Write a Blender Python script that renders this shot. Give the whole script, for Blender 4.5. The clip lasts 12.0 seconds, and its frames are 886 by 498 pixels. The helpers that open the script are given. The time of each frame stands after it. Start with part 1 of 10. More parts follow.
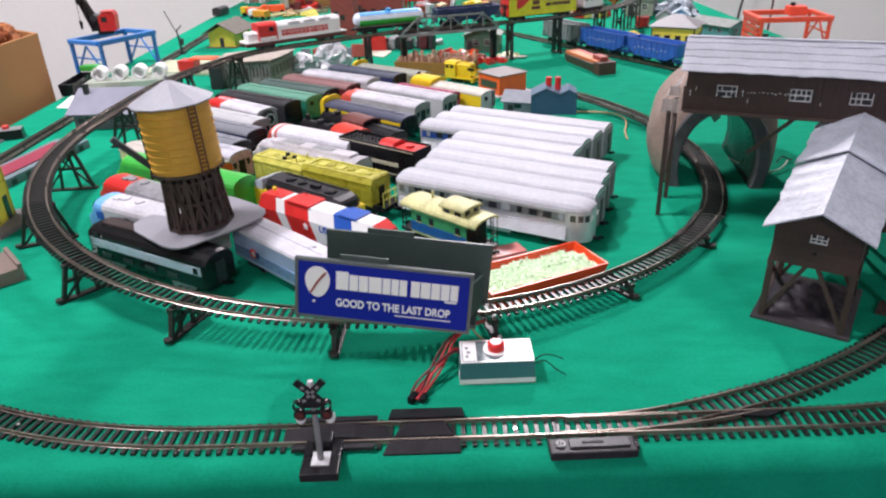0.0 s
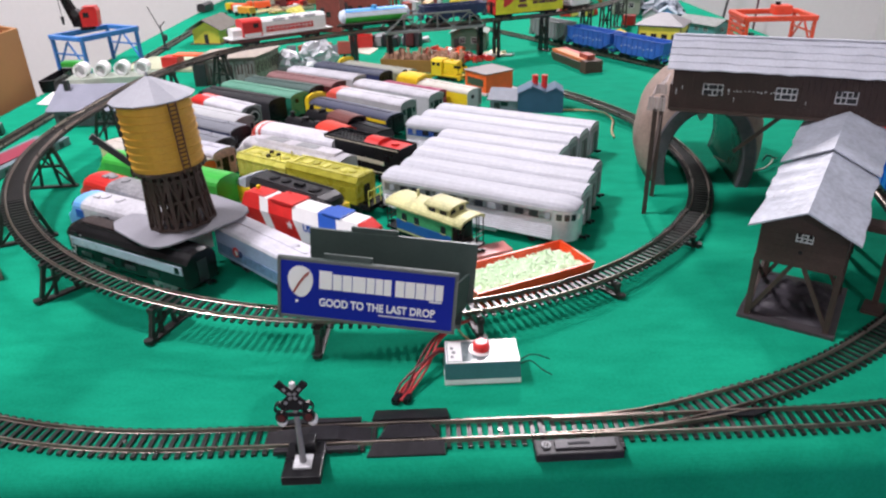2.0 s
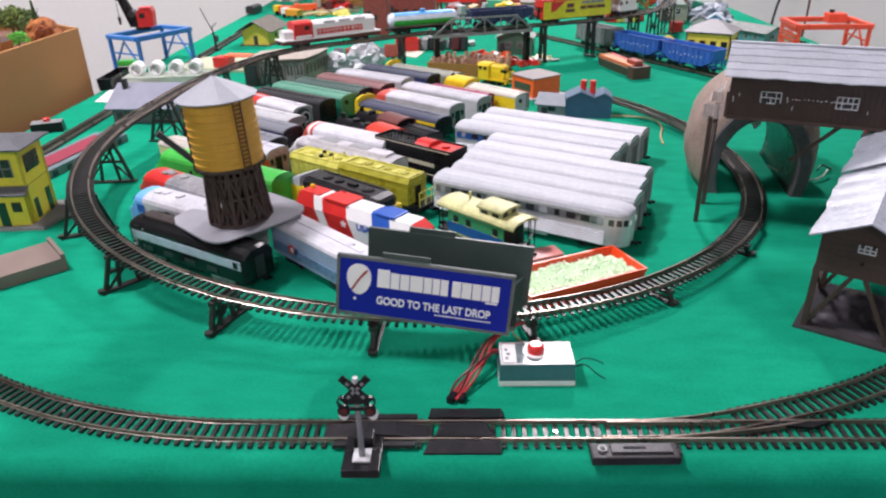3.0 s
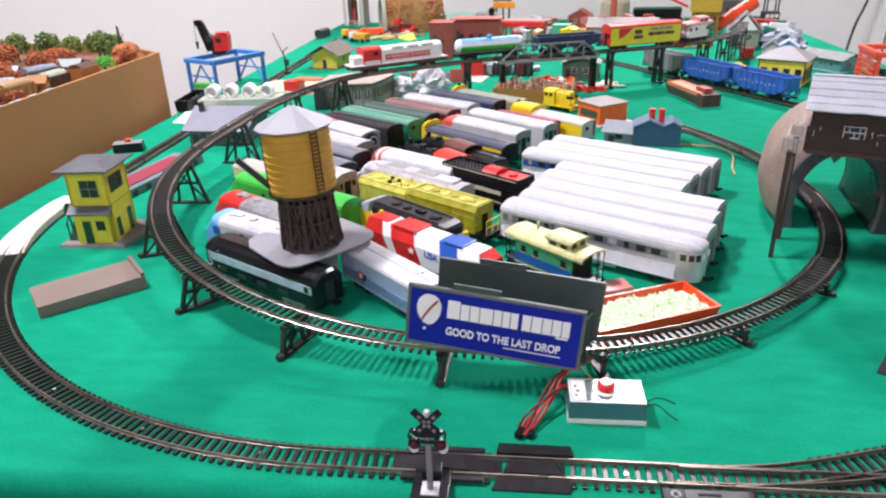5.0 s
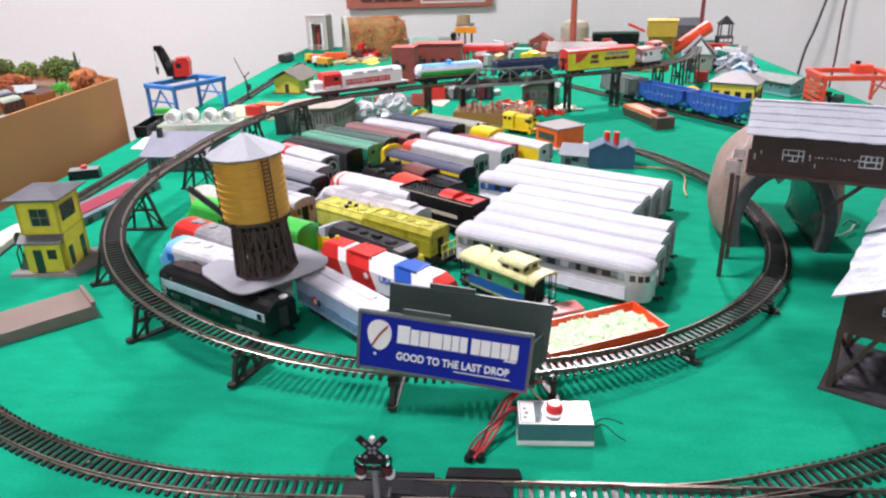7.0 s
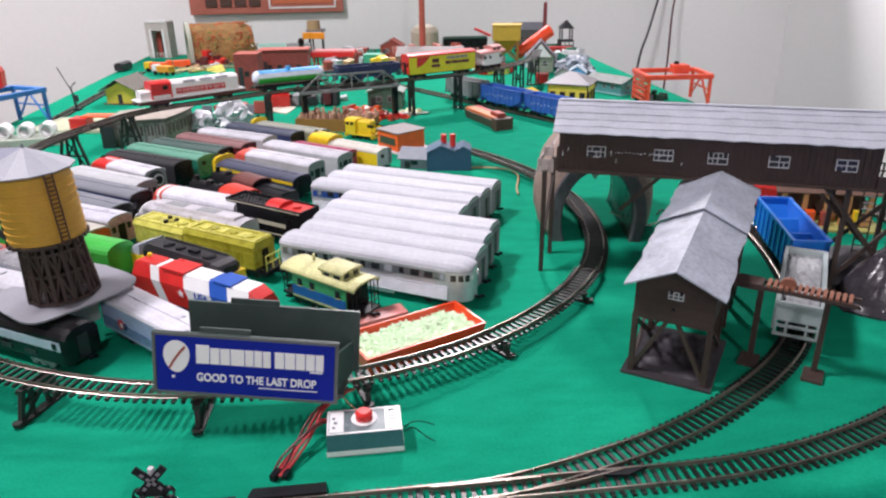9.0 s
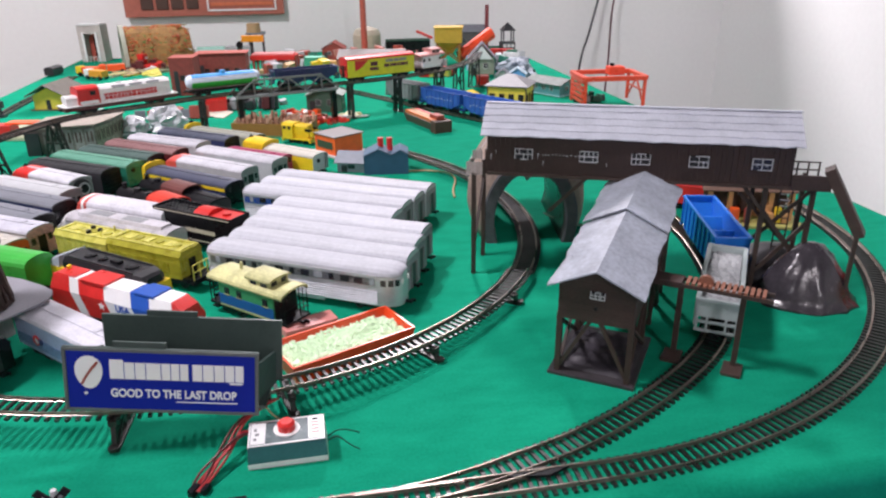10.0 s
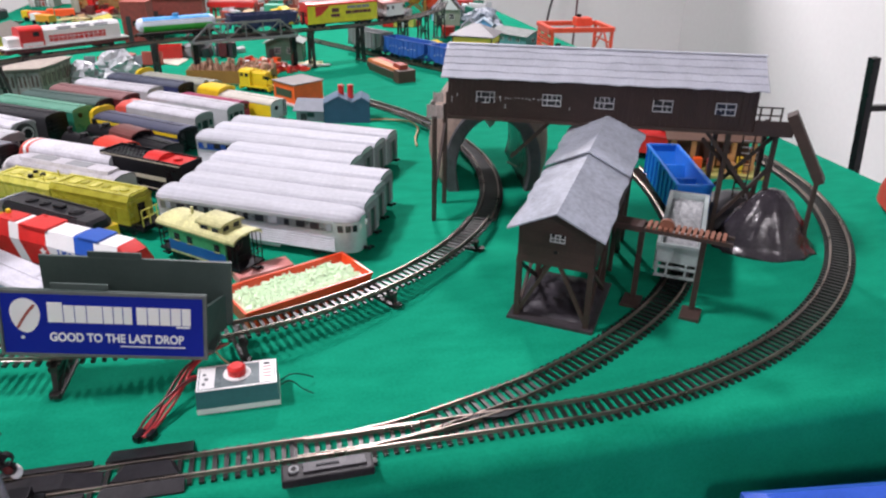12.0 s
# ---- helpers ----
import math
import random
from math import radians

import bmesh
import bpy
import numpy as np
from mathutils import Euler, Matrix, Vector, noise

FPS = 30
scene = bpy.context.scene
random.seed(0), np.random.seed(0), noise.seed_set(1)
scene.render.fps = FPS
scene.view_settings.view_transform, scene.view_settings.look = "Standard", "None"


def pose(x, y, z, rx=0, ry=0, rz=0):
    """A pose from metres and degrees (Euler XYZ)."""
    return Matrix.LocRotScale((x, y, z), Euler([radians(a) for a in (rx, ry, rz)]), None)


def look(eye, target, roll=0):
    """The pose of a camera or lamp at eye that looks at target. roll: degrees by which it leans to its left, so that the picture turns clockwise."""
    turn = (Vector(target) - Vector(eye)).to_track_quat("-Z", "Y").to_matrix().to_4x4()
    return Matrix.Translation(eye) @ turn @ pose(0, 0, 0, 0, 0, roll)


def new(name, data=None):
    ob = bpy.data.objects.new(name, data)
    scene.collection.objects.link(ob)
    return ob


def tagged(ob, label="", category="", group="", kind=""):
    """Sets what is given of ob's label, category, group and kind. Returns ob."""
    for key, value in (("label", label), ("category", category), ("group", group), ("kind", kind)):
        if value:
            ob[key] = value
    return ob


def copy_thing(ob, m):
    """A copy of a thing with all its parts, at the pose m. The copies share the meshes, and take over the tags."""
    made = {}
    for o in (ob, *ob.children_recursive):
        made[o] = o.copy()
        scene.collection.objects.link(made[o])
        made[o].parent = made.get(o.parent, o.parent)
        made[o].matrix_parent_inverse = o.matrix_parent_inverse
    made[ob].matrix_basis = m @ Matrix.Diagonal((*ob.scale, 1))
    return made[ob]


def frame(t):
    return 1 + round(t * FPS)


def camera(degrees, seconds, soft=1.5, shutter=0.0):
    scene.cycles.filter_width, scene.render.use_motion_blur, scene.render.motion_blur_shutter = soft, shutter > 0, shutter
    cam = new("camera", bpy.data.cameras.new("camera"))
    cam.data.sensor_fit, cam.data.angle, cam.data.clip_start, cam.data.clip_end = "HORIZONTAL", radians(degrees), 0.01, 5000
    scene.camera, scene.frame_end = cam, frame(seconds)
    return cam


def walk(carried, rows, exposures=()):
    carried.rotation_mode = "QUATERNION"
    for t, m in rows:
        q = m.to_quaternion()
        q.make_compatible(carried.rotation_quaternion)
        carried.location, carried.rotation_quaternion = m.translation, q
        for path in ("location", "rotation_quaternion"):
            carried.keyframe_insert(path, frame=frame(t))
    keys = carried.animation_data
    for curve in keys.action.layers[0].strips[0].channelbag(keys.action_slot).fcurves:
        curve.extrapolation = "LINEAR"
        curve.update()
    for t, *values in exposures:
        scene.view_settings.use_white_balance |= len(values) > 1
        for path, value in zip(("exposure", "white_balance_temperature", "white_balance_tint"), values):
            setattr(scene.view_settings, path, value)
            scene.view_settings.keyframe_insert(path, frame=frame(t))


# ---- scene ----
cam = camera(64.3, 12.0, soft=2.3)
PATH = [
    (0, (0.1479, -0.7935, 0.2993), (0.1442, 0.1021, -0.1456), -2.06),
    (0.5, (0.1530, -0.7919, 0.2989), (0.1638, 0.1015, -0.1503), -2.00),
    (1, (0.1528, -0.7887, 0.2985), (0.1737, 0.1043, -0.1510), -1.70),
    (1.5, (0.1528, -0.7876, 0.2978), (0.1714, 0.1059, -0.1509), -1.64),
    (2, (0.1498, -0.7883, 0.2974), (0.1637, 0.1058, -0.1504), -1.58),
    (2.5, (0.1441, -0.7917, 0.2984), (0.1475, 0.1033, -0.1476), -1.34),
    (3, (0.1326, -0.7942, 0.2990), (0.1004, 0.1022, -0.1432), -1.40),
    (3.5, (0.1210, -0.7986, 0.3019), (0.0321, 0.0958, -0.1365), -1.85),
    (5.5, (0.1211, -0.7913, 0.3100), (0.0112, 0.1151, -0.0980), -1.86),
    (6, (0.1242, -0.7933, 0.3123), (0.0224, 0.1166, -0.0897), -1.74),
    (6.5, (0.1282, -0.7958, 0.3131), (0.0389, 0.1189, -0.0811), -1.63),
    (8.5, (0.1797, -0.7893, 0.3094), (0.2296, 0.1315, -0.0775), -1.35),
    (9, (0.1923, -0.7888, 0.3090), (0.2930, 0.1282, -0.0769), -0.95),
    (9.5, (0.2047, -0.7892, 0.3092), (0.3412, 0.1233, -0.0764), -0.69),
    (10, (0.2150, -0.7898, 0.3102), (0.3806, 0.1184, -0.0743), -0.66),
    (10.5, (0.2240, -0.7889, 0.3070), (0.4199, 0.1120, -0.0803), -0.29),
    (11, (0.2354, -0.7907, 0.3033), (0.4568, 0.1010, -0.0915), -0.30),
    (11.5, (0.2366, -0.7867, 0.2963), (0.4664, 0.0911, -0.1241), 0.30),
    (12, (0.2237, -0.7834, 0.2919), (0.4298, 0.0927, -0.1439), 0.66),
]
EXPOSURES = [(0, 0.02), (3.0, 0.0), (4.5, 0.17), (5.5, 0.28), (6.5, 0.28), (7.5, 0.15), (8.5, 0.04), (12, -0.06)]
walk(cam, [(t, look(eye, target, roll)) for t, eye, target, roll in PATH], EXPOSURES)

# ---------------------------------------------------------------- light
world = bpy.data.worlds.new("room_world")
scene.world = world
world.use_nodes = True
world.node_tree.nodes["Background"].inputs[0].default_value = (0.9, 0.95, 1.0, 1)
world.node_tree.nodes["Background"].inputs[1].default_value = 0.02
scene.view_settings.exposure = 0.0


CEIL = 2.45


def ceiling_lamp(x, y, w, d, watts):
    """The light of one fluorescent fixture in the ceiling."""
    data = bpy.data.lights.new("fluorescent_light", "AREA")
    data.shape, data.size, data.size_y, data.energy = "RECTANGLE", w, d, watts
    data.color = (1.0, 0.92, 0.985)
    ob = new("fluorescent_light", data)
    ob.matrix_world = pose(x, y, CEIL - 0.085)
    return ob


FIXTURES = [(-1.1, 0.0, 0.3, 0.6, 96), (0.7, 3.0, 0.3, 0.6, 195), (-3.0, -3.2, 0.15, 1.2, 44), (0.6, -4.2, 0.15, 1.2, 88)]
for fx in FIXTURES:
    ceiling_lamp(*fx)

# ---------------------------------------------------------------- materials
MATS = {}


def mat(name, col, rough=0.5, metal=0.0, var=0.15, scale=80.0, bump=0.15, bscale=500.0, spec=0.5, coat=0.0, space="Object"):
    """A painted, moulded or natural surface: broad and fine mottling of the colour, uneven gloss and fine relief."""
    if name in MATS:
        return MATS[name]
    m = bpy.data.materials.new(name)
    m.use_nodes = True
    nt = m.node_tree
    n, l = nt.nodes, nt.links
    b = n["Principled BSDF"]
    b.inputs["Metallic"].default_value = metal
    b.inputs["Specular IOR Level"].default_value = spec
    b.inputs["Coat Weight"].default_value = coat
    tc = n.new("ShaderNodeTexCoord")
    big, fine = n.new("ShaderNodeTexNoise"), n.new("ShaderNodeTexNoise")
    big.inputs["Scale"].default_value, big.inputs["Detail"].default_value = scale, 3
    fine.inputs["Scale"].default_value, fine.inputs["Detail"].default_value = bscale, 2
    info = n.new("ShaderNodeObjectInfo")
    add = n.new("ShaderNodeMath")
    add.operation = "MULTIPLY_ADD"
    add.inputs[1].default_value, add.inputs[2].default_value = 0.55, 0.0
    l.new(fine.outputs["Fac"], add.inputs[0])
    both = n.new("ShaderNodeMath")
    both.operation = "MULTIPLY_ADD"
    both.inputs[1].default_value = 0.7
    l.new(big.outputs["Fac"], both.inputs[0])
    l.new(add.outputs[0], both.inputs[2])
    tint = n.new("ShaderNodeMath")
    tint.operation = "MULTIPLY_ADD"
    tint.inputs[1].default_value = 0.25
    l.new(info.outputs["Random"], tint.inputs[0])
    l.new(both.outputs[0], tint.inputs[2])
    ramp = n.new("ShaderNodeValToRGB")
    lo = [max(0.0, c * (1 - 1.6 * var)) for c in col]
    hi = [min(1.0, c * (1 + 0.9 * var) + 0.02 * var) for c in col]
    ramp.color_ramp.elements[0].position, ramp.color_ramp.elements[1].position = 0.35, 1.0
    ramp.color_ramp.elements[0].color, ramp.color_ramp.elements[1].color = (*lo, 1), (*hi, 1)
    l.new(tint.outputs[0], ramp.inputs[0])
    l.new(ramp.outputs[0], b.inputs["Base Color"])
    rr = n.new("ShaderNodeMapRange")
    rr.inputs["To Min"].default_value, rr.inputs["To Max"].default_value = max(0.03, rough - 0.12), min(1.0, rough + 0.12)
    l.new(big.outputs["Fac"], rr.inputs[0])
    l.new(rr.outputs[0], b.inputs["Roughness"])
    bp = n.new("ShaderNodeBump")
    bp.inputs["Strength"].default_value, bp.inputs["Distance"].default_value = bump, 0.0006
    l.new(fine.outputs["Fac"], bp.inputs["Height"])
    l.new(bp.outputs[0], b.inputs["Normal"])
    for t in (big, fine):
        l.new(tc.outputs[space], t.inputs["Vector"])
    MATS[name] = m
    return m


def plastic(name, col, rough=0.32, var=0.14):
    return mat(name, col, rough, 0, var, 70, 0.12, 420)


BLACK = mat("black_plastic", (0.006, 0.006, 0.008), 0.3, 0, 0.2, 60, 0.12, 420, spec=0.25)
DARK = plastic("dark_grey_plastic", (0.026, 0.027, 0.031), 0.4)
GREY = plastic("grey_plastic", (0.22, 0.23, 0.24), 0.45)
LIGHTGREY = plastic("light_grey_plastic", (0.46, 0.47, 0.49), 0.4)
WHITE = plastic("white_plastic", (0.78, 0.78, 0.78), 0.35, 0.05)
SILVER = mat("silver_paint", (0.58, 0.59, 0.63), 0.36, 0.4, 0.16, 60, 0.1, 400)
CHROME = mat("bright_metal", (0.75, 0.75, 0.75), 0.2, 1.0, 0.06)
RED = plastic("red_plastic", (0.58, 0.022, 0.02))
mat("salmon_red_plastic", (0.62, 0.09, 0.07), 0.35, 0, 0.25)
ORANGE = plastic("orange_plastic", (0.8, 0.1, 0.018))
DUSTY = mat("dusty_white_paint", (0.53, 0.53, 0.575), 0.4, 0, 0.22, 35, 0.2, 260)
YELLOW = plastic("yellow_plastic", (0.75, 0.53, 0.02))
LEMON = plastic("pale_yellow_plastic", (0.53, 0.5, 0.1), 0.28, 0.2)
CREAM = plastic("cream_plastic", (0.68, 0.64, 0.34))
BLUE = plastic("blue_plastic", (0.02, 0.09, 0.42))
SKY = plastic("light_blue_plastic", (0.16, 0.42, 0.8))
NAVY = plastic("navy_plastic", (0.02, 0.03, 0.11))
GREEN = plastic("bright_green_plastic", (0.05, 0.45, 0.06))
DKGREEN = plastic("dark_green_plastic", (0.012, 0.06, 0.035))
TEAL = plastic("teal_green_plastic", (0.025, 0.2, 0.13))
MAROON = plastic("maroon_plastic", (0.1, 0.018, 0.022))
MAGENTA = plastic("magenta_plastic", (0.3, 0.02, 0.09))
BROWN = plastic("brown_plastic", (0.075, 0.036, 0.025), 0.6, 0.2)
TAN = plastic("tan_plastic", (0.42, 0.28, 0.14), 0.6, 0.15)
OLIVE = plastic("olive_plastic", (0.23, 0.24, 0.15), 0.45)
BRICK = mat("brick_red_plastic", (0.34, 0.06, 0.04), 0.6, 0, 0.2, 120)
GLASS = mat("dark_window_glass", (0.02, 0.022, 0.026), 0.12, 0, 0.1)
STEEL = mat("rail_brass", (0.3, 0.255, 0.22), 0.3, 0.9, 0.35, 25, 0.1, 900)
TIE = mat("tie_plastic", (0.01, 0.0095, 0.0095), 0.36, 0, 0.3, 90)
TRESTLE = mat("trestle_plastic", (0.016, 0.014, 0.013), 0.45, 0, 0.2)
TIMBER = mat("stained_timber", (0.036, 0.019, 0.014), 0.62, 0, 0.35, 120, 0.35, 900)
SLATE = mat("slate_roof_plastic", (0.17, 0.18, 0.21), 0.5, 0, 0.15, 60)
COAL = mat("black_coal_plastic", (0.032, 0.027, 0.034), 0.24, 0, 0.3, 90, 0.5, 300)


def felt_material():
    """Green felt: broad faded and soiled areas, streaks of nap and fine fuzz."""
    m = mat("green_felt", (0.009, 0.215, 0.125), 0.95, 0, 0.12, 9, 0.5, 1500, spec=0.1, space="Object")
    nt = m.node_tree
    n, l = nt.nodes, nt.links
    b = n["Principled BSDF"]
    tc = n.new("ShaderNodeTexCoord")
    mp = n.new("ShaderNodeMapping")
    mp.inputs["Rotation"].default_value = (0, 0, 0.5)
    mp.inputs["Scale"].default_value = (1, 2.6, 1)
    l.new(tc.outputs["Object"], mp.inputs[0])
    nap, fuzz, soil = n.new("ShaderNodeTexNoise"), n.new("ShaderNodeTexNoise"), n.new("ShaderNodeTexNoise")
    for t, s, d in ((nap, 28, 5), (fuzz, 420, 3), (soil, 3.2, 2)):
        t.inputs["Scale"].default_value, t.inputs["Detail"].default_value = s, d
        l.new(mp.outputs[0] if t is nap else tc.outputs["Object"], t.inputs["Vector"])
    fac = n.new("ShaderNodeMath")
    fac.operation = "MULTIPLY_ADD"
    fac.inputs[1].default_value = 0.55
    l.new(nap.outputs["Fac"], fac.inputs[0])
    sm = n.new("ShaderNodeMath")
    sm.operation = "MULTIPLY_ADD"
    sm.inputs[1].default_value, sm.inputs[2].default_value = 0.45, 0.0
    l.new(fuzz.outputs["Fac"], sm.inputs[0])
    l.new(sm.outputs[0], fac.inputs[2])
    r = n.new("ShaderNodeValToRGB")
    r.color_ramp.elements[0].position, r.color_ramp.elements[1].position = 0.3, 0.72
    r.color_ramp.elements[0].color, r.color_ramp.elements[1].color = (0.004, 0.215, 0.12, 1), (0.009, 0.325, 0.188, 1)
    l.new(fac.outputs[0], r.inputs[0])
    mx = n.new("ShaderNodeMix")
    mx.data_type, mx.blend_type = "RGBA", "MULTIPLY"
    r2 = n.new("ShaderNodeValToRGB")
    r2.color_ramp.elements[0].position, r2.color_ramp.elements[1].position = 0.35, 0.68
    r2.color_ramp.elements[0].color, r2.color_ramp.elements[1].color = (0.82, 0.84, 0.86, 1), (1.06, 1.06, 1.06, 1)
    l.new(soil.outputs["Fac"], r2.inputs[0])
    mx.inputs[0].default_value = 1.0
    l.new(r.outputs[0], mx.inputs[6])
    l.new(r2.outputs[0], mx.inputs[7])
    l.new(mx.outputs[2], b.inputs["Base Color"])
    b.inputs["Specular IOR Level"].default_value = 0.03
    return m


FELT = felt_material()

# ---------------------------------------------------------------- building helpers
def mesh_of(bm, name):
    me = bpy.data.meshes.new(name)
    bm.normal_update()
    bm.to_mesh(me)
    bm.free()
    return me


def part(name, bm, material, parent, label="", at=None, smooth=False):
    """Links a bmesh (or a mesh) as one object under a thing or a part."""
    me = mesh_of(bm, name) if isinstance(bm, bmesh.types.BMesh) else bm
    if material and not me.materials:
        me.materials.append(material)
    if smooth:
        me.shade_smooth()
    ob = new(name, me)
    ob.parent = parent
    if at is not None:
        ob.matrix_basis = at
    if label:
        tagged(ob, label)
    return ob


def thing(name, m, label, category, group="", kind=""):
    ob = new(name)
    ob.empty_display_size = 0.02
    ob.matrix_basis = m
    return tagged(ob, label, category, group, kind)


def solo(name, bm, material, m, label, category, group="", kind="", smooth=False):
    """A thing that is one mesh."""
    ob = part(name, bm, material, None, smooth=smooth)
    ob.matrix_basis = m
    return tagged(ob, label, category, group, kind)


def B():
    return bmesh.new()


def box(bm, sx, sy, sz, x=0, y=0, z=0, bevel=0.0, rot=None):
    """A box of that size with its middle at x, y and its bottom at z."""
    r = bmesh.ops.create_cube(bm, size=1)["verts"]
    m = Matrix.Translation((x, y, z + sz / 2)) @ (rot.to_4x4() if rot else Matrix()) @ Matrix.Diagonal((sx, sy, sz, 1))
    bmesh.ops.transform(bm, matrix=m, verts=r)
    if bevel:
        edges = list({e for v in r for e in v.link_edges})
        bmesh.ops.bevel(bm, geom=edges, offset=bevel, segments=2, affect="EDGES", profile=0.7)
    return bm


def bar(bm, p, q, w, h=None, bevel=0.0):
    """A straight bar of section w x h from p to q."""
    p, q = Vector(p), Vector(q)
    d = q - p
    r = bmesh.ops.create_cube(bm, size=1)["verts"]
    turn = d.to_track_quat("X", "Z").to_matrix().to_4x4()
    m = Matrix.Translation((p + q) / 2) @ turn @ Matrix.Diagonal((d.length, w, h or w, 1))
    bmesh.ops.transform(bm, matrix=m, verts=r)
    return bm


def rod(bm, p, q, r1, r2=None, n=10):
    """A round rod or cone from p to q."""
    p, q = Vector(p), Vector(q)
    d = q - p
    v = bmesh.ops.create_cone(bm, cap_ends=True, segments=n, radius1=r1, radius2=r1 if r2 is None else r2, depth=d.length)["verts"]
    turn = d.to_track_quat("Z", "Y").to_matrix().to_4x4()
    bmesh.ops.transform(bm, matrix=Matrix.Translation((p + q) / 2) @ turn, verts=v)
    return bm


def loft(bm, sections, cap=True):
    """A skin through rings of points, each a list of (x, y, z)."""
    rings = [[bm.verts.new(p) for p in s] for s in sections]
    n = len(rings[0])
    for a, b in zip(rings, rings[1:]):
        for i in range(n):
            j = (i + 1) % n
            bm.faces.new((a[i], a[j], b[j], b[i]))
    if cap:
        bm.faces.new(list(reversed(rings[0])))
        bm.faces.new(rings[-1])
    bmesh.ops.recalc_face_normals(bm, faces=bm.faces)
    return bm


def prism(bm, prof, x0, x1, axis="x"):
    """A profile of (u, v) pushed from x0 to x1; axis x: (x, u, v), axis y: (u, y, v), axis z: (u, v, z)."""
    put = {"x": lambda s, u, v: (s, u, v), "y": lambda s, u, v: (u, s, v), "z": lambda s, u, v: (u, v, s)}[axis]
    return loft(bm, [[put(x0, u, v) for u, v in prof], [put(x1, u, v) for u, v in prof]])


def tube(bm, pts, r, n=6):
    """A wire of radius r through points."""
    pts = [Vector(p) for p in pts]
    rings = []
    for i, p in enumerate(pts):
        d = (pts[min(i + 1, len(pts) - 1)] - pts[max(i - 1, 0)]).normalized()
        u = d.cross(Vector((0, 0, 1)))
        u = u.normalized() if u.length > 1e-4 else Vector((1, 0, 0))
        v = d.cross(u)
        rings.append([tuple(p + r * (u * math.cos(a) + v * math.sin(a))) for a in [2 * math.pi * k / n for k in range(n)]])
    return loft(bm, rings)


def smooth_path(pts, steps=8):
    """A soft curve through points (any number of coordinates)."""
    P = [np.array(p, float) for p in pts]
    P = [2 * P[0] - P[1], *P, 2 * P[-1] - P[-2]]
    out = []
    for a, b, c, d in zip(P, P[1:], P[2:], P[3:]):
        for k in range(steps):
            t = k / steps
            out.append(0.5 * (2 * b + (c - a) * t + (2 * a - 5 * b + 4 * c - d) * t**2 + (3 * b - a - 3 * c + d) * t**3))
    out.append(P[-2])
    return out


def lettering(text, size, material, parent, m, name="lettering", label="", depth=0.0004, bold=0.0, squeeze=1.0):
    """Words in the built-in font, as a thin mesh whose middle is at m."""
    cu = bpy.data.curves.new(name, "FONT")
    cu.body, cu.size, cu.extrude, cu.offset = text, size, depth / 2, bold
    cu.align_x, cu.align_y = "CENTER", "CENTER"
    tmp = bpy.data.objects.new(name, cu)
    me = bpy.data.meshes.new_from_object(tmp)
    bpy.data.objects.remove(tmp)
    me.materials.clear()
    me.materials.append(material)
    me.transform(Matrix.Diagonal((squeeze, 1, 1, 1)))
    return part(name, me, None, parent, label, m)


def arc(cx, cy, r, a0, a1, z0, z1=None, step=0.006):
    """Points (x, y, z) along an arc; degrees anticlockwise from +x."""
    n = max(2, int(abs(radians(a1 - a0)) * r / step))
    z1 = z0 if z1 is None else z1
    return [(cx + r * math.cos(radians(a0 + (a1 - a0) * k / n)), cy + r * math.sin(radians(a0 + (a1 - a0) * k / n)), z0 + (z1 - z0) * k / n) for k in range(n + 1)]


def resample(pts, step):
    P = np.array(pts, float)
    s = np.r_[0, np.cumsum(np.linalg.norm(np.diff(P, axis=0), axis=1))]
    n = max(2, int(round(s[-1] / step)))
    t = np.linspace(0, s[-1], n + 1)
    return np.stack([np.interp(t, s, P[:, k]) for k in range(3)], 1)


# ---------------------------------------------------------------- track
tie_bm = B()
box(tie_bm, 0.0026, 0.0262, 0.0019, bevel=0.0)
TIE_MESH = mesh_of(tie_bm, "tie")
TIE_MESH.materials.append(TIE)
RAIL_PROF = [(-0.0009, 0), (0.0009, 0), (0.0009, 0.0005), (0.0003, 0.0008), (0.0003, 0.0019), (0.00052, 0.0021), (0.00052, 0.0027), (0.00035, 0.003), (-0.00035, 0.003), (-0.00052, 0.0027), (-0.00052, 0.0021), (-0.0003, 0.0019), (-0.0003, 0.0008), (-0.0009, 0.0005)]


def rail_strip(P, off, lift):
    """One rail: the rail's section swept along a path at a sideways offset."""
    bm = B()
    rings = []
    for i, p in enumerate(P):
        d = P[min(i + 1, len(P) - 1)] - P[max(i - 1, 0)]
        d = d / np.linalg.norm(d[:2])
        s = np.array((-d[1], d[0], 0))
        rings.append([tuple(p + s * (off + u) + np.array((0, 0, lift + v))) for u, v in RAIL_PROF])
    return loft(bm, rings)


def track(points, label, group, length=0.228, pitch=0.0066):
    """Sectional track along points at the height of the ties' feet: sections of two rails on separate ties."""
    P = resample(points, 0.004)
    per = max(4, int(length / 0.004))
    k = 0
    while k < len(P) - 2:
        S = P[k : min(k + per, len(P) - 1) + 1]
        if len(P) - 1 - (k + per) < 6:
            S = P[k:]
        o = S[len(S) // 2]
        sec = thing("track_section", Matrix.Translation(tuple(o)), label, "railway track", group)
        L = S - o
        for off in (-0.00825, 0.00825):
            part("rail", rail_strip(L, off, 0.0018), STEEL, sec)
        T = resample(L, pitch)
        for i in range(len(T) - 1):
            p, d = (T[i] + T[i + 1]) / 2, T[i + 1] - T[i]
            part("tie", TIE_MESH, None, sec, at=pose(*p, 0, 0, math.degrees(math.atan2(d[1], d[0]))))
        k += len(S) - 1

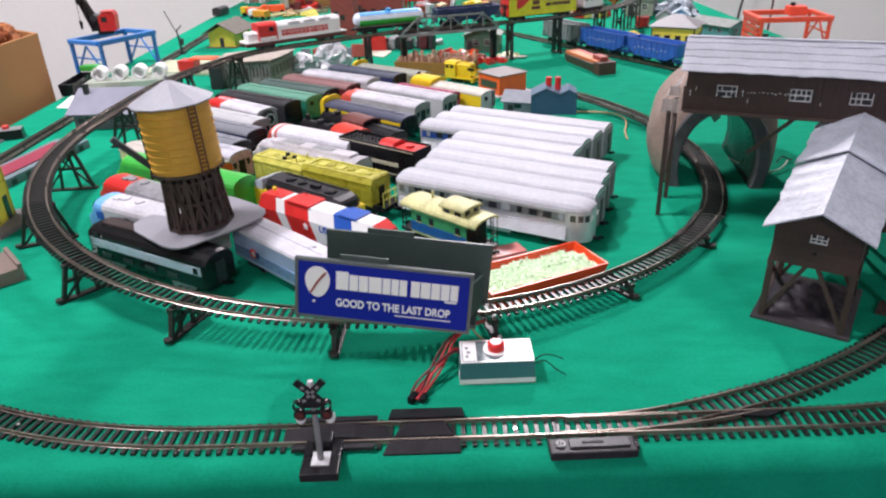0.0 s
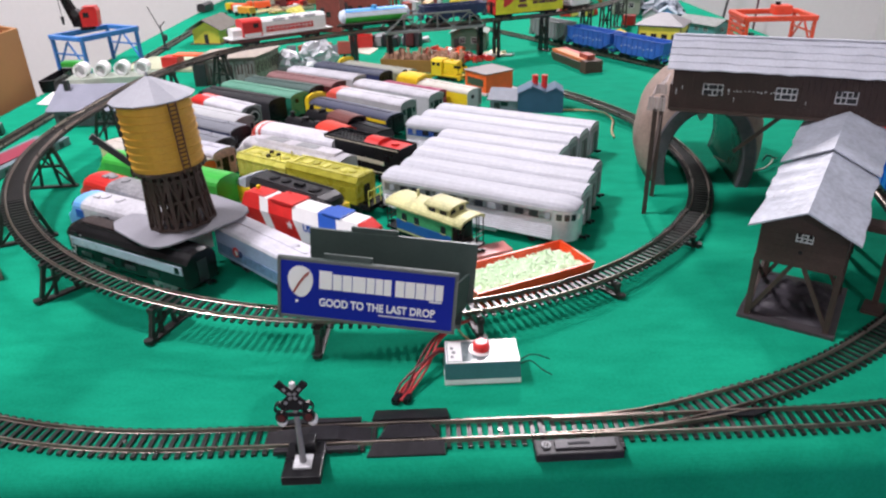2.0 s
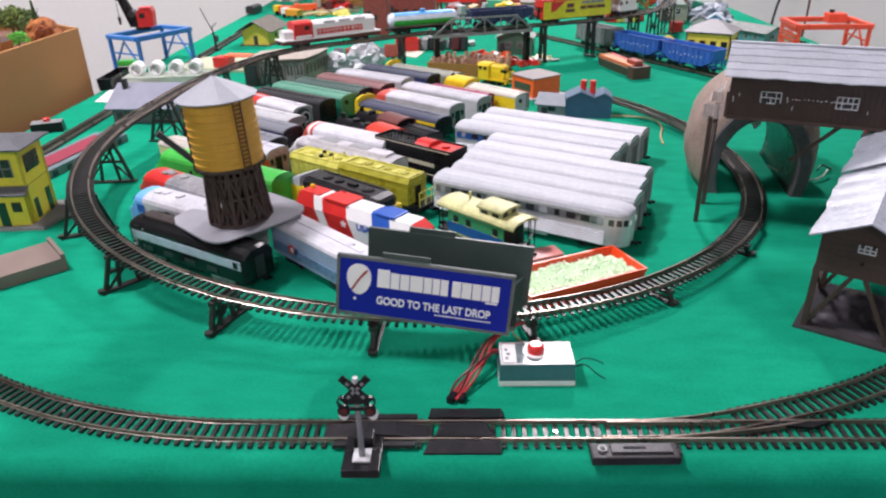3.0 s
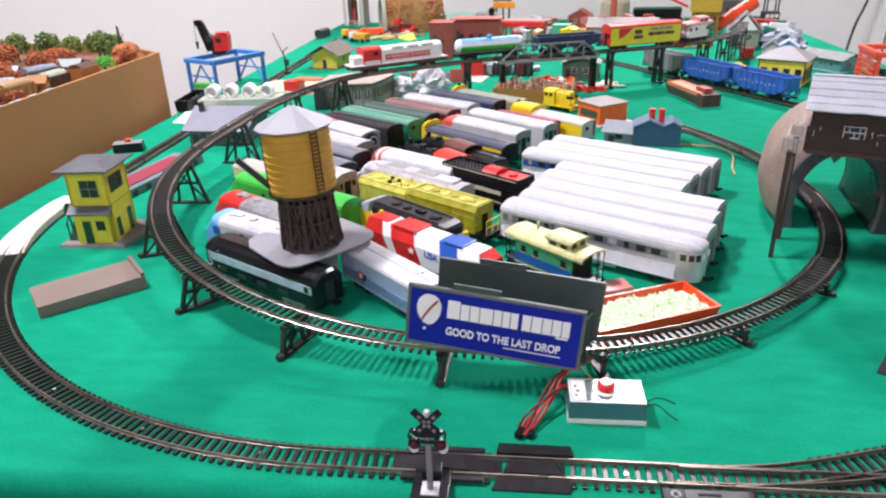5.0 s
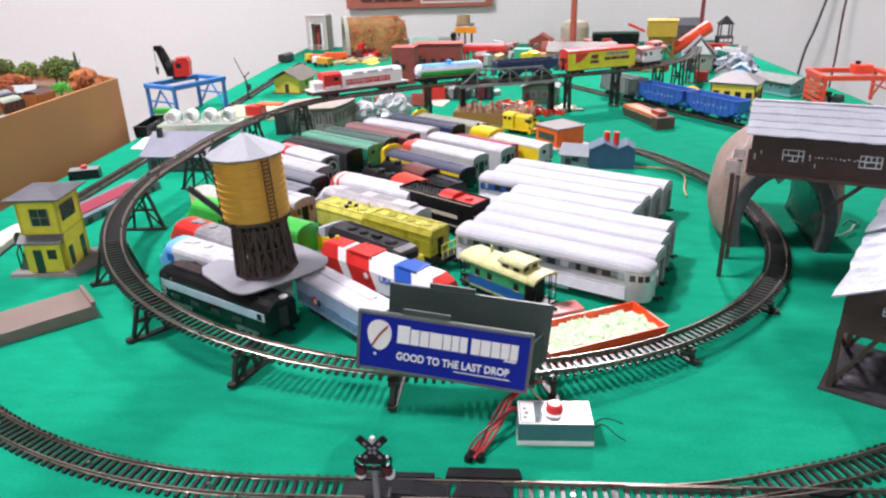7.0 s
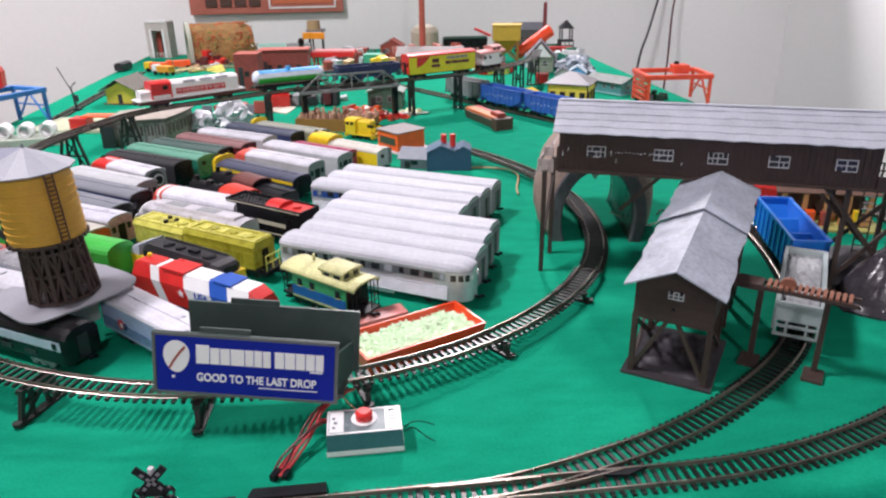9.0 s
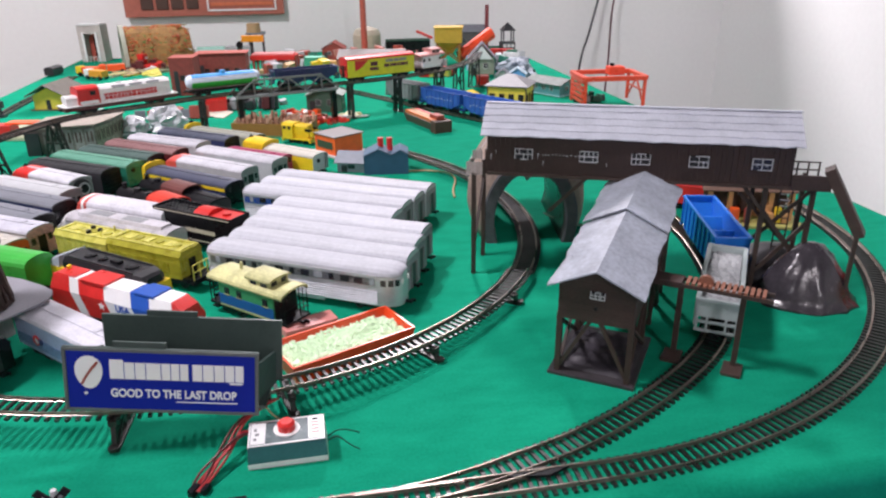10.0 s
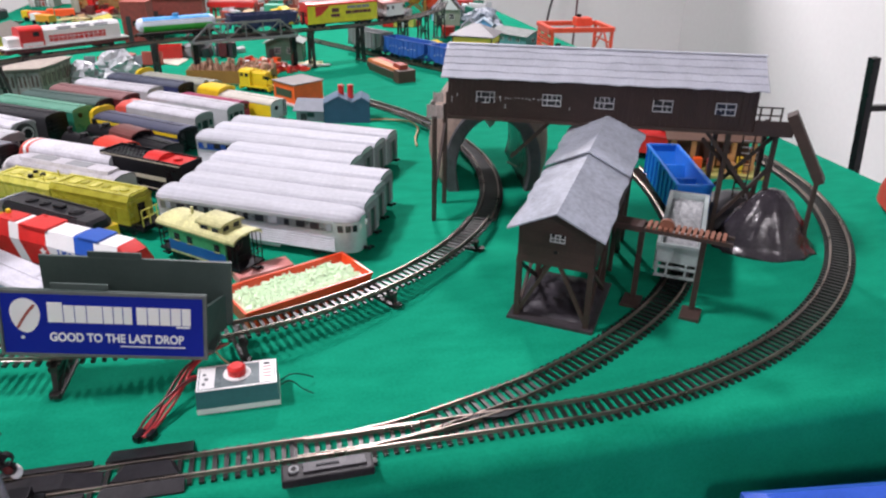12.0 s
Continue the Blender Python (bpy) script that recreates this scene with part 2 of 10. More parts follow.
# ---------------------------------------------------------------- room
WALLPAINT = mat("white_wall_paint", (0.86, 0.86, 0.85), 0.8, 0, 0.03, 1.5, 0.1, 60)
FLOORMAT = mat("grey_carpet", (0.25, 0.25, 0.26), 0.9, 0, 0.2, 6, 0.4, 300)
CEILMAT = mat("ceiling_board", (0.38, 0.38, 0.37), 0.9, 0, 0.04, 2, 0.2, 150)
X0, X1, Y0, Y1, FLOOR = -5.0, 1.94, -5.0, 2.06, -0.76
HX, HY, SCREEN = 5.0, 8.0, 0.9


def slab(name, sx, sy, sz, x, y, z, material, label, category):
    return solo(name, box(B(), sx, sy, sz), material, pose(x, y, z), label, category, kind="structure")


slab("floor", HX - X0, HY - Y0, 0.1, (X0 + HX) / 2, (Y0 + HY) / 2, FLOOR - 0.1, FLOORMAT, "plain grey carpeted floor of the hall", "floor")
slab("ceiling", HX - X0, HY - Y0, 0.1, (X0 + HX) / 2, (Y0 + HY) / 2, CEIL, CEILMAT, "plain hall ceiling with strip lights", "ceiling")
slab("wall_north", X1 - X0, 0.1, SCREEN - FLOOR, (X0 + X1) / 2, Y1 + 0.05, FLOOR, WALLPAINT, "bare white partition wall behind the layout", "wall")
slab("wall_east", 0.1, Y1 + 3.0, SCREEN - FLOOR, X1 + 0.05, (Y1 - 3.0) / 2 + 0.05, FLOOR, WALLPAINT, "bare white partition wall beside the layout", "wall")
HALL = mat("hall_wall_paint", (0.45, 0.44, 0.42), 0.8, 0, 0.04, 1.5, 0.1, 60)
slab("wall_hall_south", HX - X0 + 0.2, 0.1, CEIL - FLOOR, (X0 + HX) / 2, Y0 - 0.05, FLOOR, HALL, "plain painted hall wall behind the camera", "wall")
slab("wall_hall_north", HX - X0 + 0.2, 0.1, CEIL - FLOOR, (X0 + HX) / 2, HY + 0.05, FLOOR, HALL, "plain painted hall wall behind the partition", "wall")
slab("wall_hall_west", 0.1, HY - Y0, CEIL - FLOOR, X0 - 0.05, (Y0 + HY) / 2, FLOOR, HALL, "plain painted side wall of the hall", "wall")
slab("wall_hall_east", 0.1, HY - Y0, CEIL - FLOOR, HX + 0.05, (Y0 + HY) / 2, FLOOR, HALL, "plain painted side wall of the hall", "wall")
GLOW = bpy.data.materials.new("lamp_diffuser")
GLOW.use_nodes = True
GLOW.node_tree.nodes["Principled BSDF"].inputs["Base Color"].default_value = (0.9, 0.9, 0.9, 1)
GLOW.node_tree.nodes["Principled BSDF"].inputs["Emission Color"].default_value = (0.96, 0.98, 1, 1)
GLOW.node_tree.nodes["Principled BSDF"].inputs["Emission Strength"].default_value = 4.0
for x, y, w, d, _ in FIXTURES:
    lamp = thing("ceiling_light", pose(x, y, CEIL - 0.06), "white fluorescent strip light on the ceiling", "ceiling light", "strip lights")
    bm = B()
    box(bm, w + 0.05, d + 0.05, 0.02, 0, 0, 0.04)
    for sx in (-1, 1):
        box(bm, 0.02, d + 0.05, 0.05, sx * (w / 2 + 0.015), 0, -0.01)
        box(bm, w + 0.05, 0.02, 0.05, 0, sx * (d / 2 + 0.015), -0.01)
    part("frame", bm, WHITE, lamp)
    part("diffuser", box(B(), w, d, 0.01, 0, 0, 0.028), GLOW, lamp)

# ---------------------------------------------------------------- table under green felt
TX0, TX1, TY0, TY1 = -0.548, 0.93, -0.484, 1.84


def felt_cover():
    """The felt: a flat top with soft edges and a skirt that hangs in slack folds."""
    bm = B()
    cx, cy = (TX0 + TX1) / 2, (TY0 + TY1) / 2
    hx, hy, rc = (TX1 - TX0) / 2, (TY1 - TY0) / 2, 0.03
    base = []
    for qx, qy, a0 in ((1, 1, 0), (-1, 1, 90), (-1, -1, 180), (1, -1, 270)):
        for k in range(9):
            a = radians(a0 + 90 * k / 8)
            base.append((qx * (hx - rc) + rc * math.cos(a), qy * (hy - rc) + rc * math.sin(a), a))
    ring = []
    for i, (x, y, a) in enumerate(base):
        x2, y2, a2 = base[(i + 1) % len(base)]
        n = max(1, int(math.hypot(x2 - x, y2 - y) / 0.03))
        for k in range(n):
            t = k / n
            ring.append((x + (x2 - x) * t, y + (y2 - y) * t, a if n > 1 else a + (a2 - a) * t))
    rings = []
    bend = [(-0.014 * (1 - math.cos(radians(9 * k))), -0.017 + 0.014 * math.sin(radians(9 * k)), 0.0008 if k > 2 else 0) for k in range(11)]
    for z, out, fold in (*bend, (-0.04, -0.002, 0.0015), (-0.1, 0.001, 0.003), (-0.3, 0.006, 0.009), (-0.73, 0.012, 0.018)):
        row = []
        for i, (x, y, a) in enumerate(ring):
            f = out + fold * noise.noise((x * 7, y * 7, 0.3))
            row.append((cx + x + f * math.cos(a), cy + y + f * math.sin(a), z))
        rings.append(row)
    loft(bm, rings, cap=False)
    bm.verts.ensure_lookup_table()
    bm.faces.new(bm.verts[: len(ring)])
    bmesh.ops.recalc_face_normals(bm, faces=bm.faces)
    return bm


table = thing("table", pose(0, 0, 0), "long folding table hidden under green felt", "table")
part("tabletop", box(B(), TX1 - TX0 - 0.03, TY1 - TY0 - 0.03, 0.03, (TX0 + TX1) / 2, (TY0 + TY1) / 2, -0.034), TAN, table)
for lx in (TX0 + 0.1, TX1 - 0.1):
    for ly in (TY0 + 0.1, TY1 - 0.1):
        part("leg", box(B(), 0.04, 0.04, -0.034 - FLOOR, lx, ly, FLOOR), GREY, table)
solo("felt_tablecloth", felt_cover(), FELT, pose(0, 0, 0), "bright green felt cloth over the table, hanging as a skirt", "tablecloth")

# ---------------------------------------------------------------- tracks
R18, R15 = 0.4505, 0.381
LX, LY = 0.081, 0.037
OUTER = [(-R18, y, 0) for y in np.linspace(1.42, 0.02, 60)] + arc(0, 0, R18, 180, 270, 0) + [(x, -R18, 0) for x in np.linspace(0.01, 0.37, 40)] + arc(0.378, 0, R18, 270, 391, 0)
ex, ey, _ = OUTER[-1]
OUTER += [(ex - 0.515 * d, ey + 0.8572 * d, 0) for d in np.linspace(0.01, 0.95, 80)]
track(OUTER, "brass-railed sectional track with black ties lying on green felt", "track on the felt")
SPUR = [tuple(p) for p in smooth_path([(0.302, -0.4405, 0), (0.3294, -0.4325, 0), (0.3741, -0.418, 0), (0.4253, -0.3945, 0), (0.4755, -0.3635, 0), (0.5166, -0.332, 0), (0.548, -0.3, 0), (0.576, -0.26, 0), (0.601, -0.21, 0), (0.621, -0.15, 0), (0.636, -0.09, 0), (0.646, -0.02, 0)], 8)]
track(SPUR, "brass-railed siding track curving from a switch on green felt", "track on the felt")


def ramp_height(theta):
    """Height of the ties' feet on the climbing loop, by the angle from the front towards the left."""
    t = radians(theta)
    return max(0.0, np.polyval((-0.00108, 0.00475, 0.01576, 0.02446), t) - 0.0048 - (0.006 if theta < -60 else 0.0))


def loop_point(theta, r=R15):
    t = radians(theta)
    return LX - r * math.sin(t), LY - r * math.cos(t)


UPPER = [(*loop_point(th), ramp_height(th)) for th in range(-143, 101, 1)]
JOINT = 143 + 62
HIGH = smooth_path([UPPER[-7], UPPER[-1], (-0.274, 0.235, 0.0625), (-0.238, 0.35, 0.066), (-0.175, 0.462, 0.068), (-0.06, 0.54, 0.069), (0.07, 0.612, 0.07), (0.26, 0.672, 0.07), (0.41, 0.735, 0.07), (0.52, 0.82, 0.07), (0.61, 0.95, 0.07), (0.66, 1.1, 0.07)], 10)
UPPER += [tuple(p) for p in HIGH[11:]]
track(UPPER[:JOINT + 1], "brass-railed track with black ties climbing on trestle piers", "raised loop track")
track(UPPER[JOINT:], "brass-railed track with close-set dark ties on trestle piers", "raised loop track", pitch=0.0041)


def track_screw(x, y, z):
    bm = B()
    rod(bm, (0, 0, 0), (0, 0, 0.0009), 0.0016, 0.0013, 10)
    box(bm, 0.0022, 0.0004, 0.0003, 0, 0, 0.0008)
    solo("track_screw", bm, CHROME, pose(x, y, z, 0, 0, 30), "small bright screw head holding the track bed", "screw", "screws in the track")


for sx, sy, sz in ((0.187, -R18, 0.0018), (0.4, -0.4478, 0.0018), (0.306, -0.271, 0.0125), (-0.044, -0.448, 0.0018), (-0.134, -0.43, 0.0018), (-0.224, -0.3905, 0.0018)):
    track_screw(sx, sy, sz)


def switch_rails():
    """The moving points and the frog between main line and siding."""
    sw = thing("switch_points", pose(0.26, -R18, 0), "brass switch points and black frog between two tracks", "railway switch", "track on the felt")
    Q = np.array([(x, -0.0066 + max(0, x + 0.03) ** 2 / (2 * 0.457), 0.0) for x in np.linspace(-0.045, 0.085, 30)])
    part("point_rail", rail_strip(Q, 0, 0.0019), STEEL, sw)
    lead = np.array(smooth_path([(-0.012, 0.0004, 0), (0.015, 0.004, 0), (0.042, 0.01, 0)], 8))
    for off in (-0.00825, 0.00825):
        part("lead_rail", rail_strip(lead, off, 0.0018), STEEL, sw)
    part("point_rail", rail_strip(np.array([(x, 0.0068, 0) for x in np.linspace(-0.04, 0.03, 10)]), 0, 0.0019), STEEL, sw)
    bm = B()
    prism(bm, [(0.055, 0.0055), (0.085, 0.002), (0.1, 0.008), (0.07, 0.011)], 0.002, 0.0042, "z")
    part("frog", bm, BLACK, sw)
    bm = B()
    box(bm, 0.0028, 0.022, 0.0014, -0.048, -0.001, 0.0012, 0.0004)
    part("throw_bar", bm, BLACK, sw)


switch_rails()


def switch_machine():
    t = thing("switch_machine", pose(0.2315, -0.4705, 0, 0, 0, 1), "long flat black plastic switch machine beside the track", "switch machine")
    bm = B()
    box(bm, 0.052, 0.0135, 0.0055, 0, 0, 0, 0.0012)
    part("housing", bm, mat("worn_gloss_black", (0.012, 0.011, 0.014), 0.4, 0, 0.4, 90, 0.12, 420, spec=0.25), t)
    bm = B()
    box(bm, 0.036, 0.0075, 0.0012, 0.004, 0.001, 0.0055, 0.0004)
    part("cover", bm, mat("worn_machine_grey", (0.06, 0.058, 0.068), 0.45, 0, 0.45, 140), t, "scuffed dark grey cover")
    part("slot", box(B(), 0.013, 0.0016, 0.0004, 0.0, 0.001, 0.0067), GLASS, t)
    part("screw", rod(B(), (-0.019, 0.001, 0.0055), (-0.019, 0.001, 0.0068), 0.0029, n=14), GREY, t)
    part("screw_hole", rod(B(), (-0.019, 0.001, 0.0066), (-0.019, 0.001, 0.0071), 0.0017, n=12), BLACK, t)
    part("end_lug", box(B(), 0.004, 0.005, 0.003, 0.0265, 0.002, 0, 0.0005), BLACK, t)


switch_machine()


def crossing():
    """Grade crossing plates and the rerailer beside them."""
    gloss = mat("worn_gloss_black", (0.012, 0.011, 0.014), 0.4, 0, 0.4, 90, 0.12, 420, spec=0.25)
    t = thing("grade_crossing", pose(0.131, -R18, 0), "black plastic road crossing plates over the rails", "crossing")
    bm = B()
    loft(bm, [[(-0.023, 0.0105, 0.0), (0.025, 0.0105, 0.0), (0.025, 0.0105, 0.0052), (-0.023, 0.0105, 0.0052)], [(-0.022, 0.024, 0.0), (0.024, 0.024, 0.0), (0.024, 0.024, 0.0012), (-0.022, 0.024, 0.0012)]])
    part("ramp", bm, gloss, t)
    bm = B()
    loft(bm, [[(-0.025, -0.0178, 0.0), (0.022, -0.0178, 0.0), (0.022, -0.0178, 0.0012), (-0.025, -0.0178, 0.0012)], [(-0.021, -0.0105, 0.0), (0.022, -0.0105, 0.0), (0.022, -0.0105, 0.0052), (-0.021, -0.0105, 0.0052)]])
    part("ramp", bm, gloss, t)
    bm = B()
    loft(bm, [[(-0.02, -0.0062, 0.002), (0.02, -0.0062, 0.002), (0.015, 0.0062, 0.002), (-0.015, 0.0062, 0.002)][::-1], [(-0.018, -0.0062, 0.0046), (0.018, -0.0062, 0.0046), (0.012, 0.0062, 0.0046), (-0.012, 0.0062, 0.0046)][::-1]])
    part("centre_plate", bm, gloss, t)
    r = thing("rerailer", pose(0.078, -R18, 0), "glossy black rerailer plate between the rails", "rerailer")
    bm = B()
    loft(bm, [[(x, -0.0062, 0.002), (x, 0.0062, 0.002), (x, 0.0062, h), (x, -0.0062, h)] for x, h in ((-0.034, 0.0024), (-0.022, 0.0036), (-0.008, 0.0056), (0.01, 0.0056), (0.02, 0.0036), (0.03, 0.0024))])
    part("centre_plate", bm, gloss, r, smooth=False)
    for s in (-1, 1):
        bm = B()
        box(bm, 0.05, 0.004, 0.0028, -0.002, s * 0.0126, 0.0018, 0.0006)
        part("side_plate", bm, gloss, r)


crossing()


def crossing_signal():
    t = thing("crossing_signal", pose(0.0704, -0.474, 0, 0, 0, 0) @ Matrix.Diagonal((0.96, 1, 1.05, 1)), "black level-crossing signal with crossbuck on a square base", "railway signal")
    bm = B()
    box(bm, 0.0235, 0.03, 0.0055, 0, 0.001, 0, 0.001)
    part("base", bm, BLACK, t)
    part("base_plate", box(B(), 0.011, 0.011, 0.0012, 0, -0.002, 0.0055, 0.0002), LIGHTGREY, t)
    part("pole", rod(B(), (0, -0.002, 0.006), (0, -0.002, 0.058), 0.0021, 0.0014, 12), mat("glossy_pole_grey", (0.2, 0.2, 0.21), 0.22), t)
    bm = B()
    for a in (45, -45):
        box(bm, 0.0225, 0.0012, 0.0042, 0, -0.0045, 0.0515, rot=Euler((0, radians(a), 0)).to_matrix())
    part("crossbuck", bm, BLACK, t)
    bm = B()
    for a in (45, -45):
        for k in (-0.006, -0.002, 0.002, 0.006):
            box(bm, 0.0022, 0.0003, 0.0018, k * math.cos(radians(a)), -0.0053, 0.0527 - k * math.sin(radians(a)), rot=Euler((0, radians(a), 0)).to_matrix())
    part("crossbuck_lettering", bm, GREY, t)
    part("bell", rod(B(), (0, -0.002, 0.0555), (0, -0.002, 0.0598), 0.0024, 0.0016, 12), LIGHTGREY, t)
    bm = B()
    box(bm, 0.019, 0.0016, 0.0022, 0, -0.003, 0.039)
    part("light_bar", bm, BLACK, t)
    for s in (-1, 1):
        lamp = part("signal_lamp", rod(B(), (s * 0.0078, -0.0035, 0.04), (s * 0.0078, -0.0055, 0.04), 0.0037, n=16), BLACK, t)
        part("lens", rod(B(), (s * 0.0078, -0.0055, 0.04), (s * 0.0078, -0.0061, 0.04), 0.0023, n=14), mat("unlit_red_lens", (0.07, 0.004, 0.004), 0.15), lamp)
        bm = B()
        dome = bmesh.ops.create_uvsphere(bm, u_segments=14, v_segments=8, radius=0.0036)["verts"]
        bmesh.ops.transform(bm, matrix=Matrix.Translation((s * 0.0088, -0.0012, 0.0352)) @ Matrix.Diagonal((0.9, 0.8, 1.15, 1)), verts=dome)
        part("lamp_back", bm, WHITE, t, "rounded white lamp back", smooth=True)
        hood = B()
        n = 16
        ring = lambda r, y: [(s * 0.0078 + r * math.cos(2 * math.pi * k / n), y, 0.046 + r * math.sin(2 * math.pi * k / n)) for k in range(n)]
        loft(hood, [ring(0.0029, -0.0036), ring(0.0036, -0.0036), ring(0.0036, -0.0062), ring(0.0029, -0.0062), ring(0.0029, -0.0036)], cap=False)
        part("lamp_hood", hood, BLACK, t)
    bm = B()
    box(bm, 0.011, 0.0012, 0.007, 0, -0.0042, 0.044)
    part("sign_plate", bm, BLACK, t)
    part("relay_box", box(B(), 0.012, 0.009, 0.006, 0, 0.011, 0.0055, 0.0006), BLACK, t)


crossing_signal()

# ---------------------------------------------------------------- trestle piers
def trestle_pier(theta, x, y, h, turn, spread=None, label="black plastic trestle pier carrying the raised track"):
    t = thing("trestle_pier", pose(x, y, 0, 0, 0, turn), label, "trestle pier", "trestle piers")
    w0, w1 = 0.012, spread or (0.012 + 0.28 * h)
    bm = B()
    box(bm, 0.007, 2 * w1 + 0.008, 0.0022, 0, 0, 0, 0.0006)
    part("foot", bm, TRESTLE, t)
    for s in (-1, 1):
        part("post", bar(B(), (0, s * w1, 0.001), (0, s * w0, h - 0.001), 0.0034), TRESTLE, t)
    if h > 0.02:
        for s in (-1, 1):
            part("post", bar(B(), (0, s * w1 * 0.42, 0.001), (0, s * w0 * 0.42, h - 0.001), 0.0028), TRESTLE, t)
        for s in (-1, 1):
            part("brace", bar(B(), (s * 0.0018, -s * w1 * 0.92, 0.003), (s * 0.0018, s * w0 * 0.9, h * 0.9), 0.0016, 0.0022), TRESTLE, t)
        part("crossbar", box(B(), 0.0036, w0 + w1, 0.0026, 0, 0, h * 0.5), TRESTLE, t)
    bm = B()
    box(bm, 0.006, 2 * w0 + 0.006, min(0.004, h * 0.5), 0, 0, h - min(0.004, h * 0.5), 0.0005)
    part("cap", bm, TRESTLE, t)
    part("clip", rod(B(), (0, -w1 - 0.003, 0.002), (0, -w1 - 0.003, 0.0042), 0.0036, n=12), TRESTLE, t)
    return t


for th in (-52, -33.5, -15, 2.5, 21.5, 40.5, 61.5, 85):
    x, y = loop_point(th)
    trestle_pier(th, x, y, ramp_height(th), -th)
HP = np.array(UPPER)
for gx, gy in ((-0.29, 0.165), (-0.25, 0.31), (-0.195, 0.43), (0.02, 0.582), (0.3, 0.69), (0.39, 0.726), (0.5, 0.8), (0.56, 0.87), (0.62, 0.98)):
    k = int(np.argmin((HP[:, 0] - gx) ** 2 + (HP[:, 1] - gy) ** 2 + (HP[:, 2] < 0.03)))
    d = HP[min(k + 1, len(HP) - 1)] - HP[k - 1]
    trestle_pier(0, HP[k, 0], HP[k, 1], HP[k, 2], math.degrees(math.atan2(d[1], d[0])), 0.014 if gy > 0.5 else None)

# ---------------------------------------------------------------- billboard car beside the loop
SIGNBLUE = mat("printed_blue_card", (0.005, 0.017, 0.3), 0.55, 0, 0.05, 30, 0.03, spec=0.2)
SIGNWHITE = plastic("printed_white_ink", (0.85, 0.85, 0.85), 0.4, 0.02)
SIGNGREEN = plastic("grey_green_plastic", (0.05, 0.075, 0.068), 0.42)


def billboard():
    ang = -7.4
    t = thing("billboard", pose(0.1004, -0.366, 0.0287, 0, 5, ang), "blue printed advertising billboard in a grey-green frame on the raised track", "billboard")
    tilt = Euler((radians(-6.5), 0, 0)).to_matrix().to_4x4()
    W, H = 0.1255, 0.046
    bm = B()
    box(bm, W, 0.0022, H, 0, 0, 0, 0.0004)
    f = part("front_frame", bm, SIGNGREEN, t, at=tilt)
    part("poster", box(B(), W - 0.005, 0.0006, H - 0.005, 0, -0.0013, 0.0025), SIGNBLUE, f, "deep blue poster with white print")
    bm = B()
    for s in (-1, 1):
        box(bm, 0.002, 0.0012, H - 0.001, s * (W / 2 - 0.001), -0.0014, 0.0005)
        box(bm, W - 0.002, 0.0012, 0.002, 0, -0.0014, 0.0005 if s < 0 else H - 0.0025)
    part("rim", bm, plastic("worn_grey_green_edge", (0.12, 0.135, 0.13), 0.45), f)
    # coffee-cup shape, with a rust-red swirl
    bm = B()
    pts = []
    for k in range(20):
        a = 2 * math.pi * k / 20
        pts.append((-0.0465 + 0.0088 * math.cos(a) * (1 + 0.15 * math.sin(a)), 0.0285 + 0.0117 * math.sin(a)))
    prism(bm, pts, -0.00205, -0.0016, "y")
    part("cup_shape", bm, SIGNWHITE, f, "white tilted cup outline")
    bm = B()
    for k in range(7):
        a = k / 6
        box(bm, 0.0016, 0.0003, 0.0034, -0.0505 + 0.009 * a, -0.0022, 0.0198 + 0.0172 * a - 0.004 * a * a, rot=Euler((0, radians(30), 0)).to_matrix())
    part("swirl", bm, BRICK, f)
    part("drop", rod(B(), (-0.049, -0.0017, 0.0135), (-0.049, -0.0021, 0.0135), 0.0011, n=10), SIGNWHITE, f)
    # the maker's name as a row of plain white blocks
    x = -0.0335
    for k, w in enumerate((0.0095, 0.0068, 0.007, 0.0098, 0.0062, 0.0058, 0.0058, -0.0022, 0.0068, 0.0074, 0.0068, 0.0066, 0.006)):
        if w > 0:
            h = 0.0136 if k == 0 else 0.0118
            part("letter_block", box(B(), w - 0.0006, 0.0004, h, x + w / 2, -0.0018, 0.0244, 0.00012), SIGNWHITE, f)
            x += w
        else:
            x -= w
    part("small_print", box(B(), 0.0085, 0.0004, 0.0012, 0.048, -0.0018, 0.0226), SIGNWHITE, f)
    lettering("GOOD TO THE LAST DROP", 0.0082, SIGNWHITE, f, Matrix.Translation((0.0074, -0.0017, 0.0139)) @ Euler((radians(90), 0, 0)).to_matrix().to_4x4(), label="white slogan lettering", bold=0.00022, squeeze=0.8)
    part("underline", box(B(), 0.04, 0.0004, 0.0006, 0.029, -0.0018, 0.0084), SIGNWHITE, f)
    bm = B()
    box(bm, 0.034, 0.0016, 0.0052, -0.014, 0.001, H - 0.0012, 0.0003)
    part("top_tab", bm, SIGNGREEN, f)
    bm = B()
    box(bm, W - 0.004, 0.0022, 0.048, 0.0125, 0.035, 0.0062, 0.0004)
    back = part("back_panel", bm, SIGNGREEN, t)
    part("top_tab", box(B(), 0.034, 0.0016, 0.0052, -0.001, 0.035, 0.053, 0.0003), SIGNGREEN, back)
    bm = B()
    box(bm, W - 0.004, 0.034, 0.003, 0.006, 0.019, 0.0032, 0.0006)
    part("deck", bm, SIGNGREEN, t)
    for s in (-1, 1):
        bm = B()
        loft(bm, [[(s * 0.059 + e, 0.0015, 0.004), (s * 0.059 + e + 0.009, 0.034, 0.004), (s * 0.059 + e + 0.009, 0.034, 0.03), (s * 0.059 + e, 0.006, 0.034)] for e in (-0.001, 0.001)])
        part("end_plate", bm, SIGNGREEN, t)
    bm = B()
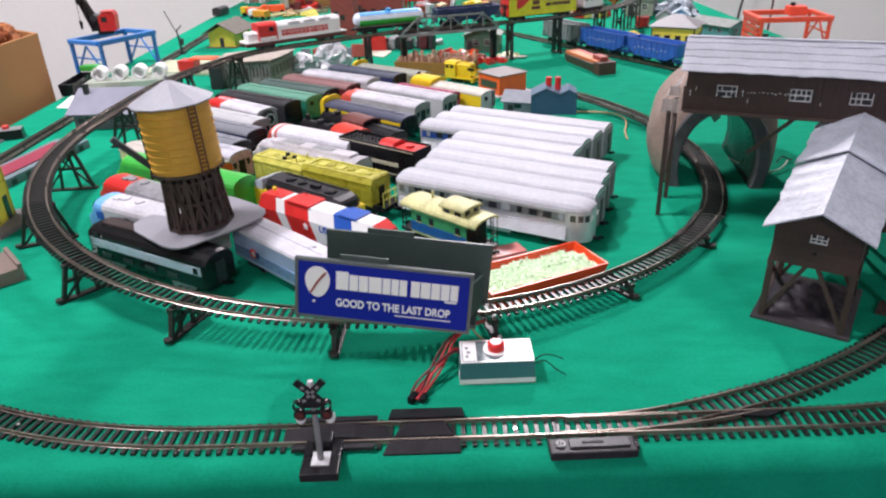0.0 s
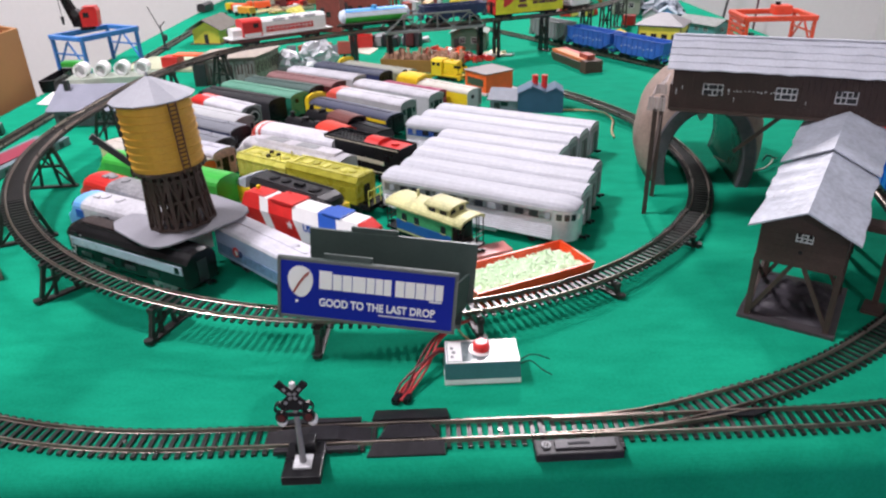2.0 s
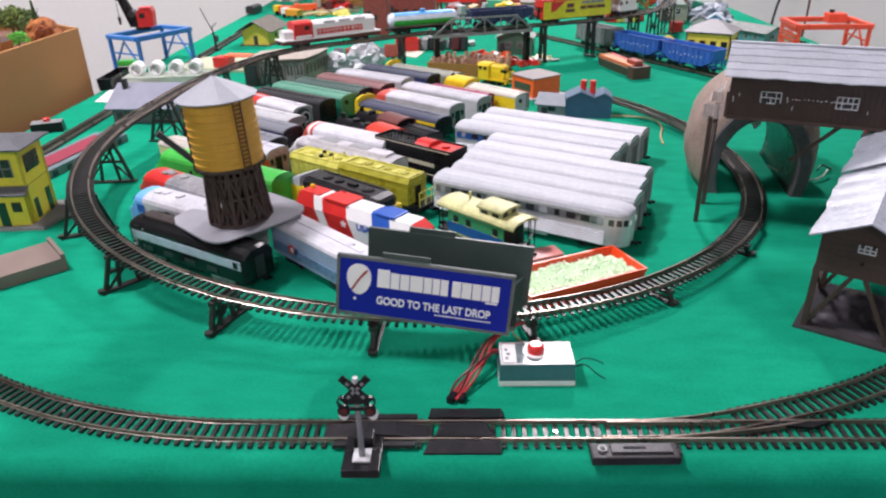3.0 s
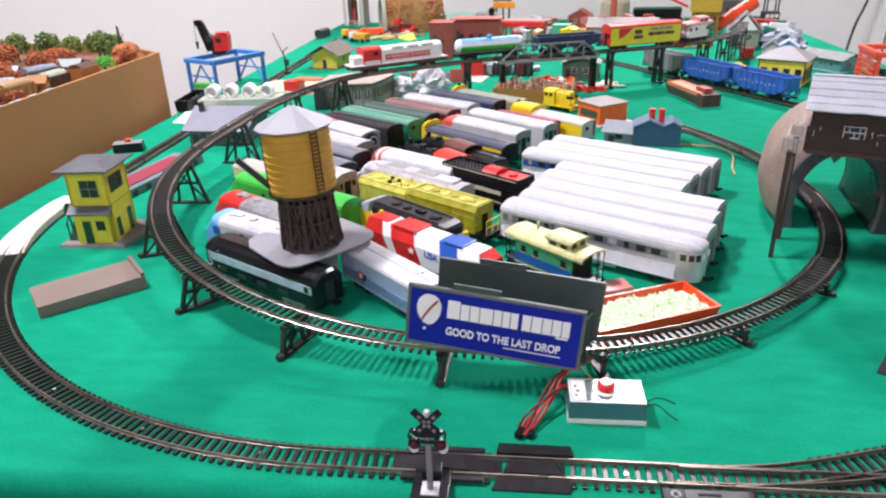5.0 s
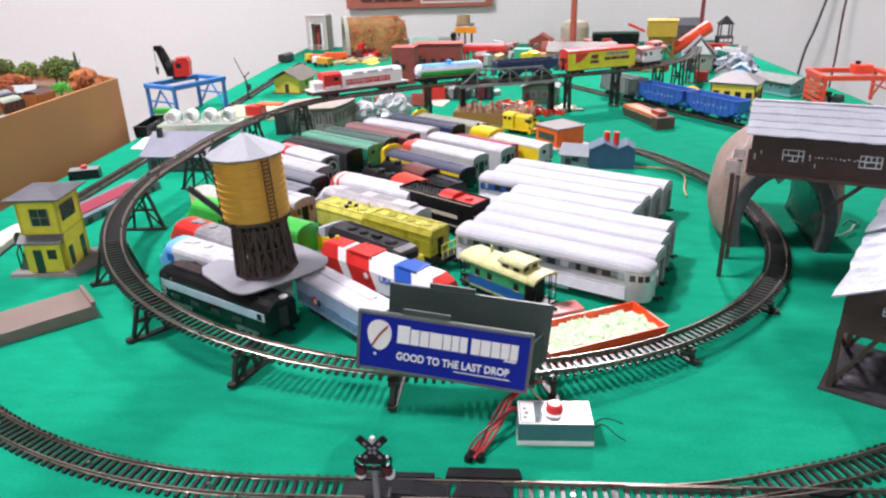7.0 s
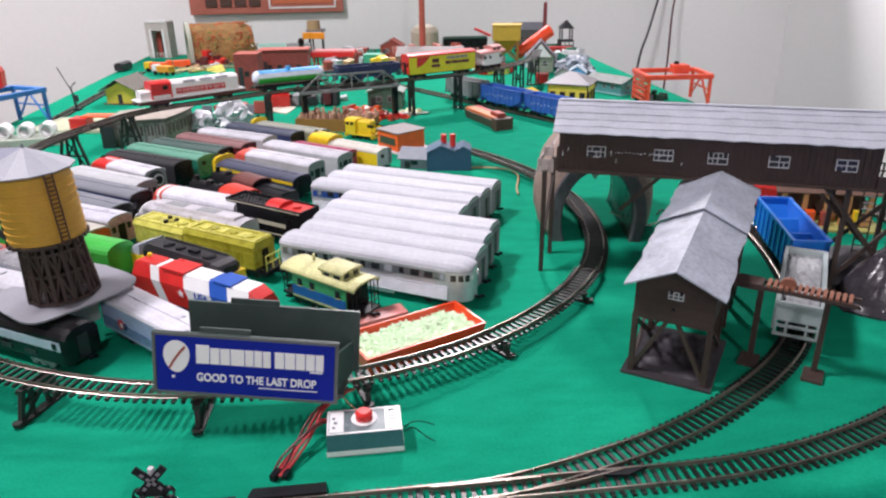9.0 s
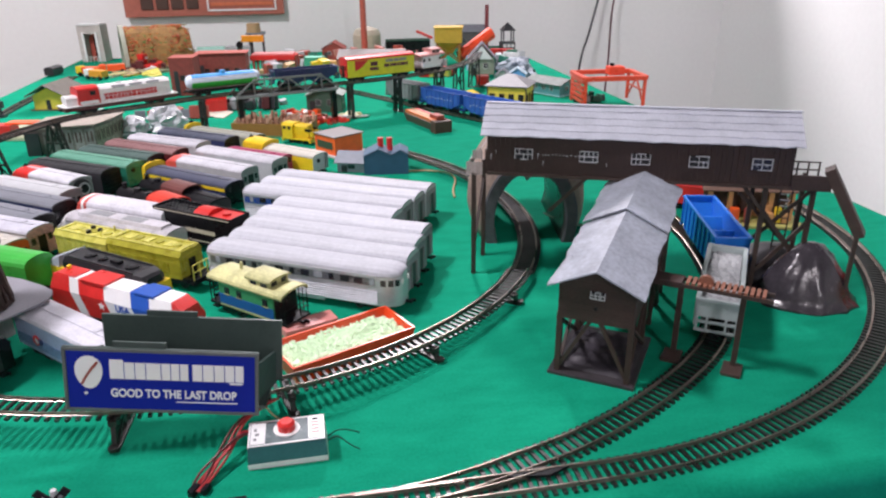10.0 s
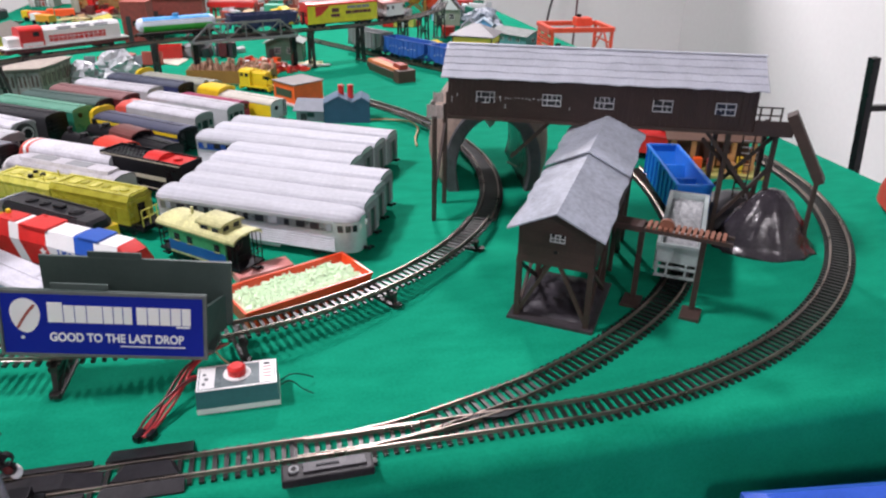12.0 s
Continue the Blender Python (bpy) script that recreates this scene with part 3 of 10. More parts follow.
    box(bm, 0.026, 0.022, 0.0068, 0.004, 0.022, -0.0035, 0.0008)
    part("track_shoe", bm, TRESTLE, t)


billboard()


# ---------------------------------------------------------------- push-button box and its wires
BOXTEAL = plastic("box_blue_grey", (0.045, 0.15, 0.17), 0.4)


def button_box(m, label, big=True):
    t = thing("button_box", m, label, "control box")
    bm = B()
    box(bm, 0.052, 0.0285, 0.0042, 0, 0, 0, 0.0006)
    part("base", bm, WHITE if big else BLACK, t)
    bm = B()
    loft(bm, [[(sx * (0.0258 - k), sy * (0.0141 - k), z) for sx, sy in ((-1, -1), (1, -1), (1, 1), (-1, 1))] for z, k in ((0.004, 0), (0.0165, 0.0008))])
    part("case", bm, BOXTEAL if big else BLACK, t)
    bm = B()
    box(bm, 0.0498, 0.0262, 0.0008, 0, 0, 0.0166, 0.0002)
    lid = part("lid", bm, plastic("lid_grey_teal", (0.17, 0.21, 0.22), 0.25) if big else GREY, t)
    if big:
        bm = B()
        rod(bm, (0.0, 0.002, 0.0174), (0.0, 0.002, 0.0178), 0.0088, n=24)
        part("button_ring", bm, WHITE, lid)
        panel = part("label_panel", box(B(), 0.0092, 0.0225, 0.0003, 0.0188, 0, 0.0174), SIGNWHITE, lid, "white printed label")
        for k in range(4):
            part("print_mark", box(B(), 0.0056, 0.0009, 0.0003, 0.0188, -0.0055 + 0.0036 * k, 0.0177), plastic("faded_red_ink", (0.5, 0.16, 0.14), 0.5), panel)
        part("print_mark", box(B(), 0.004, 0.002, 0.0003, 0.0188, 0.0088, 0.0177), BLACK, panel)
        left = part("label_panel", box(B(), 0.0095, 0.0225, 0.0003, -0.0186, 0, 0.0174), SIGNWHITE, lid, "white printed label")
        for k in range(3):
            part("print_mark", box(B(), 0.0019 + 0.0006 * (k % 2), 0.0024, 0.0003, -0.0205 + 0.0012 * (k % 2), -0.0065 + 0.005 * k, 0.0177), GREY, left)
        part("back_edge", box(B(), 0.0498, 0.0012, 0.0004, 0, 0.0126, 0.0172), SIGNWHITE, lid)
        for x in (-0.0244, 0.0244):
            part("side_edge", box(B(), 0.001, 0.024, 0.0004, x, 0, 0.0172), SIGNWHITE, lid)
        part("front_edge", box(B(), 0.0498, 0.0012, 0.0004, 0, -0.0128, 0.0172), SIGNWHITE, lid)
    bm = B()
    rod(bm, (0, 0.002, 0.0172), (0, 0.002, 0.0222), 0.0059, n=24)
    rod(bm, (0, 0.002, 0.0222), (0, 0.002, 0.0238), 0.0059, 0.0042, n=24)
    part("push_button", bm, RED, t, "shiny round red push button", smooth=False)
    return t


button_box(pose(0.1805, -0.3872, 0, 0, 0, 0.5), "blue-grey control box with white base and red push button")


def wire(name, pts, r, material, label, steps=8):
    bm = B()
    tube(bm, [tuple(p) for p in smooth_path(pts, steps)], r)
    return solo(name, bm, material, pose(0, 0, 0), label, "wire", "control wires", smooth=True)


REDWIRE = mat("dull_red_wire", (0.36, 0.025, 0.03), 0.45)
for dx, dz, mm in ((0.0, 0.0, REDWIRE), (0.0022, 0.0006, REDWIRE), (-0.0018, 0.0004, MAROON)):
    wire("wire", [(0.172 + dx, -0.352, 0.02), (0.163 + dx, -0.362, 0.021 + dz), (0.149 + dx * 1.4, -0.373, 0.017 + dz), (0.139 + dx * 2, -0.392, 0.009 + dz), (0.1305 + dx, -0.41, 0.004), (0.125 + dx * 0.5, -0.4195, 0.003)], 0.0009, mm, "thin red control wire looping over the felt")
for dx, dz, mm in ((0.0, 0.0, REDWIRE), (0.0018, 0.0012, REDWIRE), (-0.0016, 0.002, MAROON)):
    wire("wire", [(0.158, -0.379 + dx, 0.012), (0.15, -0.383 + dx, 0.014 + dz), (0.14 + dx, -0.393, 0.01 + dz), (0.128 + dx * 1.5, -0.403, 0.003 + dz), (0.1225 + dx, -0.416, 0.003)], 0.0009, mm, "thin red control wire looping over the felt")
bm = B()
box(bm, 0.0085, 0.0045, 0.005, 0, 0.0008, 0, 0.001)
box(bm, 0.007, 0.0035, 0.0045, 0.003, -0.0055, 0, 0.001)
solo("wire_plug", bm, BLACK, pose(0.1235, -0.4175, 0, 0, 0, 62), "small black plug on the ends of red wires", "plug")
wire("wire", [(0.207, -0.389, 0.01), (0.213, -0.388, 0.013), (0.22, -0.384, 0.01), (0.229, -0.381, 0.004)], 0.0004, BLACK, "thin black wire end beside the control box")
wire("wire", [(0.207, -0.392, 0.009), (0.214, -0.392, 0.011), (0.222, -0.396, 0.006), (0.228, -0.398, 0.003)], 0.0004, BLACK, "thin black wire end beside the control box")
wire("wire", [(0.16, -0.345, 0.03), (0.163, -0.352, 0.02), (0.168, -0.356, 0.012), (0.175, -0.362, 0.008)], 0.0006, TAN, "thin brown wire hanging from the billboard")
wire("wire", [(0.345, 0.262, 0.0015), (0.38, 0.252, 0.003), (0.408, 0.232, 0.004), (0.415, 0.2, 0.003), (0.402, 0.15, 0.002), (0.398, 0.12, 0.0015)], 0.0013, TAN, "brown twin wire lying on the felt")


# ---------------------------------------------------------------- red tray of pale granules
def tray():
    a = math.degrees(math.atan2(0.046, 0.1))
    t = thing("tray", pose(0.2245, -0.2645, 0, 0, 0, a), "shallow orange-red plastic tray heaped with pale green granules", "tray")
    L, W = 0.113, 0.05
    bm = B()
    r0 = [(sx * (L / 2 - 0.004), sy * (W / 2 - 0.004)) for sx, sy in ((-1, -1), (1, -1), (1, 1), (-1, 1))]
    r1 = [(sx * L / 2, sy * W / 2) for sx, sy in ((-1, -1), (1, -1), (1, 1), (-1, 1))]
    i0 = [(x * 0.955, y * 0.92) for x, y in r0]
    i1 = [(x * 0.965, y * 0.925) for x, y in r1]
    loft(bm, [[(x, y, z) for x, y in r] for r, z in ((r0, 0), (r1, 0.0175), (i1, 0.0175), (i0, 0.002))])
    part("tray_body", bm, plastic("orange_red_plastic", (0.78, 0.07, 0.015)), t)
    gm = mat("pale_green_granules", (0.74, 0.9, 0.67), 0.8, 0, 0.12, 200)
    bm = B()
    rnd = random.Random(4)
    for k in range(2200):
        x, y = rnd.uniform(-L / 2 + 0.006, L / 2 - 0.006), rnd.uniform(-W / 2 + 0.005, W / 2 - 0.005)
        s = rnd.uniform(0.0009, 0.0021)
        z = 0.0125 + 0.0032 * noise.noise((x * 75, y * 75, 2)) + 0.0018 * noise.noise((x * 210, y * 210, 5)) + rnd.uniform(-0.001, 0.001)
        R = Euler((rnd.random() * 6, rnd.random() * 6, rnd.random() * 6)).to_matrix()
        c = Vector((x, y, z))
        v = [bm.verts.new(c + R @ Vector((a * s * 1.3 * rnd.uniform(0.7, 1.2), b * s * rnd.uniform(0.7, 1.2), e * s * 0.6))) for a, b, e in ((1, 0, 0), (-1, 0, 0), (0, 1, 0), (0, -1, 0), (0, 0, 1), (0, 0, -1))]
        for i, j, o in ((0, 2, 4), (2, 1, 4), (1, 3, 4), (3, 0, 4), (2, 0, 5), (1, 2, 5), (3, 1, 5), (0, 3, 5)):
            bm.faces.new((v[i], v[j], v[o]))
    box(bm, L - 0.011, W - 0.011, 0.009, 0, 0, 0.002)
    g = part("granule_fill", bm, gm, t, "heap of pale green granules")
    tagged(g, kind="stuff")


tray()
bm = B()
box(bm, 0.05, 0.02, 0.012, 0, 0, 0, 0.002)
solo("small_box", bm, plastic("pink_red_plastic", (0.66, 0.25, 0.23), 0.45), pose(0.196, -0.216, 0, 0, 0, 22) @ Matrix.Diagonal((1, 1, 0.7, 1)), "small pinkish-red box lid behind the tray", "box")

# ---------------------------------------------------------------- water tower on a grey board
TANKYELLOW = mat("mustard_plastic", (0.56, 0.31, 0.035), 0.5, 0, 0.14, 60, 0.12)


def water_tower():
    lean = Matrix.Translation((-0.072, -0.205, 0.0442)) @ Euler((0, radians(-2.5), 0)).to_matrix().to_4x4()
    pts = [(-0.138, -0.2), (-0.131, -0.216), (-0.112, -0.235), (-0.092, -0.254), (-0.084, -0.259), (-0.077, -0.261), (-0.07, -0.259), (-0.043, -0.236), (-0.024, -0.216), (-0.018, -0.207), (-0.0165, -0.196), (-0.019, -0.187), (-0.03, -0.175), (-0.056, -0.152), (-0.075, -0.14), (-0.1, -0.152), (-0.12, -0.176), (-0.133, -0.187)]
    bm = B()
    prism(bm, [(x + 0.072, y + 0.205) for x, y in pts], -0.0016, 0, "z")
    solo("grey_board", bm, mat("grey_card", (0.22, 0.22, 0.25), 0.7, 0, 0.15, 40), lean, "grey cardboard base lying aslant across two locomotives", "board")
    t = thing("water_tower", lean @ pose(0, -0.003, 0, 0, 0, 8), "mustard-yellow railway water tower with grey roof on a dark timber trestle", "water tower")
    z0, z1, R = 0.0545, 0.1125, 0.0295
    for k in range(12):
        a = 2 * math.pi * k / 12
        r0, r1 = 0.0275, 0.0232
        part("leg", bar(B(), (r0 * math.cos(a), r0 * math.sin(a), 0.001), (r1 * math.cos(a), r1 * math.sin(a), z0), 0.0032), TIMBER, t)
    for k in range(4):
        part("leg", bar(B(), (0.011 * (1 if k & 1 else -1), 0.011 * (1 if k & 2 else -1), 0.001), (0.01 * (1 if k & 1 else -1), 0.01 * (1 if k & 2 else -1), z0), 0.0034), TIMBER, t)
    for k in range(12):
        a, b = 2 * math.pi * k / 12, 2 * math.pi * (k + 1) / 12
        part("brace", bar(B(), (0.0274 * math.cos(a), 0.0274 * math.sin(a), 0.003), (0.0237 * math.cos(b), 0.0237 * math.sin(b), z0 - 0.006), 0.0016, 0.002), TIMBER, t)
        part("brace", bar(B(), (0.0284 * math.cos(b), 0.0284 * math.sin(b), 0.003), (0.0247 * math.cos(a), 0.0247 * math.sin(a), z0 - 0.006), 0.0016, 0.002), TIMBER, t)
        for z, r in ((0.0025, 0.0276), (0.026, 0.0254), (0.044, 0.0241)):
            part("girt", bar(B(), (r * math.cos(a), r * math.sin(a), z), (r * math.cos(b), r * math.sin(b), z), 0.002, 0.0026), TIMBER, t)
    part("core_pipe", rod(B(), (0, 0, 0.001), (0, 0, z0 - 0.003), 0.0085, 0.0075, 14), TIMBER, t, "dark centre pipe between the legs")
    for k in range(12):
        a = 2 * math.pi * (k + 0.5) / 12
        part("leg", bar(B(), (0.0262 * math.cos(a), 0.0262 * math.sin(a), 0.001), (0.0222 * math.cos(a), 0.0222 * math.sin(a), z0), 0.0026), TIMBER, t)
    for k in range(-5, 6):
        part("joist", box(B(), 2 * math.sqrt(max(0, 0.031**2 - (k * 0.0056) ** 2)), 0.0042, 0.0028, 0, k * 0.0056, z0 - 0.003), TIMBER, t)
    bm = B()
    n = 40
    loft(bm, [[(R * s * math.cos(2 * math.pi * k / n), R * s * math.sin(2 * math.pi * k / n), z) for k in range(n)] for z, s in ((z0, 1.0), (z1, 0.985))])
    tank = part("tank", bm, TANKYELLOW, t)
    for k in range(9):
        bm = B()
        z = z0 + 0.0036 + k * 0.0063
        ro, ri = R + 0.0008, R - 0.002
        loft(bm, [[(r * math.cos(2 * math.pi * j / n), r * math.sin(2 * math.pi * j / n), zz) for j in range(n)] for r, zz in ((ri, z - 0.0006), (ro, z - 0.0005), (ro, z + 0.0005), (ri, z + 0.0006))], cap=False)
        part("hoop", bm, TANKYELLOW, tank)
    bm = B()
    n = 12
    loft(bm, [[(r * math.cos(2 * math.pi * (k + 0.5) / n), r * math.sin(2 * math.pi * (k + 0.5) / n), z) for k in range(n)] for r, z in ((0.033, z1 - 0.0015), (0.0345, z1 - 0.0012), (0.0345, z1 - 0.0002), (0.001, z1 + 0.0165))])
    roof = part("roof", bm, mat("tower_roof_grey", (0.3, 0.31, 0.35), 0.55, 0, 0.1, 60), t, "grey twelve-sided cone roof")
    part("finial", rod(B(), (0, 0, z1 + 0.016), (0, 0, z1 + 0.0195), 0.0016, 0.0008), SLATE, roof)
    a0 = radians(-52)
    u, v = Vector((math.cos(a0), math.sin(a0), 0)), Vector((-math.sin(a0), math.cos(a0), 0))
    rust = plastic("ladder_brown", (0.085, 0.028, 0.014), 0.6)
    lad = part("ladder", bar(B(), tuple(u * (R + 0.0022) - v * 0.0032 + Vector((0, 0, z0 - 0.002))), tuple(u * (R + 0.0022) - v * 0.0032 + Vector((0, 0, z1))), 0.0011), rust, t)
    part("ladder_rail", bar(B(), tuple(u * (R + 0.0022) + v * 0.0032 + Vector((0, 0, z0 - 0.002))), tuple(u * (R + 0.0022) + v * 0.0032 + Vector((0, 0, z1))), 0.0011), rust, lad)
    for k in range(17):
        c = u * (R + 0.0022) + Vector((0, 0, z0 + 0.001 + k * 0.0035))
        part("rung", bar(B(), tuple(c - v * 0.0032), tuple(c + v * 0.0032), 0.0009), rust, lad)
    a1 = radians(195)
    c, s = math.cos(a1), math.sin(a1)
    bm = B()
    bar(bm, (R * c * 0.9, R * s * 0.9, z0 + 0.002), (0.053 * c, 0.053 * s, z0 + 0.034), 0.0055, 0.0048)
    part("spout", bm, DARK, t)
    bm = B()
    bar(bm, (0.05 * c, 0.05 * s, z0 + 0.032), (R * c, R * s, z0 + 0.045), 0.0008)
    bar(bm, (R * c * 1.02, R * s * 1.02, z0 - 0.004), (R * c * 1.02, R * s * 1.02, z0 + 0.05), 0.0012)
    part("spout_chain", bm, DARK, t)


water_tower()


# ---------------------------------------------------------------- mine buildings
MINEWALL = mat("dark_brown_siding", (0.036, 0.0165, 0.0135), 0.6, 0, 0.3, 70, 0.3, 500)
SHINGLE = mat("weathered_grey_shingle", (0.44, 0.46, 0.52), 0.42, 0, 0.16, 45, 0.3, 500)


def small_window(parent, m, w=0.021, h=0.0135, cols=3, rows=2, seed=0):
    """A dark pane behind chalky bars, some of them broken away."""
    rnd = random.Random(seed)
    win = part("window", box(B(), w, 0.001, h, 0, 0, 0), GLASS, parent, at=m)
    bm = B()
    for k in range(cols + 1):
        z0 = 0.0 if k in (0, cols) or rnd.random() < 0.6 else h * rnd.choice((0.5, 0.3))
        z1 = h if k in (0, cols) or rnd.random() < 0.7 else h * 0.55
        if z1 > z0:
            box(bm, rnd.uniform(0.0006, 0.0009), 0.0012, z1 - z0, -w / 2 + w * k / cols, -0.0008, z0)
    for k in range(rows + 1):
        x0, x1 = (-w / 2, w / 2) if rnd.random() < 0.7 else (-w / 2 + w * rnd.choice((0, 0.33)), w / 2 * rnd.choice((1, 0.4)))
        box(bm, x1 - x0 + 0.0008, 0.0012, rnd.uniform(0.0006, 0.0009), (x0 + x1) / 2, -0.0008, h * k / rows - 0.0005)
    part("frame", bm, LIGHTGREY, win, "chalky white window bars")
    return win


def shingle_roof(parent, x0, x1, y0, z0, y1, z1, rows, thick=0.0012, seed=0, rise=0.0, name="roof_slope"):
    """A slope of overlapping courses from the eave (y0, z0) to the ridge (y1, z1); each course is a part."""
    rnd = random.Random(seed)
    for r in range(rows):
        a, b = r / rows, (r + 1) / rows + 0.06
        bm = B()
        n = 34
        lo, hi = [], []
        for k in range(n + 1):
            x = x0 + (x1 - x0) * k / n
            dz = rise * k / n
            j = rnd.uniform(-0.014, 0.014)
            dz += rnd.uniform(-0.0003, 0.0005)
            ya, za = y0 + (y1 - y0) * (a + j), z0 + (z1 - z0) * (a + j) + 0.0016 + dz
            yb, zb = y0 + (y1 - y0) * min(1, b), z0 + (z1 - z0) * min(1, b) + 0.0002 + dz
            lo.append((x, ya, za)), hi.append((x, yb, zb))
        loft(bm, [[p, q, (q[0], q[1], q[2] - thick), (p[0], p[1], p[2] - thick)] for p, q in zip(lo, hi)])
        part(name, bm, SHINGLE, parent)


def mine():
    t = thing("mine_building", pose(0.38, -0.133, 0, 0, 0, -22.9), "long dark brown timber mine tipple with grey shingle roof on stilts", "mine building")
    L, D, zb, zt = 0.28, 0.06, 0.112, 0.1505
    bm = B()
    box(bm, L, D, zt - zb, L / 2, D / 2, zb)
    part("wall", bm, MINEWALL, t)
    bm = B()
    edge = []
    for k in range(57):
        x = 0.002 + k * 0.0049
        edge += [(x, -0.0001), (x, -0.0009), (x + 0.0012, -0.0009), (x + 0.0012, -0.0001)]
    prism(bm, edge + [(L - 0.001, -0.0001), (L - 0.001, 0.002), (0.001, 0.002), (0.001, -0.0001)], zb + 0.0004, zt - 0.0004, "z")
    part("board_siding", bm, MINEWALL, t)
    bm = B()
    loft(bm, [[(x, 0.0, zt), (x, D, zt), (x, D / 2, zt + 0.021)] for x in (0.0005, L - 0.0005)])
    part("gable", bm, MINEWALL, t)
    for y0, y1 in ((-0.006, D / 2), (D + 0.006, D / 2)):
        shingle_roof(t, -0.006, L + 0.006, y0, zt - 0.002, y1, zt + 0.0235, 5, seed=3)
    bm = B()
    box(bm, L + 0.012, 0.005, 0.0012, L / 2 + 0.001, D / 2, zt + 0.0235)
    part("ridge_cap", bm, SHINGLE, t)
    for k, x in enumerate((0.036, 0.098, 0.146, 0.198, 0.253)):
        small_window(t, pose(x, -0.0006, zb + 0.0145), 0.0168, 0.0102, 4, seed=k + 2)
    rnd = random.Random(8)
    for k in range(14):
        part("paint_chip", box(B(), rnd.uniform(0.0008, 0.002), 0.0006, rnd.uniform(0.0006, 0.0012), 0.05 + k * 0.0035 + rnd.uniform(-0.0008, 0.0008), -0.001, zb + 0.019 + rnd.uniform(-0.0006, 0.0006)), LIGHTGREY, t)
    for k in range(5):
        part("paint_chip", box(B(), 0.0006, 0.0006, rnd.uniform(0.003, 0.008), (0.004, 0.009, 0.05, 0.055, 0.115)[k], -0.001, zb + rnd.uniform(0.006, 0.02)), LIGHTGREY, t)
    bm = B()
    box(bm, L, D + 0.004, 0.003, L / 2, D / 2, zb - 0.003)
    part("floor_beam", bm, TIMBER, t)
    # a little lean-to roof of upright boards in two courses at the end
    land = part("lean_to", box(B(), 0.002, 0.036, 0.024, -0.0012, 0.018, zb - 0.002), MINEWALL, t)
    grey = mat("bleached_board_grey", (0.34, 0.29, 0.28), 0.65, 0, 0.3, 160)
    rnd = random.Random(14)
    for row, (z1, x1, z0, x0) in enumerate(((zb + 0.012, -0.017, zb - 0.004, -0.0215), (zb + 0.024, -0.006, zb + 0.0105, -0.0155))):
        for k in range(9):
            y = -0.001 + k * 0.0045
            j = rnd.uniform(-0.0008, 0.0008)
            bm = B()
            loft(bm, [[(x0, y, z0 + j), (x0, y + 0.004, z0 + j), (x0 + 0.001, y + 0.004, z0 + j), (x0 + 0.001, y, z0 + j)], [(x1, y, z1), (x1, y + 0.004, z1), (x1 + 0.001, y + 0.004, z1), (x1 + 0.001, y, z1)]])
            part("board", bm, grey, land)
    for z0, z1, xa, xb in ((zb - 0.004, zb + 0.0115, -0.0205, -0.004), (zb + 0.0125, zb + 0.0235, -0.0145, -0.004)):
        n = 5
        for k in range(n):
            xm = xa + (xb - xa) * (k + 0.5) / n
            part("side_board", box(B(), (xb - xa) / n - 0.0005, 0.001, z1 - z0 - 0.002, xm, -0.0016, z0), grey, land)
    # stilts
    for x, y in ((-0.013, 0.0), (-0.011, 0.05), (0.262, 0.01), (0.26, 0.055), (0.304, 0.012), (0.306, 0.055)):
        part("stilt", bar(B(), (x, y, 0), (x, y, zb - 0.002), 0.0042), TIMBER, t)
    for p, q in (((0.098, 0.004, zb - 0.002), (0.062, 0.012, 0.07)), ((0.24, 0.006, zb - 0.002), (0.29, 0.012, 0.05)), ((0.304, 0.012, zb - 0.004), (0.25, 0.03, 0.035)), ((0.24, 0.012, 0.1), (0.318, 0.02, 0.02)), ((0.262, 0.01, 0.02), (0.304, 0.012, 0.075)), ((0.304, 0.012, 0.03), (0.262, 0.01, 0.085)), ((-0.013, 0, 0.03), (-0.011, 0.05, 0.09))):
        part("brace", bar(B(), p, q, 0.0028, 0.0036), TIMBER, t)
    # balcony with rail
    deck = part("balcony", box(B(), 0.034, 0.036, 0.003, L + 0.017, 0.018, zb - 0.003), TIMBER, t)
    for k in range(7):
        part("deck_board", box(B(), 0.0042, 0.037, 0.0014, L + 0.003 + k * 0.005, 0.018, zb, 0.0002), mat("weathered_deck", (0.17, 0.125, 0.105), 0.7, 0, 0.3, 120), deck)
    bm = B()
    box(bm, 0.034, 0.002, 0.014, L + 0.017, -0.001, zb - 0.003)
    part("side_board", bm, MINEWALL, deck)
    for k in range(4):
        part("post", box(B(), 0.0014, 0.0014, 0.0145, L + 0.003 + k * 0.0095, 0.035, zb), TIMBER, deck)
    for z in (0.0065, 0.0138):
        part("rail", box(B(), 0.031, 0.0012, 0.0012, L + 0.017, 0.035, zb + z), TIMBER, deck)
    # chute hanging off the end
    bm = B()
    bar(bm, (L + 0.032, 0.006, zb + 0.017), (L + 0.062, -0.002, 0.076), 0.018, 0.009)
    part("chute", bm, TIMBER, t)
    part("chute_lip", bar(B(), (L + 0.06, -0.002, 0.08), (L + 0.0655, -0.004, 0.07), 0.017, 0.008), TIMBER, t)
    part("stilt", bar(B(), (L + 0.063, -0.003, 0), (L + 0.063, -0.003, 0.074), 0.0034), TIMBER, t)
    stair = part("ladder", bar(B(), (L + 0.006, 0.052, 0.01), (L + 0.006, 0.052, zb), 0.0012), TIMBER, t)
    part("ladder_rail", bar(B(), (L + 0.017, 0.052, 0.01), (L + 0.017, 0.052, zb), 0.0012), TIMBER, stair)
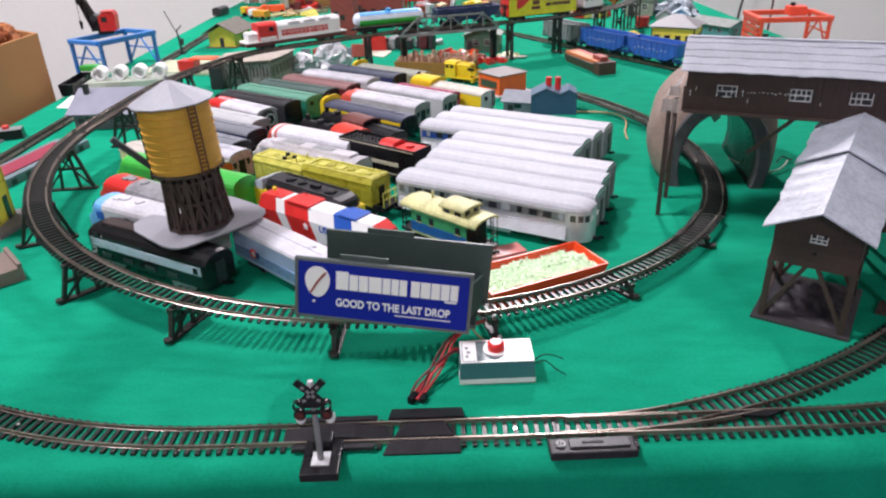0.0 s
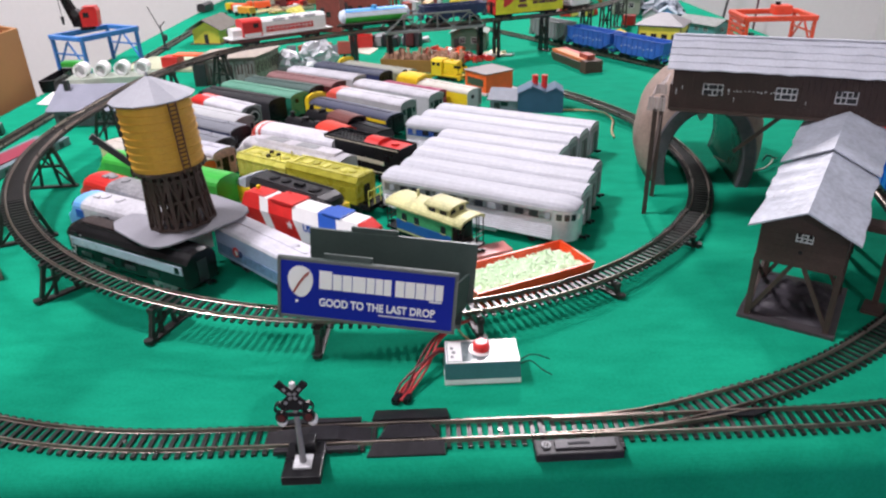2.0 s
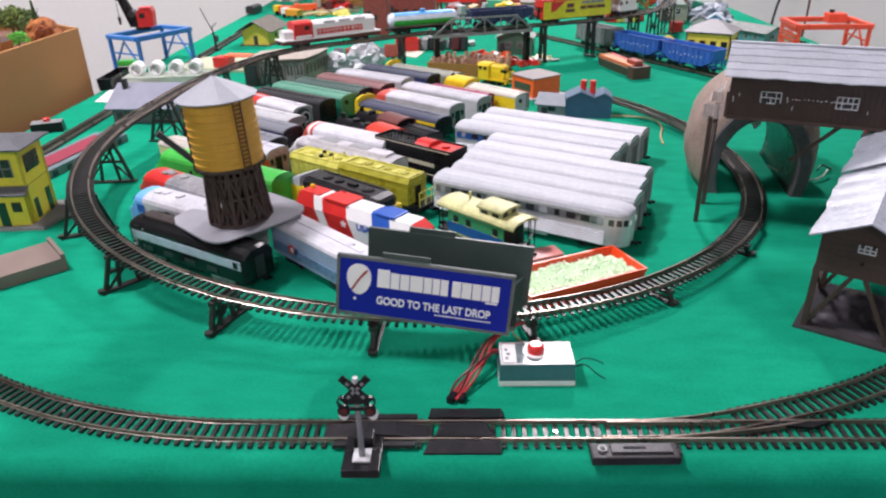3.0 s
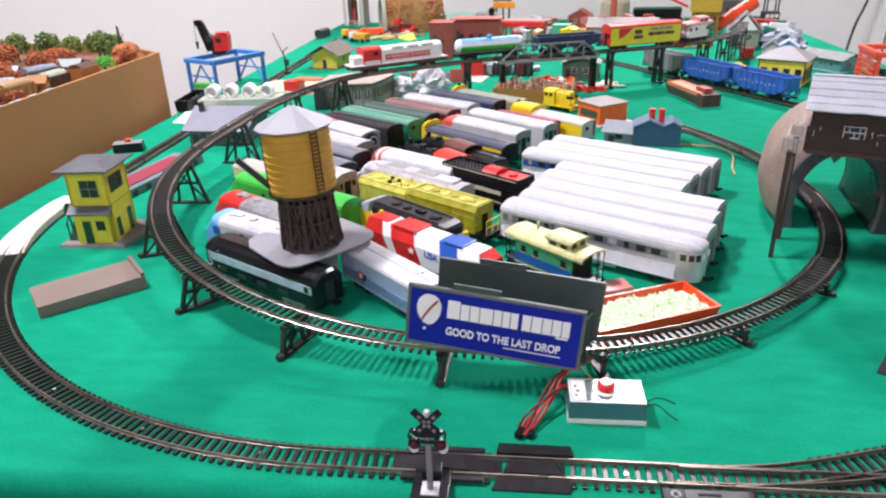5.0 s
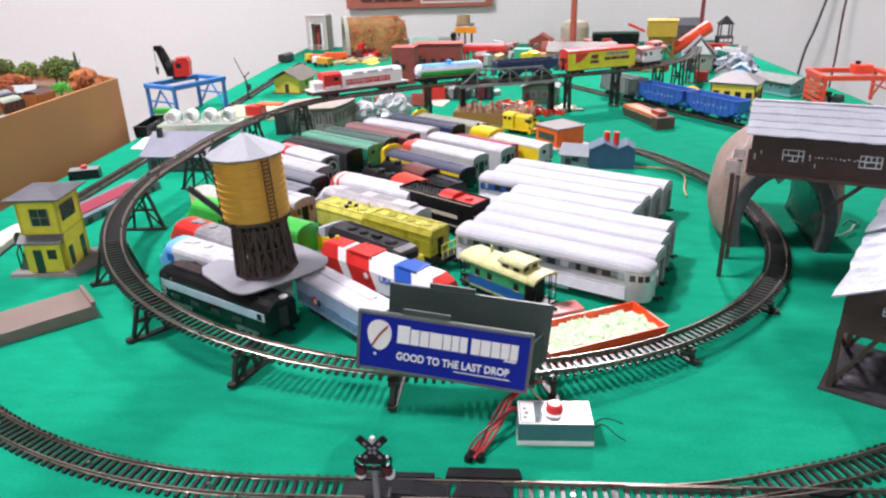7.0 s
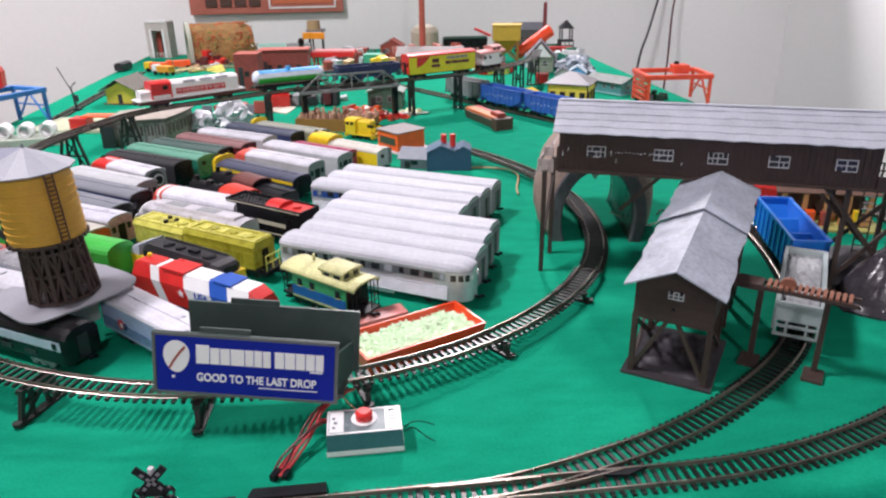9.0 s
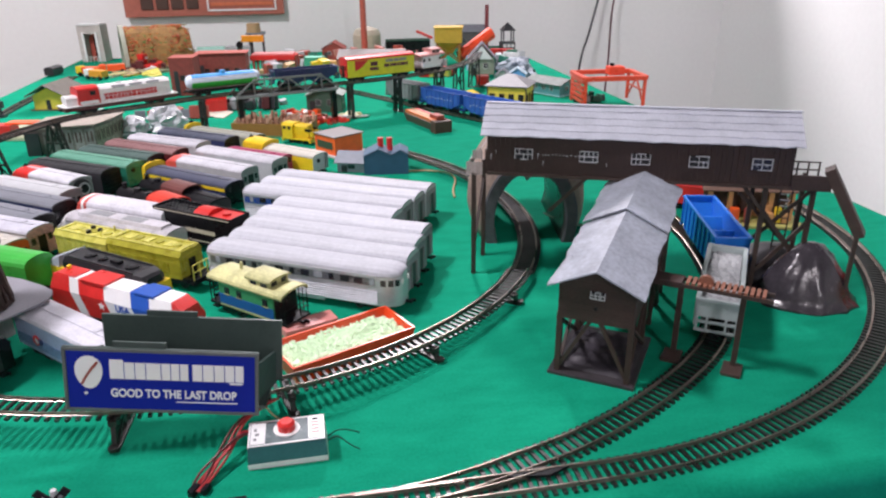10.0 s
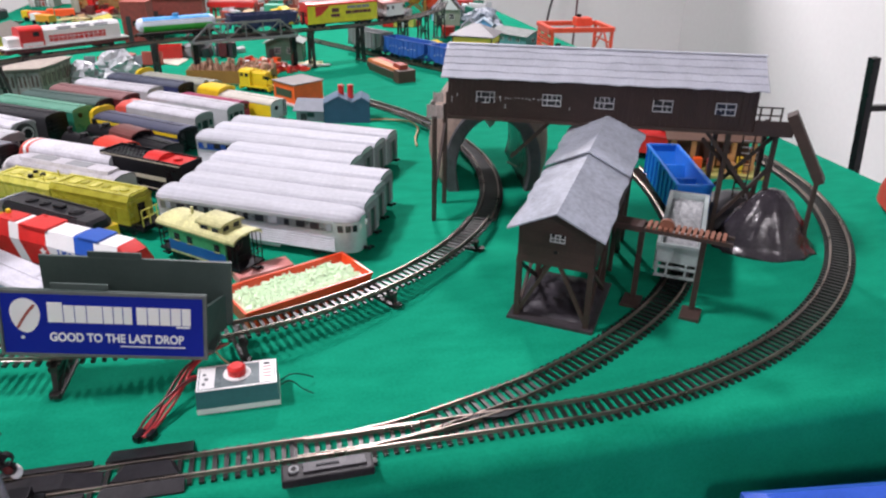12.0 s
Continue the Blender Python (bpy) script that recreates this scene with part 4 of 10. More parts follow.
    for k in range(16):
        part("rung", bar(B(), (L + 0.006, 0.052, 0.014 + k * 0.0062), (L + 0.017, 0.052, 0.014 + k * 0.0062), 0.001), LIGHTGREY if k > 9 else TIMBER, stair)


mine()


def shed():
    t = thing("coal_shed", pose(0.413, -0.3445, 0, 0, 0, 55.3), "brown timber coal shed on legs with a grey sheet roof", "shed")
    L, hw = 0.19, 0.029
    rise = 0.02
    bm = B()
    loft(bm, [[(x, y, z) for x, y in ((-0.004, -0.034), (0.082, -0.034), (0.082, 0.034), (-0.004, 0.034))] for z in (0, 0.0022)])
    part("base_plate", bm, mat("dark_base_plastic", (0.035, 0.03, 0.034), 0.4, 0, 0.3, 60, 0.4, 200), t)
    bm = B()
    nx_, ny_ = 22, 18
    grid = [[bm.verts.new((0.006 + 0.07 * i / nx_, -0.029 + 0.058 * j / ny_, 0.0024 + (0.0095 * (abs(noise.noise((i * 0.33, j * 0.36, 1.5))) + 0.55 * abs(noise.noise((i * 0.9, j * 0.9, 7)))) + 0.004) * math.sin(math.pi * i / nx_) ** 0.5 * math.sin(math.pi * j / ny_) ** 0.5)) for j in range(ny_ + 1)] for i in range(nx_ + 1)]
    for i in range(nx_):
        for j in range(ny_):
            bm.faces.new((grid[i][j], grid[i + 1][j], grid[i + 1][j + 1], grid[i][j + 1]))
    part("coal_fill", bm, mat("dull_coal_plastic", (0.03, 0.026, 0.034), 0.5, 0, 0.4, 90, 0.5, 300), t, "shiny purple-black moulded coal bed", smooth=True)
    for x in (0.002, 0.068):
        for s in (-1, 1):
            part("leg", bar(B(), (x, s * 0.0275, 0), (x, s * 0.0275, 0.054), 0.0042), TIMBER, t)
    for x in (0.11, 0.15, 0.18):
        for s in (-1, 1):
            part("leg", bar(B(), (x, s * 0.0275, 0), (x, s * 0.0275, 0.06), 0.0038), TIMBER, t)
    for x in (0.002, 0.068):
        for s in (-1, 1):
            part("brace", bar(B(), (x, s * 0.0275, 0.004), (x, s * 0.004, 0.05), 0.0028), TIMBER, t)
    for s in (-1, 1):
        for xa, xb in ((0.002, 0.068), (0.11, 0.15)):
            part("brace", bar(B(), (xa, s * 0.0275, 0.004), (xb, s * 0.0275, 0.049), 0.0026), TIMBER, t)
            part("brace", bar(B(), (xb, s * 0.029, 0.004), (xa, s * 0.029, 0.049), 0.0026), TIMBER, t)
    bm = B()
    prof = lambda dz: [(-hw, 0.05 + dz * 0.4), (hw, 0.05 + dz * 0.4), (hw, 0.083 + dz), (0, 0.0955 + dz), (-hw, 0.083 + dz)]
    loft(bm, [[(x, y, z) for y, z in prof(rise * x / L)] for x in (0.0, L)])
    body = part("wall", bm, MINEWALL, t)
    for k in range(7):
        part("siding_board", box(B(), 0.0004, 0.0575, 0.00452, 0.0, 0, 0.0508 + k * 0.0046), MINEWALL, body)
    small_window(body, Matrix.Translation((-0.0008, -0.001, 0.0715)) @ pose(0, 0, 0, 0, 0, -90), 0.0105, 0.0055, 3, 2, seed=9)
    part("knot_hole", rod(B(), (-0.0007, 0.0, 0.0625), (0.0004, 0.0, 0.0625), 0.0016, n=9), BLACK, body)
    roofs = mat("silver_grey_sheet", (0.34, 0.37, 0.43), 0.36, 0.0, 0.3, 55, 0.5, 260)
    for x0, x1, up in ((-0.008, 0.104, 0.0), (0.1, L + 0.004, 0.003)):
        for s in (-1, 1):
            bm = B()
            rings = []
            n = 10
            rnd = random.Random(5 + s)
            for k in range(n + 1):
                x = x0 + (x1 - x0) * k / n
                dz = rise * x / L + up
                j = rnd.uniform(-0.0016, 0.0016)
                rings.append([(x, 0, 0.0975 + dz), (x, s * (hw + 0.0065) + j, 0.0805 + dz), (x, s * (hw + 0.0065) + j, 0.0792 + dz), (x, 0, 0.0962 + dz)])
            loft(bm, rings)
            part("roof_sheet", bm, roofs, t)


shed()


def loader():
    t = thing("coal_loader", pose(0.509, -0.333, 0, 0, 0, -38.7), "rust-brown slatted loading conveyor on two posts over the siding", "coal loader")
    zz = 0.066
    for x in (-0.018, 0.029):
        bm = B()
        box(bm, 0.015, 0.02, 0.003, x, -0.006, 0, 0.0008)
        part("foot", bm, TIMBER, t)
        part("post", bar(B(), (x, 0, 0.002), (x, 0, zz), 0.0042), TIMBER, t)
    for s in (-1, 1):
        part("side_beam", box(B(), 0.13, 0.0022, 0.003, -0.015, s * 0.0065, zz - 0.001), TIMBER, t)
    rustm = plastic("rust_brown_plastic", (0.22, 0.085, 0.05), 0.6, 0.2)
    for k in range(14):
        part("slat", box(B(), 0.0027, 0.0145, 0.0018, -0.013 + k * 0.0043, 0, zz + 0.002), rustm, t)
    bm = B()
    box(bm, 0.062, 0.016, 0.005, -0.048, 0, zz - 0.002, 0.0005)
    part("belt_housing", bm, MINEWALL, t)
    part("hand_wheel", rod(B(), (0.0, -0.002, zz + 0.004), (0.0, 0.002, zz + 0.004), 0.006, n=12), rustm, t)


loader()


def coal_pile():
    bm = B()
    n, m = 40, 14
    rings = []
    for j in range(m + 1):
        f = j / m
        row = []
        for k in range(n):
            a = 2 * math.pi * k / n
            fold = abs(noise.noise((math.cos(a) * 3.2, math.sin(a) * 3.2, 2 + f * 1.5)))
            r = 0.004 + 0.043 * ((1 - f) ** 0.62 * (0.88 + 0.2 * fold)) + (0.003 if j < 2 else 0)
            z = (0.056 * max(0, f - 0.07) / 0.93 + 0.002 * min(1, j)) + (0.003 * noise.noise((math.cos(a) * 4, math.sin(a) * 4, f * 7)) if 0 < f < 1 else 0)
            row.append((r * math.cos(a) * 0.98, r * math.sin(a) * 0.86, max(0, z)))
        rings.append(row)
    loft(bm, rings)
    solo("coal_mound", bm, COAL, pose(0.669, -0.247, 0, 0, 0, -10) @ Matrix.Diagonal((1.1, 1.05, 0.97, 1)), "glossy black moulded coal heap under the mine chute", "coal heap", smooth=True)
    bm = B()
    row = [(0.042 * (1 + 0.2 * noise.noise((math.cos(a) * 2, math.sin(a) * 2, 9))) * math.cos(a) * 1.25, 0.042 * math.sin(a), 0) for a in [2 * math.pi * k / 24 for k in range(24)]]
    loft(bm, [row, [(x * 0.9, y * 0.9, 0.004) for x, y, z in row], [(x * 0.7, y * 0.7, 0.014) for x, y, z in row], [(x * 0.4, y * 0.4, 0.021) for x, y, z in row], [(x * 0.12, y * 0.12, 0.024) for x, y, z in row]])
    solo("grey_mound", bm, plastic("dark_grey_moulding", (0.05, 0.047, 0.052), 0.5, 0.2), pose(0.672, -0.19, 0, 0, 0, -10) @ Matrix.Diagonal((1.25, 1.1, 1.3, 1)), "dark grey moulded mound behind the coal heap", "mound", smooth=True)


coal_pile()


def tunnel(label, material, rim, lining):
    """A short moulded tunnel over the raised loop: a bulging horseshoe shell with a thick portal ring at each end."""
    t = thing("tunnel", pose(0.4505, -0.06, 0, 0, 0, -10), label, "tunnel")
    LEN, N = 0.15, 26

    def arch(y, foot, half, top):
        """A horseshoe across the track at y: half-width at the foot and at the waist, and the height."""
        lo = math.acos(min(0.999, foot / half))
        b = top / (1 + math.sin(lo))
        out = []
        for k in range(N + 1):
            q = math.pi + lo - (math.pi + 2 * lo) * k / N
            out.append(Vector((half * math.cos(q), y, max(0.0, b * (math.sin(lo) + math.sin(q))))))
        return out

    rings = []
    for k in range(15):
        f = k / 14
        bulge = math.sin(math.pi * f) ** 0.55
        y = 0.004 + (LEN - 0.008) * f
        q = 1 - 0.08 * f
        o = arch(y, (0.048 + 0.014 * bulge) * q, (0.053 + 0.02 * bulge) * q, (0.101 + 0.034 * bulge) * q)
        i = arch(y, 0.0385 * q, 0.0425 * q, 0.0865 * q)
        for p in o:
            if p.z > 0.006:
                p += Vector((1, 1, 0.6)) * (0.0035 * noise.noise(p * 22) + 0.0016 * noise.noise(p * 60))
        rings.append([tuple(p) for p in o + i[::-1]])
    bm = B()
    loft(bm, rings)
    part("tunnel_shell", bm, material, t, smooth=True)
    # inner skin; its colour is set darker to carry the tunnel's inside shade
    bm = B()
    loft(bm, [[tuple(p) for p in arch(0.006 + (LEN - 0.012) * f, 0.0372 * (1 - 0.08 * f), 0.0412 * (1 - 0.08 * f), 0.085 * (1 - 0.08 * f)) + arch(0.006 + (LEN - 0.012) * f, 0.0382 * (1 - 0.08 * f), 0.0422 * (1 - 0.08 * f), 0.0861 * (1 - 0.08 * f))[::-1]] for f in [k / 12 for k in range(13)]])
    part("lining", bm, lining, t, "smooth grey-green inner wall, coloured darker for the tunnel's shade", smooth=True)
    for y, e, q in ((0.0, 0.009, 1.0), (LEN, -0.007, 0.92)):
        bm = B()
        loft(bm, [[tuple(p) for p in arch(y + e * g, (0.0505 - d) * q, (0.0548 - d) * q, (0.1005 - d) * q) + arch(y + e * g, (0.0372 + d) * q, (0.0412 + d) * q, (0.085 + d) * q)[::-1]] for g, d in ((0.0, 0.0016), (0.15, 0.0), (1.0, 0.0))])
        part("portal", bm, rim, t, "grey arched portal ring with worn edges")
    bm = B()
    loft(bm, [[(x, 0.05 + dy, z) for x, z in ((-0.012, 0.084), (0.004, 0.0845), (0.007, 0.066), (0.001, 0.06), (-0.006, 0.07))] for dy in (0, 0.0014)])
    part("hanging_flap", bm, mat("milky_film", (0.55, 0.6, 0.58), 0.3), t, "milky torn plastic flap under the roof")
    return t


tunnel("short mottled pinkish-brown tunnel with grey arched portals", mat("tunnel_rock", (0.27, 0.2, 0.165), 0.75, 0, 0.3, 40, 0.6, 250), mat("portal_grey", (0.075, 0.075, 0.085), 0.5, 0, 0.4, 90), mat("lining_shade_grey", (0.06, 0.065, 0.06), 0.3, 0, 0.3, 40))
wire("wire", [(0.488, 0.004, 0.012), (0.497, -0.002, 0.008), (0.506, -0.008, 0.004), (0.514, -0.021, 0.003), (0.533, -0.023, 0.003), (0.548, -0.013, 0.005), (0.558, 0.0, 0.007)], 0.0011, mat("ivory_wire", (0.6, 0.6, 0.52), 0.4), "pale bent wire lying beside the tunnel")
wire("wire", [(0.55, 0.008, 0.003), (0.558, 0.014, 0.007), (0.566, 0.012, 0.004), (0.572, 0.018, 0.002)], 0.0009, BLACK, "short black wire end beside the tunnel")

# ---------------------------------------------------------------- rolling stock
def car_prof(w, z0, zs, zr, n=8):
    """Car section: straight sides from z0 to zs, rounded roof to zr."""
    pts = [(-w / 2, z0), (w / 2, z0), (w / 2, zs)]
    for k in range(1, n):
        a = math.pi * k / n
        pts.append((w / 2 * math.cos(a), zs + (zr - zs) * math.sin(a) ** 0.9))
    return pts + [(-w / 2, zs)]


def roof_prof(w, zs, zr, n=8, over=0.0004):
    up, lo = [], []
    for k in range(n + 1):
        a = math.pi * k / n
        y, z = (w / 2 + over) * math.cos(a), zs + (zr - zs) * max(0, math.sin(a)) ** 0.9
        up.append((y, z + over)), lo.append((y * 0.97, z - 0.0012))
    return up + lo[::-1]


WHEEL = rod(B(), (0, -0.0013, 0), (0, 0.0013, 0), 0.0056, n=16)
WHEEL_MESH = mesh_of(WHEEL, "wheel")
WHEEL_MESH.materials.append(DARK)
TRUCK = B()
for s in (-1, 1):
    box(TRUCK, 0.027, 0.0016, 0.0034, 0, s * 0.0118, 0.0048)
    box(TRUCK, 0.008, 0.0018, 0.0052, 0, s * 0.0122, 0.004)
    for k in (-1, 1):
        box(TRUCK, 0.0052, 0.0018, 0.0052, k * 0.0095, s * 0.0122, 0.0034)
box(TRUCK, 0.006, 0.024, 0.0026, 0, 0, 0.0056)
TRUCK_MESH = mesh_of(TRUCK, "truck")
TRUCK_MESH.materials.append(BLACK)
COUPLER = B()
box(COUPLER, 0.0085, 0.0024, 0.0022, 0.0035, 0, 0)
box(COUPLER, 0.0022, 0.0052, 0.003, 0.0085, 0.001, -0.0004)
box(COUPLER, 0.0034, 0.0014, 0.0024, 0.0102, 0.0034, 0)
COUPLER_MESH = mesh_of(COUPLER, "coupler")
COUPLER_MESH.materials.append(BLACK)


def running_gear(t, L, trucks=None, couplers=True):
    for x in trucks or (-L / 2 + 0.026, L / 2 - 0.026):
        tr = part("truck", TRUCK_MESH, None, t, at=pose(x, 0, 0))
        for k in (-1, 1):
            for s in (-1, 1):
                part("wheel", WHEEL_MESH, None, tr, at=pose(k * 0.0095, s * 0.0092, 0.0056))
    if couplers:
        part("coupler", COUPLER_MESH, None, t, at=pose(L / 2 - 0.003, 0, 0.0085))
        part("coupler", COUPLER_MESH, None, t, at=pose(-L / 2 + 0.003, 0, 0.0085, 0, 0, 180))


def place(p, q, turn=0.5, common=-35.0):
    """The pose of a car whose ends stand at p and q in the plan, its front at p."""
    a = math.degrees(math.atan2(q[1] - p[1], q[0] - p[0]))
    a = a * (1 - turn) + common * turn
    return pose((p[0] + q[0]) / 2, (p[1] + q[1]) / 2, 0, 0, 0, a), math.hypot(q[0] - p[0], q[1] - p[1])


YARD = "rolling stock parked side by side in the yard"


def boxcar(m, L, side, roof, label, end=None, h=0.0435, w=0.034, stripe=None, ribs=True, group=YARD, rise=0.0055, running=True, name="boxcar", cat="boxcar", glazed=False):
    t = thing(name, m, label, cat, group)
    z0, zs = 0.0095, h - rise
    bm = B()
    prism(bm, car_prof(w, z0, zs, h), -L / 2, L / 2)
    body = part("body", bm, side, t)
    bm = B()
    prism(bm, roof_prof(w, zs, h), -L / 2 - 0.0012, L / 2 + 0.0012)
    rf = part("roof", bm, roof, t)
    if running:
        bm = B()
        box(bm, L - 0.004, 0.006, 0.0009, 0, 0, h + 0.0004)
        part("running_board", bm, roof, rf)
    if ribs:
        bm = B()
        n = int(L / 0.0115)
        pr = roof_prof(w, zs, h + 0.0004)
        for k in range(1, n):
            x = -L / 2 + L * k / n
            prism(bm, pr, x - 0.0006, x + 0.0006)
        part("roof_ribs", bm, roof, rf)
        for s in (-1, 1):
            bm = B()
            box(bm, 0.02, 0.0012, zs - z0 - 0.004, 0, s * (w / 2 + 0.0004), z0 + 0.0018, 0.0002)
            d = part("door", bm, side, t)
            for zz in (zs - 0.0016, z0 + 0.001):
                part("door_rail", box(B(), 0.05, 0.0009, 0.001, 0.006, s * (w / 2 + 0.0008), zz), side, d)
    if end:
        for s in (-1, 1):
            bm = B()
            prism(bm, [(y * 0.985, z) for y, z in car_prof(w, z0 + 0.0005, zs - 0.0008, h - 0.0012)], s * (L / 2), s * (L / 2 + 0.0007))
            for k in range(4):
                box(bm, 0.0008, w * 0.8, 0.0012, s * (L / 2 + 0.0009), 0, z0 + 0.006 + k * 0.0055)
            ep = part("end_panel", bm, end, t)
            if ribs:
                part("brake_wheel", rod(B(), (s * (L / 2 + 0.001), -0.006, h - 0.011), (s * (L / 2 + 0.0024), -0.006, h - 0.011), 0.0032, n=12), BLACK, ep)
                for y in (0.009, 0.0135):
                    part("ladder_rail", box(B(), 0.0007, 0.0007, 0.024, s * (L / 2 + 0.0017), y, z0 + 0.002), BLACK, ep)
                for k in range(5):
                    part("rung", box(B(), 0.0006, 0.0052, 0.0006, s * (L / 2 + 0.0018), 0.0112, z0 + 0.005 + k * 0.0045), BLACK, ep)
            else:
                part("end_door", box(B(), 0.0012, 0.0095, 0.022, s * (L / 2 + 0.0009), 0, z0 + 0.001), BLACK, ep)
                for y in (-0.0105, 0.0105):
                    part("end_window", box(B(), 0.001, 0.005, 0.007, s * (L / 2 + 0.0009), y, z0 + 0.015), GLASS, ep)
    if not ribs:
        part("ridge_strip", box(B(), L * 0.9, 0.004, 0.0008, 0, 0, h + 0.0002, 0.0002), roof, rf)
        part("roof_vent", box(B(), 0.005, 0.006, 0.0014, L * 0.3, 0.002, h + 0.0001, 0.0004), roof, rf)
        n = max(4, int(L / 0.013))
        for s in (-1, 1) if glazed else ():
            for k in range(n):
                part("window", box(B(), 0.0066, 0.0007, 0.0064, -L / 2 + L * (k + 0.5) / n, s * (w / 2 + 0.0004), zs - 0.0098), GLASS, t)
    if stripe:
        for s in (-1, 1):
            part("stripe", box(B(), L - 0.002, 0.0006, stripe[1], 0, s * (w / 2 + 0.0003), stripe[2]), stripe[0], t)
    bm = B()
    box(bm, L - 0.01, 0.012, 0.004, 0, 0, 0.0062)
    part("underframe", bm, BLACK, t)
    running_gear(t, L)
    return t


def streaked_roof():
    """Worn silver-white roof paint: long faint streaks along the car over broad dusty mottling."""
    if "silver_white_roof" in MATS:
        return MATS["silver_white_roof"]
    m = mat("silver_white_roof", (0.43, 0.44, 0.475), 0.58, 0.0, 0.16, 22, 0.15, 260, spec=0.3)
    n, l = m.node_tree.nodes, m.node_tree.links
    b = n["Principled BSDF"]
    old = b.inputs["Base Color"].links[0].from_socket
    tc, mp, nz = n.new("ShaderNodeTexCoord"), n.new("ShaderNodeMapping"), n.new("ShaderNodeTexNoise")
    mp.inputs["Scale"].default_value = (9, 260, 40)
    nz.inputs["Scale"].default_value, nz.inputs["Detail"].default_value = 1.0, 4
    l.new(tc.outputs["Object"], mp.inputs[0])
    l.new(mp.outputs[0], nz.inputs["Vector"])
    rp = n.new("ShaderNodeValToRGB")
    rp.color_ramp.elements[0].position, rp.color_ramp.elements[1].position = 0.34, 0.62
    rp.color_ramp.elements[0].color, rp.color_ramp.elements[1].color = (0.85, 0.85, 0.89, 1), (1.04, 1.04, 1.05, 1)
    l.new(nz.outputs["Fac"], rp.inputs[0])
    mx = n.new("ShaderNodeMix")
    mx.data_type, mx.blend_type = "RGBA", "MULTIPLY"
    mx.inputs[0].default_value = 1.0
    l.new(old, mx.inputs[6])
    l.new(rp.outputs[0], mx.inputs[7])
    l.new(mx.outputs[2], b.inputs["Base Color"])
    return m


def passenger(m, L, label, obs=False, side=SILVER, roof=None, stripe=None, h=0.0455, w=0.0345, windows=True, group=YARD):
    t = thing("passenger_car", m, label, "passenger car", group)
    roof = roof or streaked_roof()
    z0, zs = 0.0085, h - 0.0068
    x1 = L / 2 - (0.02 if obs else 0)
    prof = car_prof(w, z0, zs, h)
    bm = B()
    secs = [[(x, y, z) for y, z in prof] for x in (-L / 2, x1)]
    if obs:
        for k in range(1, 9):
            a = math.pi / 2 * k / 8.6
            s, dx = math.cos(a), 0.02 * math.sin(a)
            secs.append([(x1 + dx, y * (0.25 + 0.75 * s) if abs(y) > 0 else 0, z if z < zs else zs + (z - zs) * (0.35 + 0.65 * s)) for y, z in prof])
    loft(bm, secs)
    body = part("body", bm, side, t, smooth=False)
    rp = roof_prof(w, zs, h)
    bm = B()
    secs = [[(x, y, z) for y, z in rp] for x in (-L / 2 - 0.0006, x1)]
    if obs:
        for k in range(1, 9):
            a = math.pi / 2 * k / 8.6
            s, dx = math.cos(a), 0.0203 * math.sin(a)
            secs.append([(x1 + dx, y * (0.25 + 0.75 * s), zs + (z - zs) * (0.35 + 0.65 * s)) for y, z in rp])
    loft(bm, secs)
    part("roof", bm, roof, t)
    for s in (-1, 1):
        bm = B()
        zig = [(s * (w / 2 + (0.0013 if k % 2 else 0.0001)), z0 + 0.001 + k * 0.0012) for k in range(12)]
        prism(bm, zig + [(s * (w / 2 - 0.001), zig[-1][1]), (s * (w / 2 - 0.001), zig[0][1])], -L / 2 + 0.002, x1 - 0.001)
        part("fluted_panel", bm, mat("dull_fluted_silver", (0.5, 0.51, 0.55), 0.4, 0.25, 0.25, 60), body)
        part("window_band", box(B(), x1 + L / 2 - 0.006, 0.0006, 0.0078, (x1 - L / 2) / 2, s * (w / 2 + 0.0001), zs - 0.0099), mat("shaded_silver", (0.3, 0.31, 0.33), 0.3, 0.6, 0.15), body)
        part("letter_board", box(B(), x1 + L / 2 - 0.004, 0.0006, 0.003, (x1 - L / 2) / 2, s * (w / 2 + 0.0003), zs - 0.0022), side, body)
    if windows:
        n = int(L / 0.0155)
        for s in (-1, 1):
            for k in range(n):
                x = -L / 2 + 0.012 + k * (x1 + L / 2 - 0.018) / (n - 1)
                part("window", box(B(), 0.0088 if k % 3 else 0.005, 0.0007, 0.0062, x, s * (w / 2 + 0.0004), zs - 0.0092, 0.0002), GLASS if k % 4 else mat("milky_window", (0.32, 0.34, 0.38), 0.2), t)
        if obs:
            spot = lambda a, s: (x1 + 0.0206 * math.sin(a), s * (w / 2 + 0.0004) * (0.25 + 0.75 * math.cos(a)), zs - 0.0062)
            for s in (-1, 1):
                for a in (0.25, 0.62, 0.98):
                    part("window", bar(B(), spot(a - 0.13, s), spot(a + 0.13, s), 0.0012, 0.006), GLASS, t)
                part("number_board", bar(B(), spot(1.32, s), spot(1.5, s), 0.0014, 0.0045), WHITE, t)
    if stripe:
        for s in (-1, 1):
            part("stripe", box(B(), L - 0.004, 0.0006, 0.0075, 0, s * (w / 2 + 0.0001), zs - 0.011), stripe, t)
    endm = mat("car_end_grey", (0.27, 0.265, 0.3), 0.5, 0.0, 0.3, 90)
    for e in ((-1,) if obs else (-1, 1)):
        end = part("end_wall", box(B(), 0.0007, w * 0.97, zs - z0 + 0.001, e * (L / 2 + 0.0002), 0, z0), endm, t, "dark grey end wall")
        part("end_door", box(B(), 0.0009, 0.0105, 0.023, e * (L / 2 + 0.0006), 0, z0 + 0.0015), DARK, end)
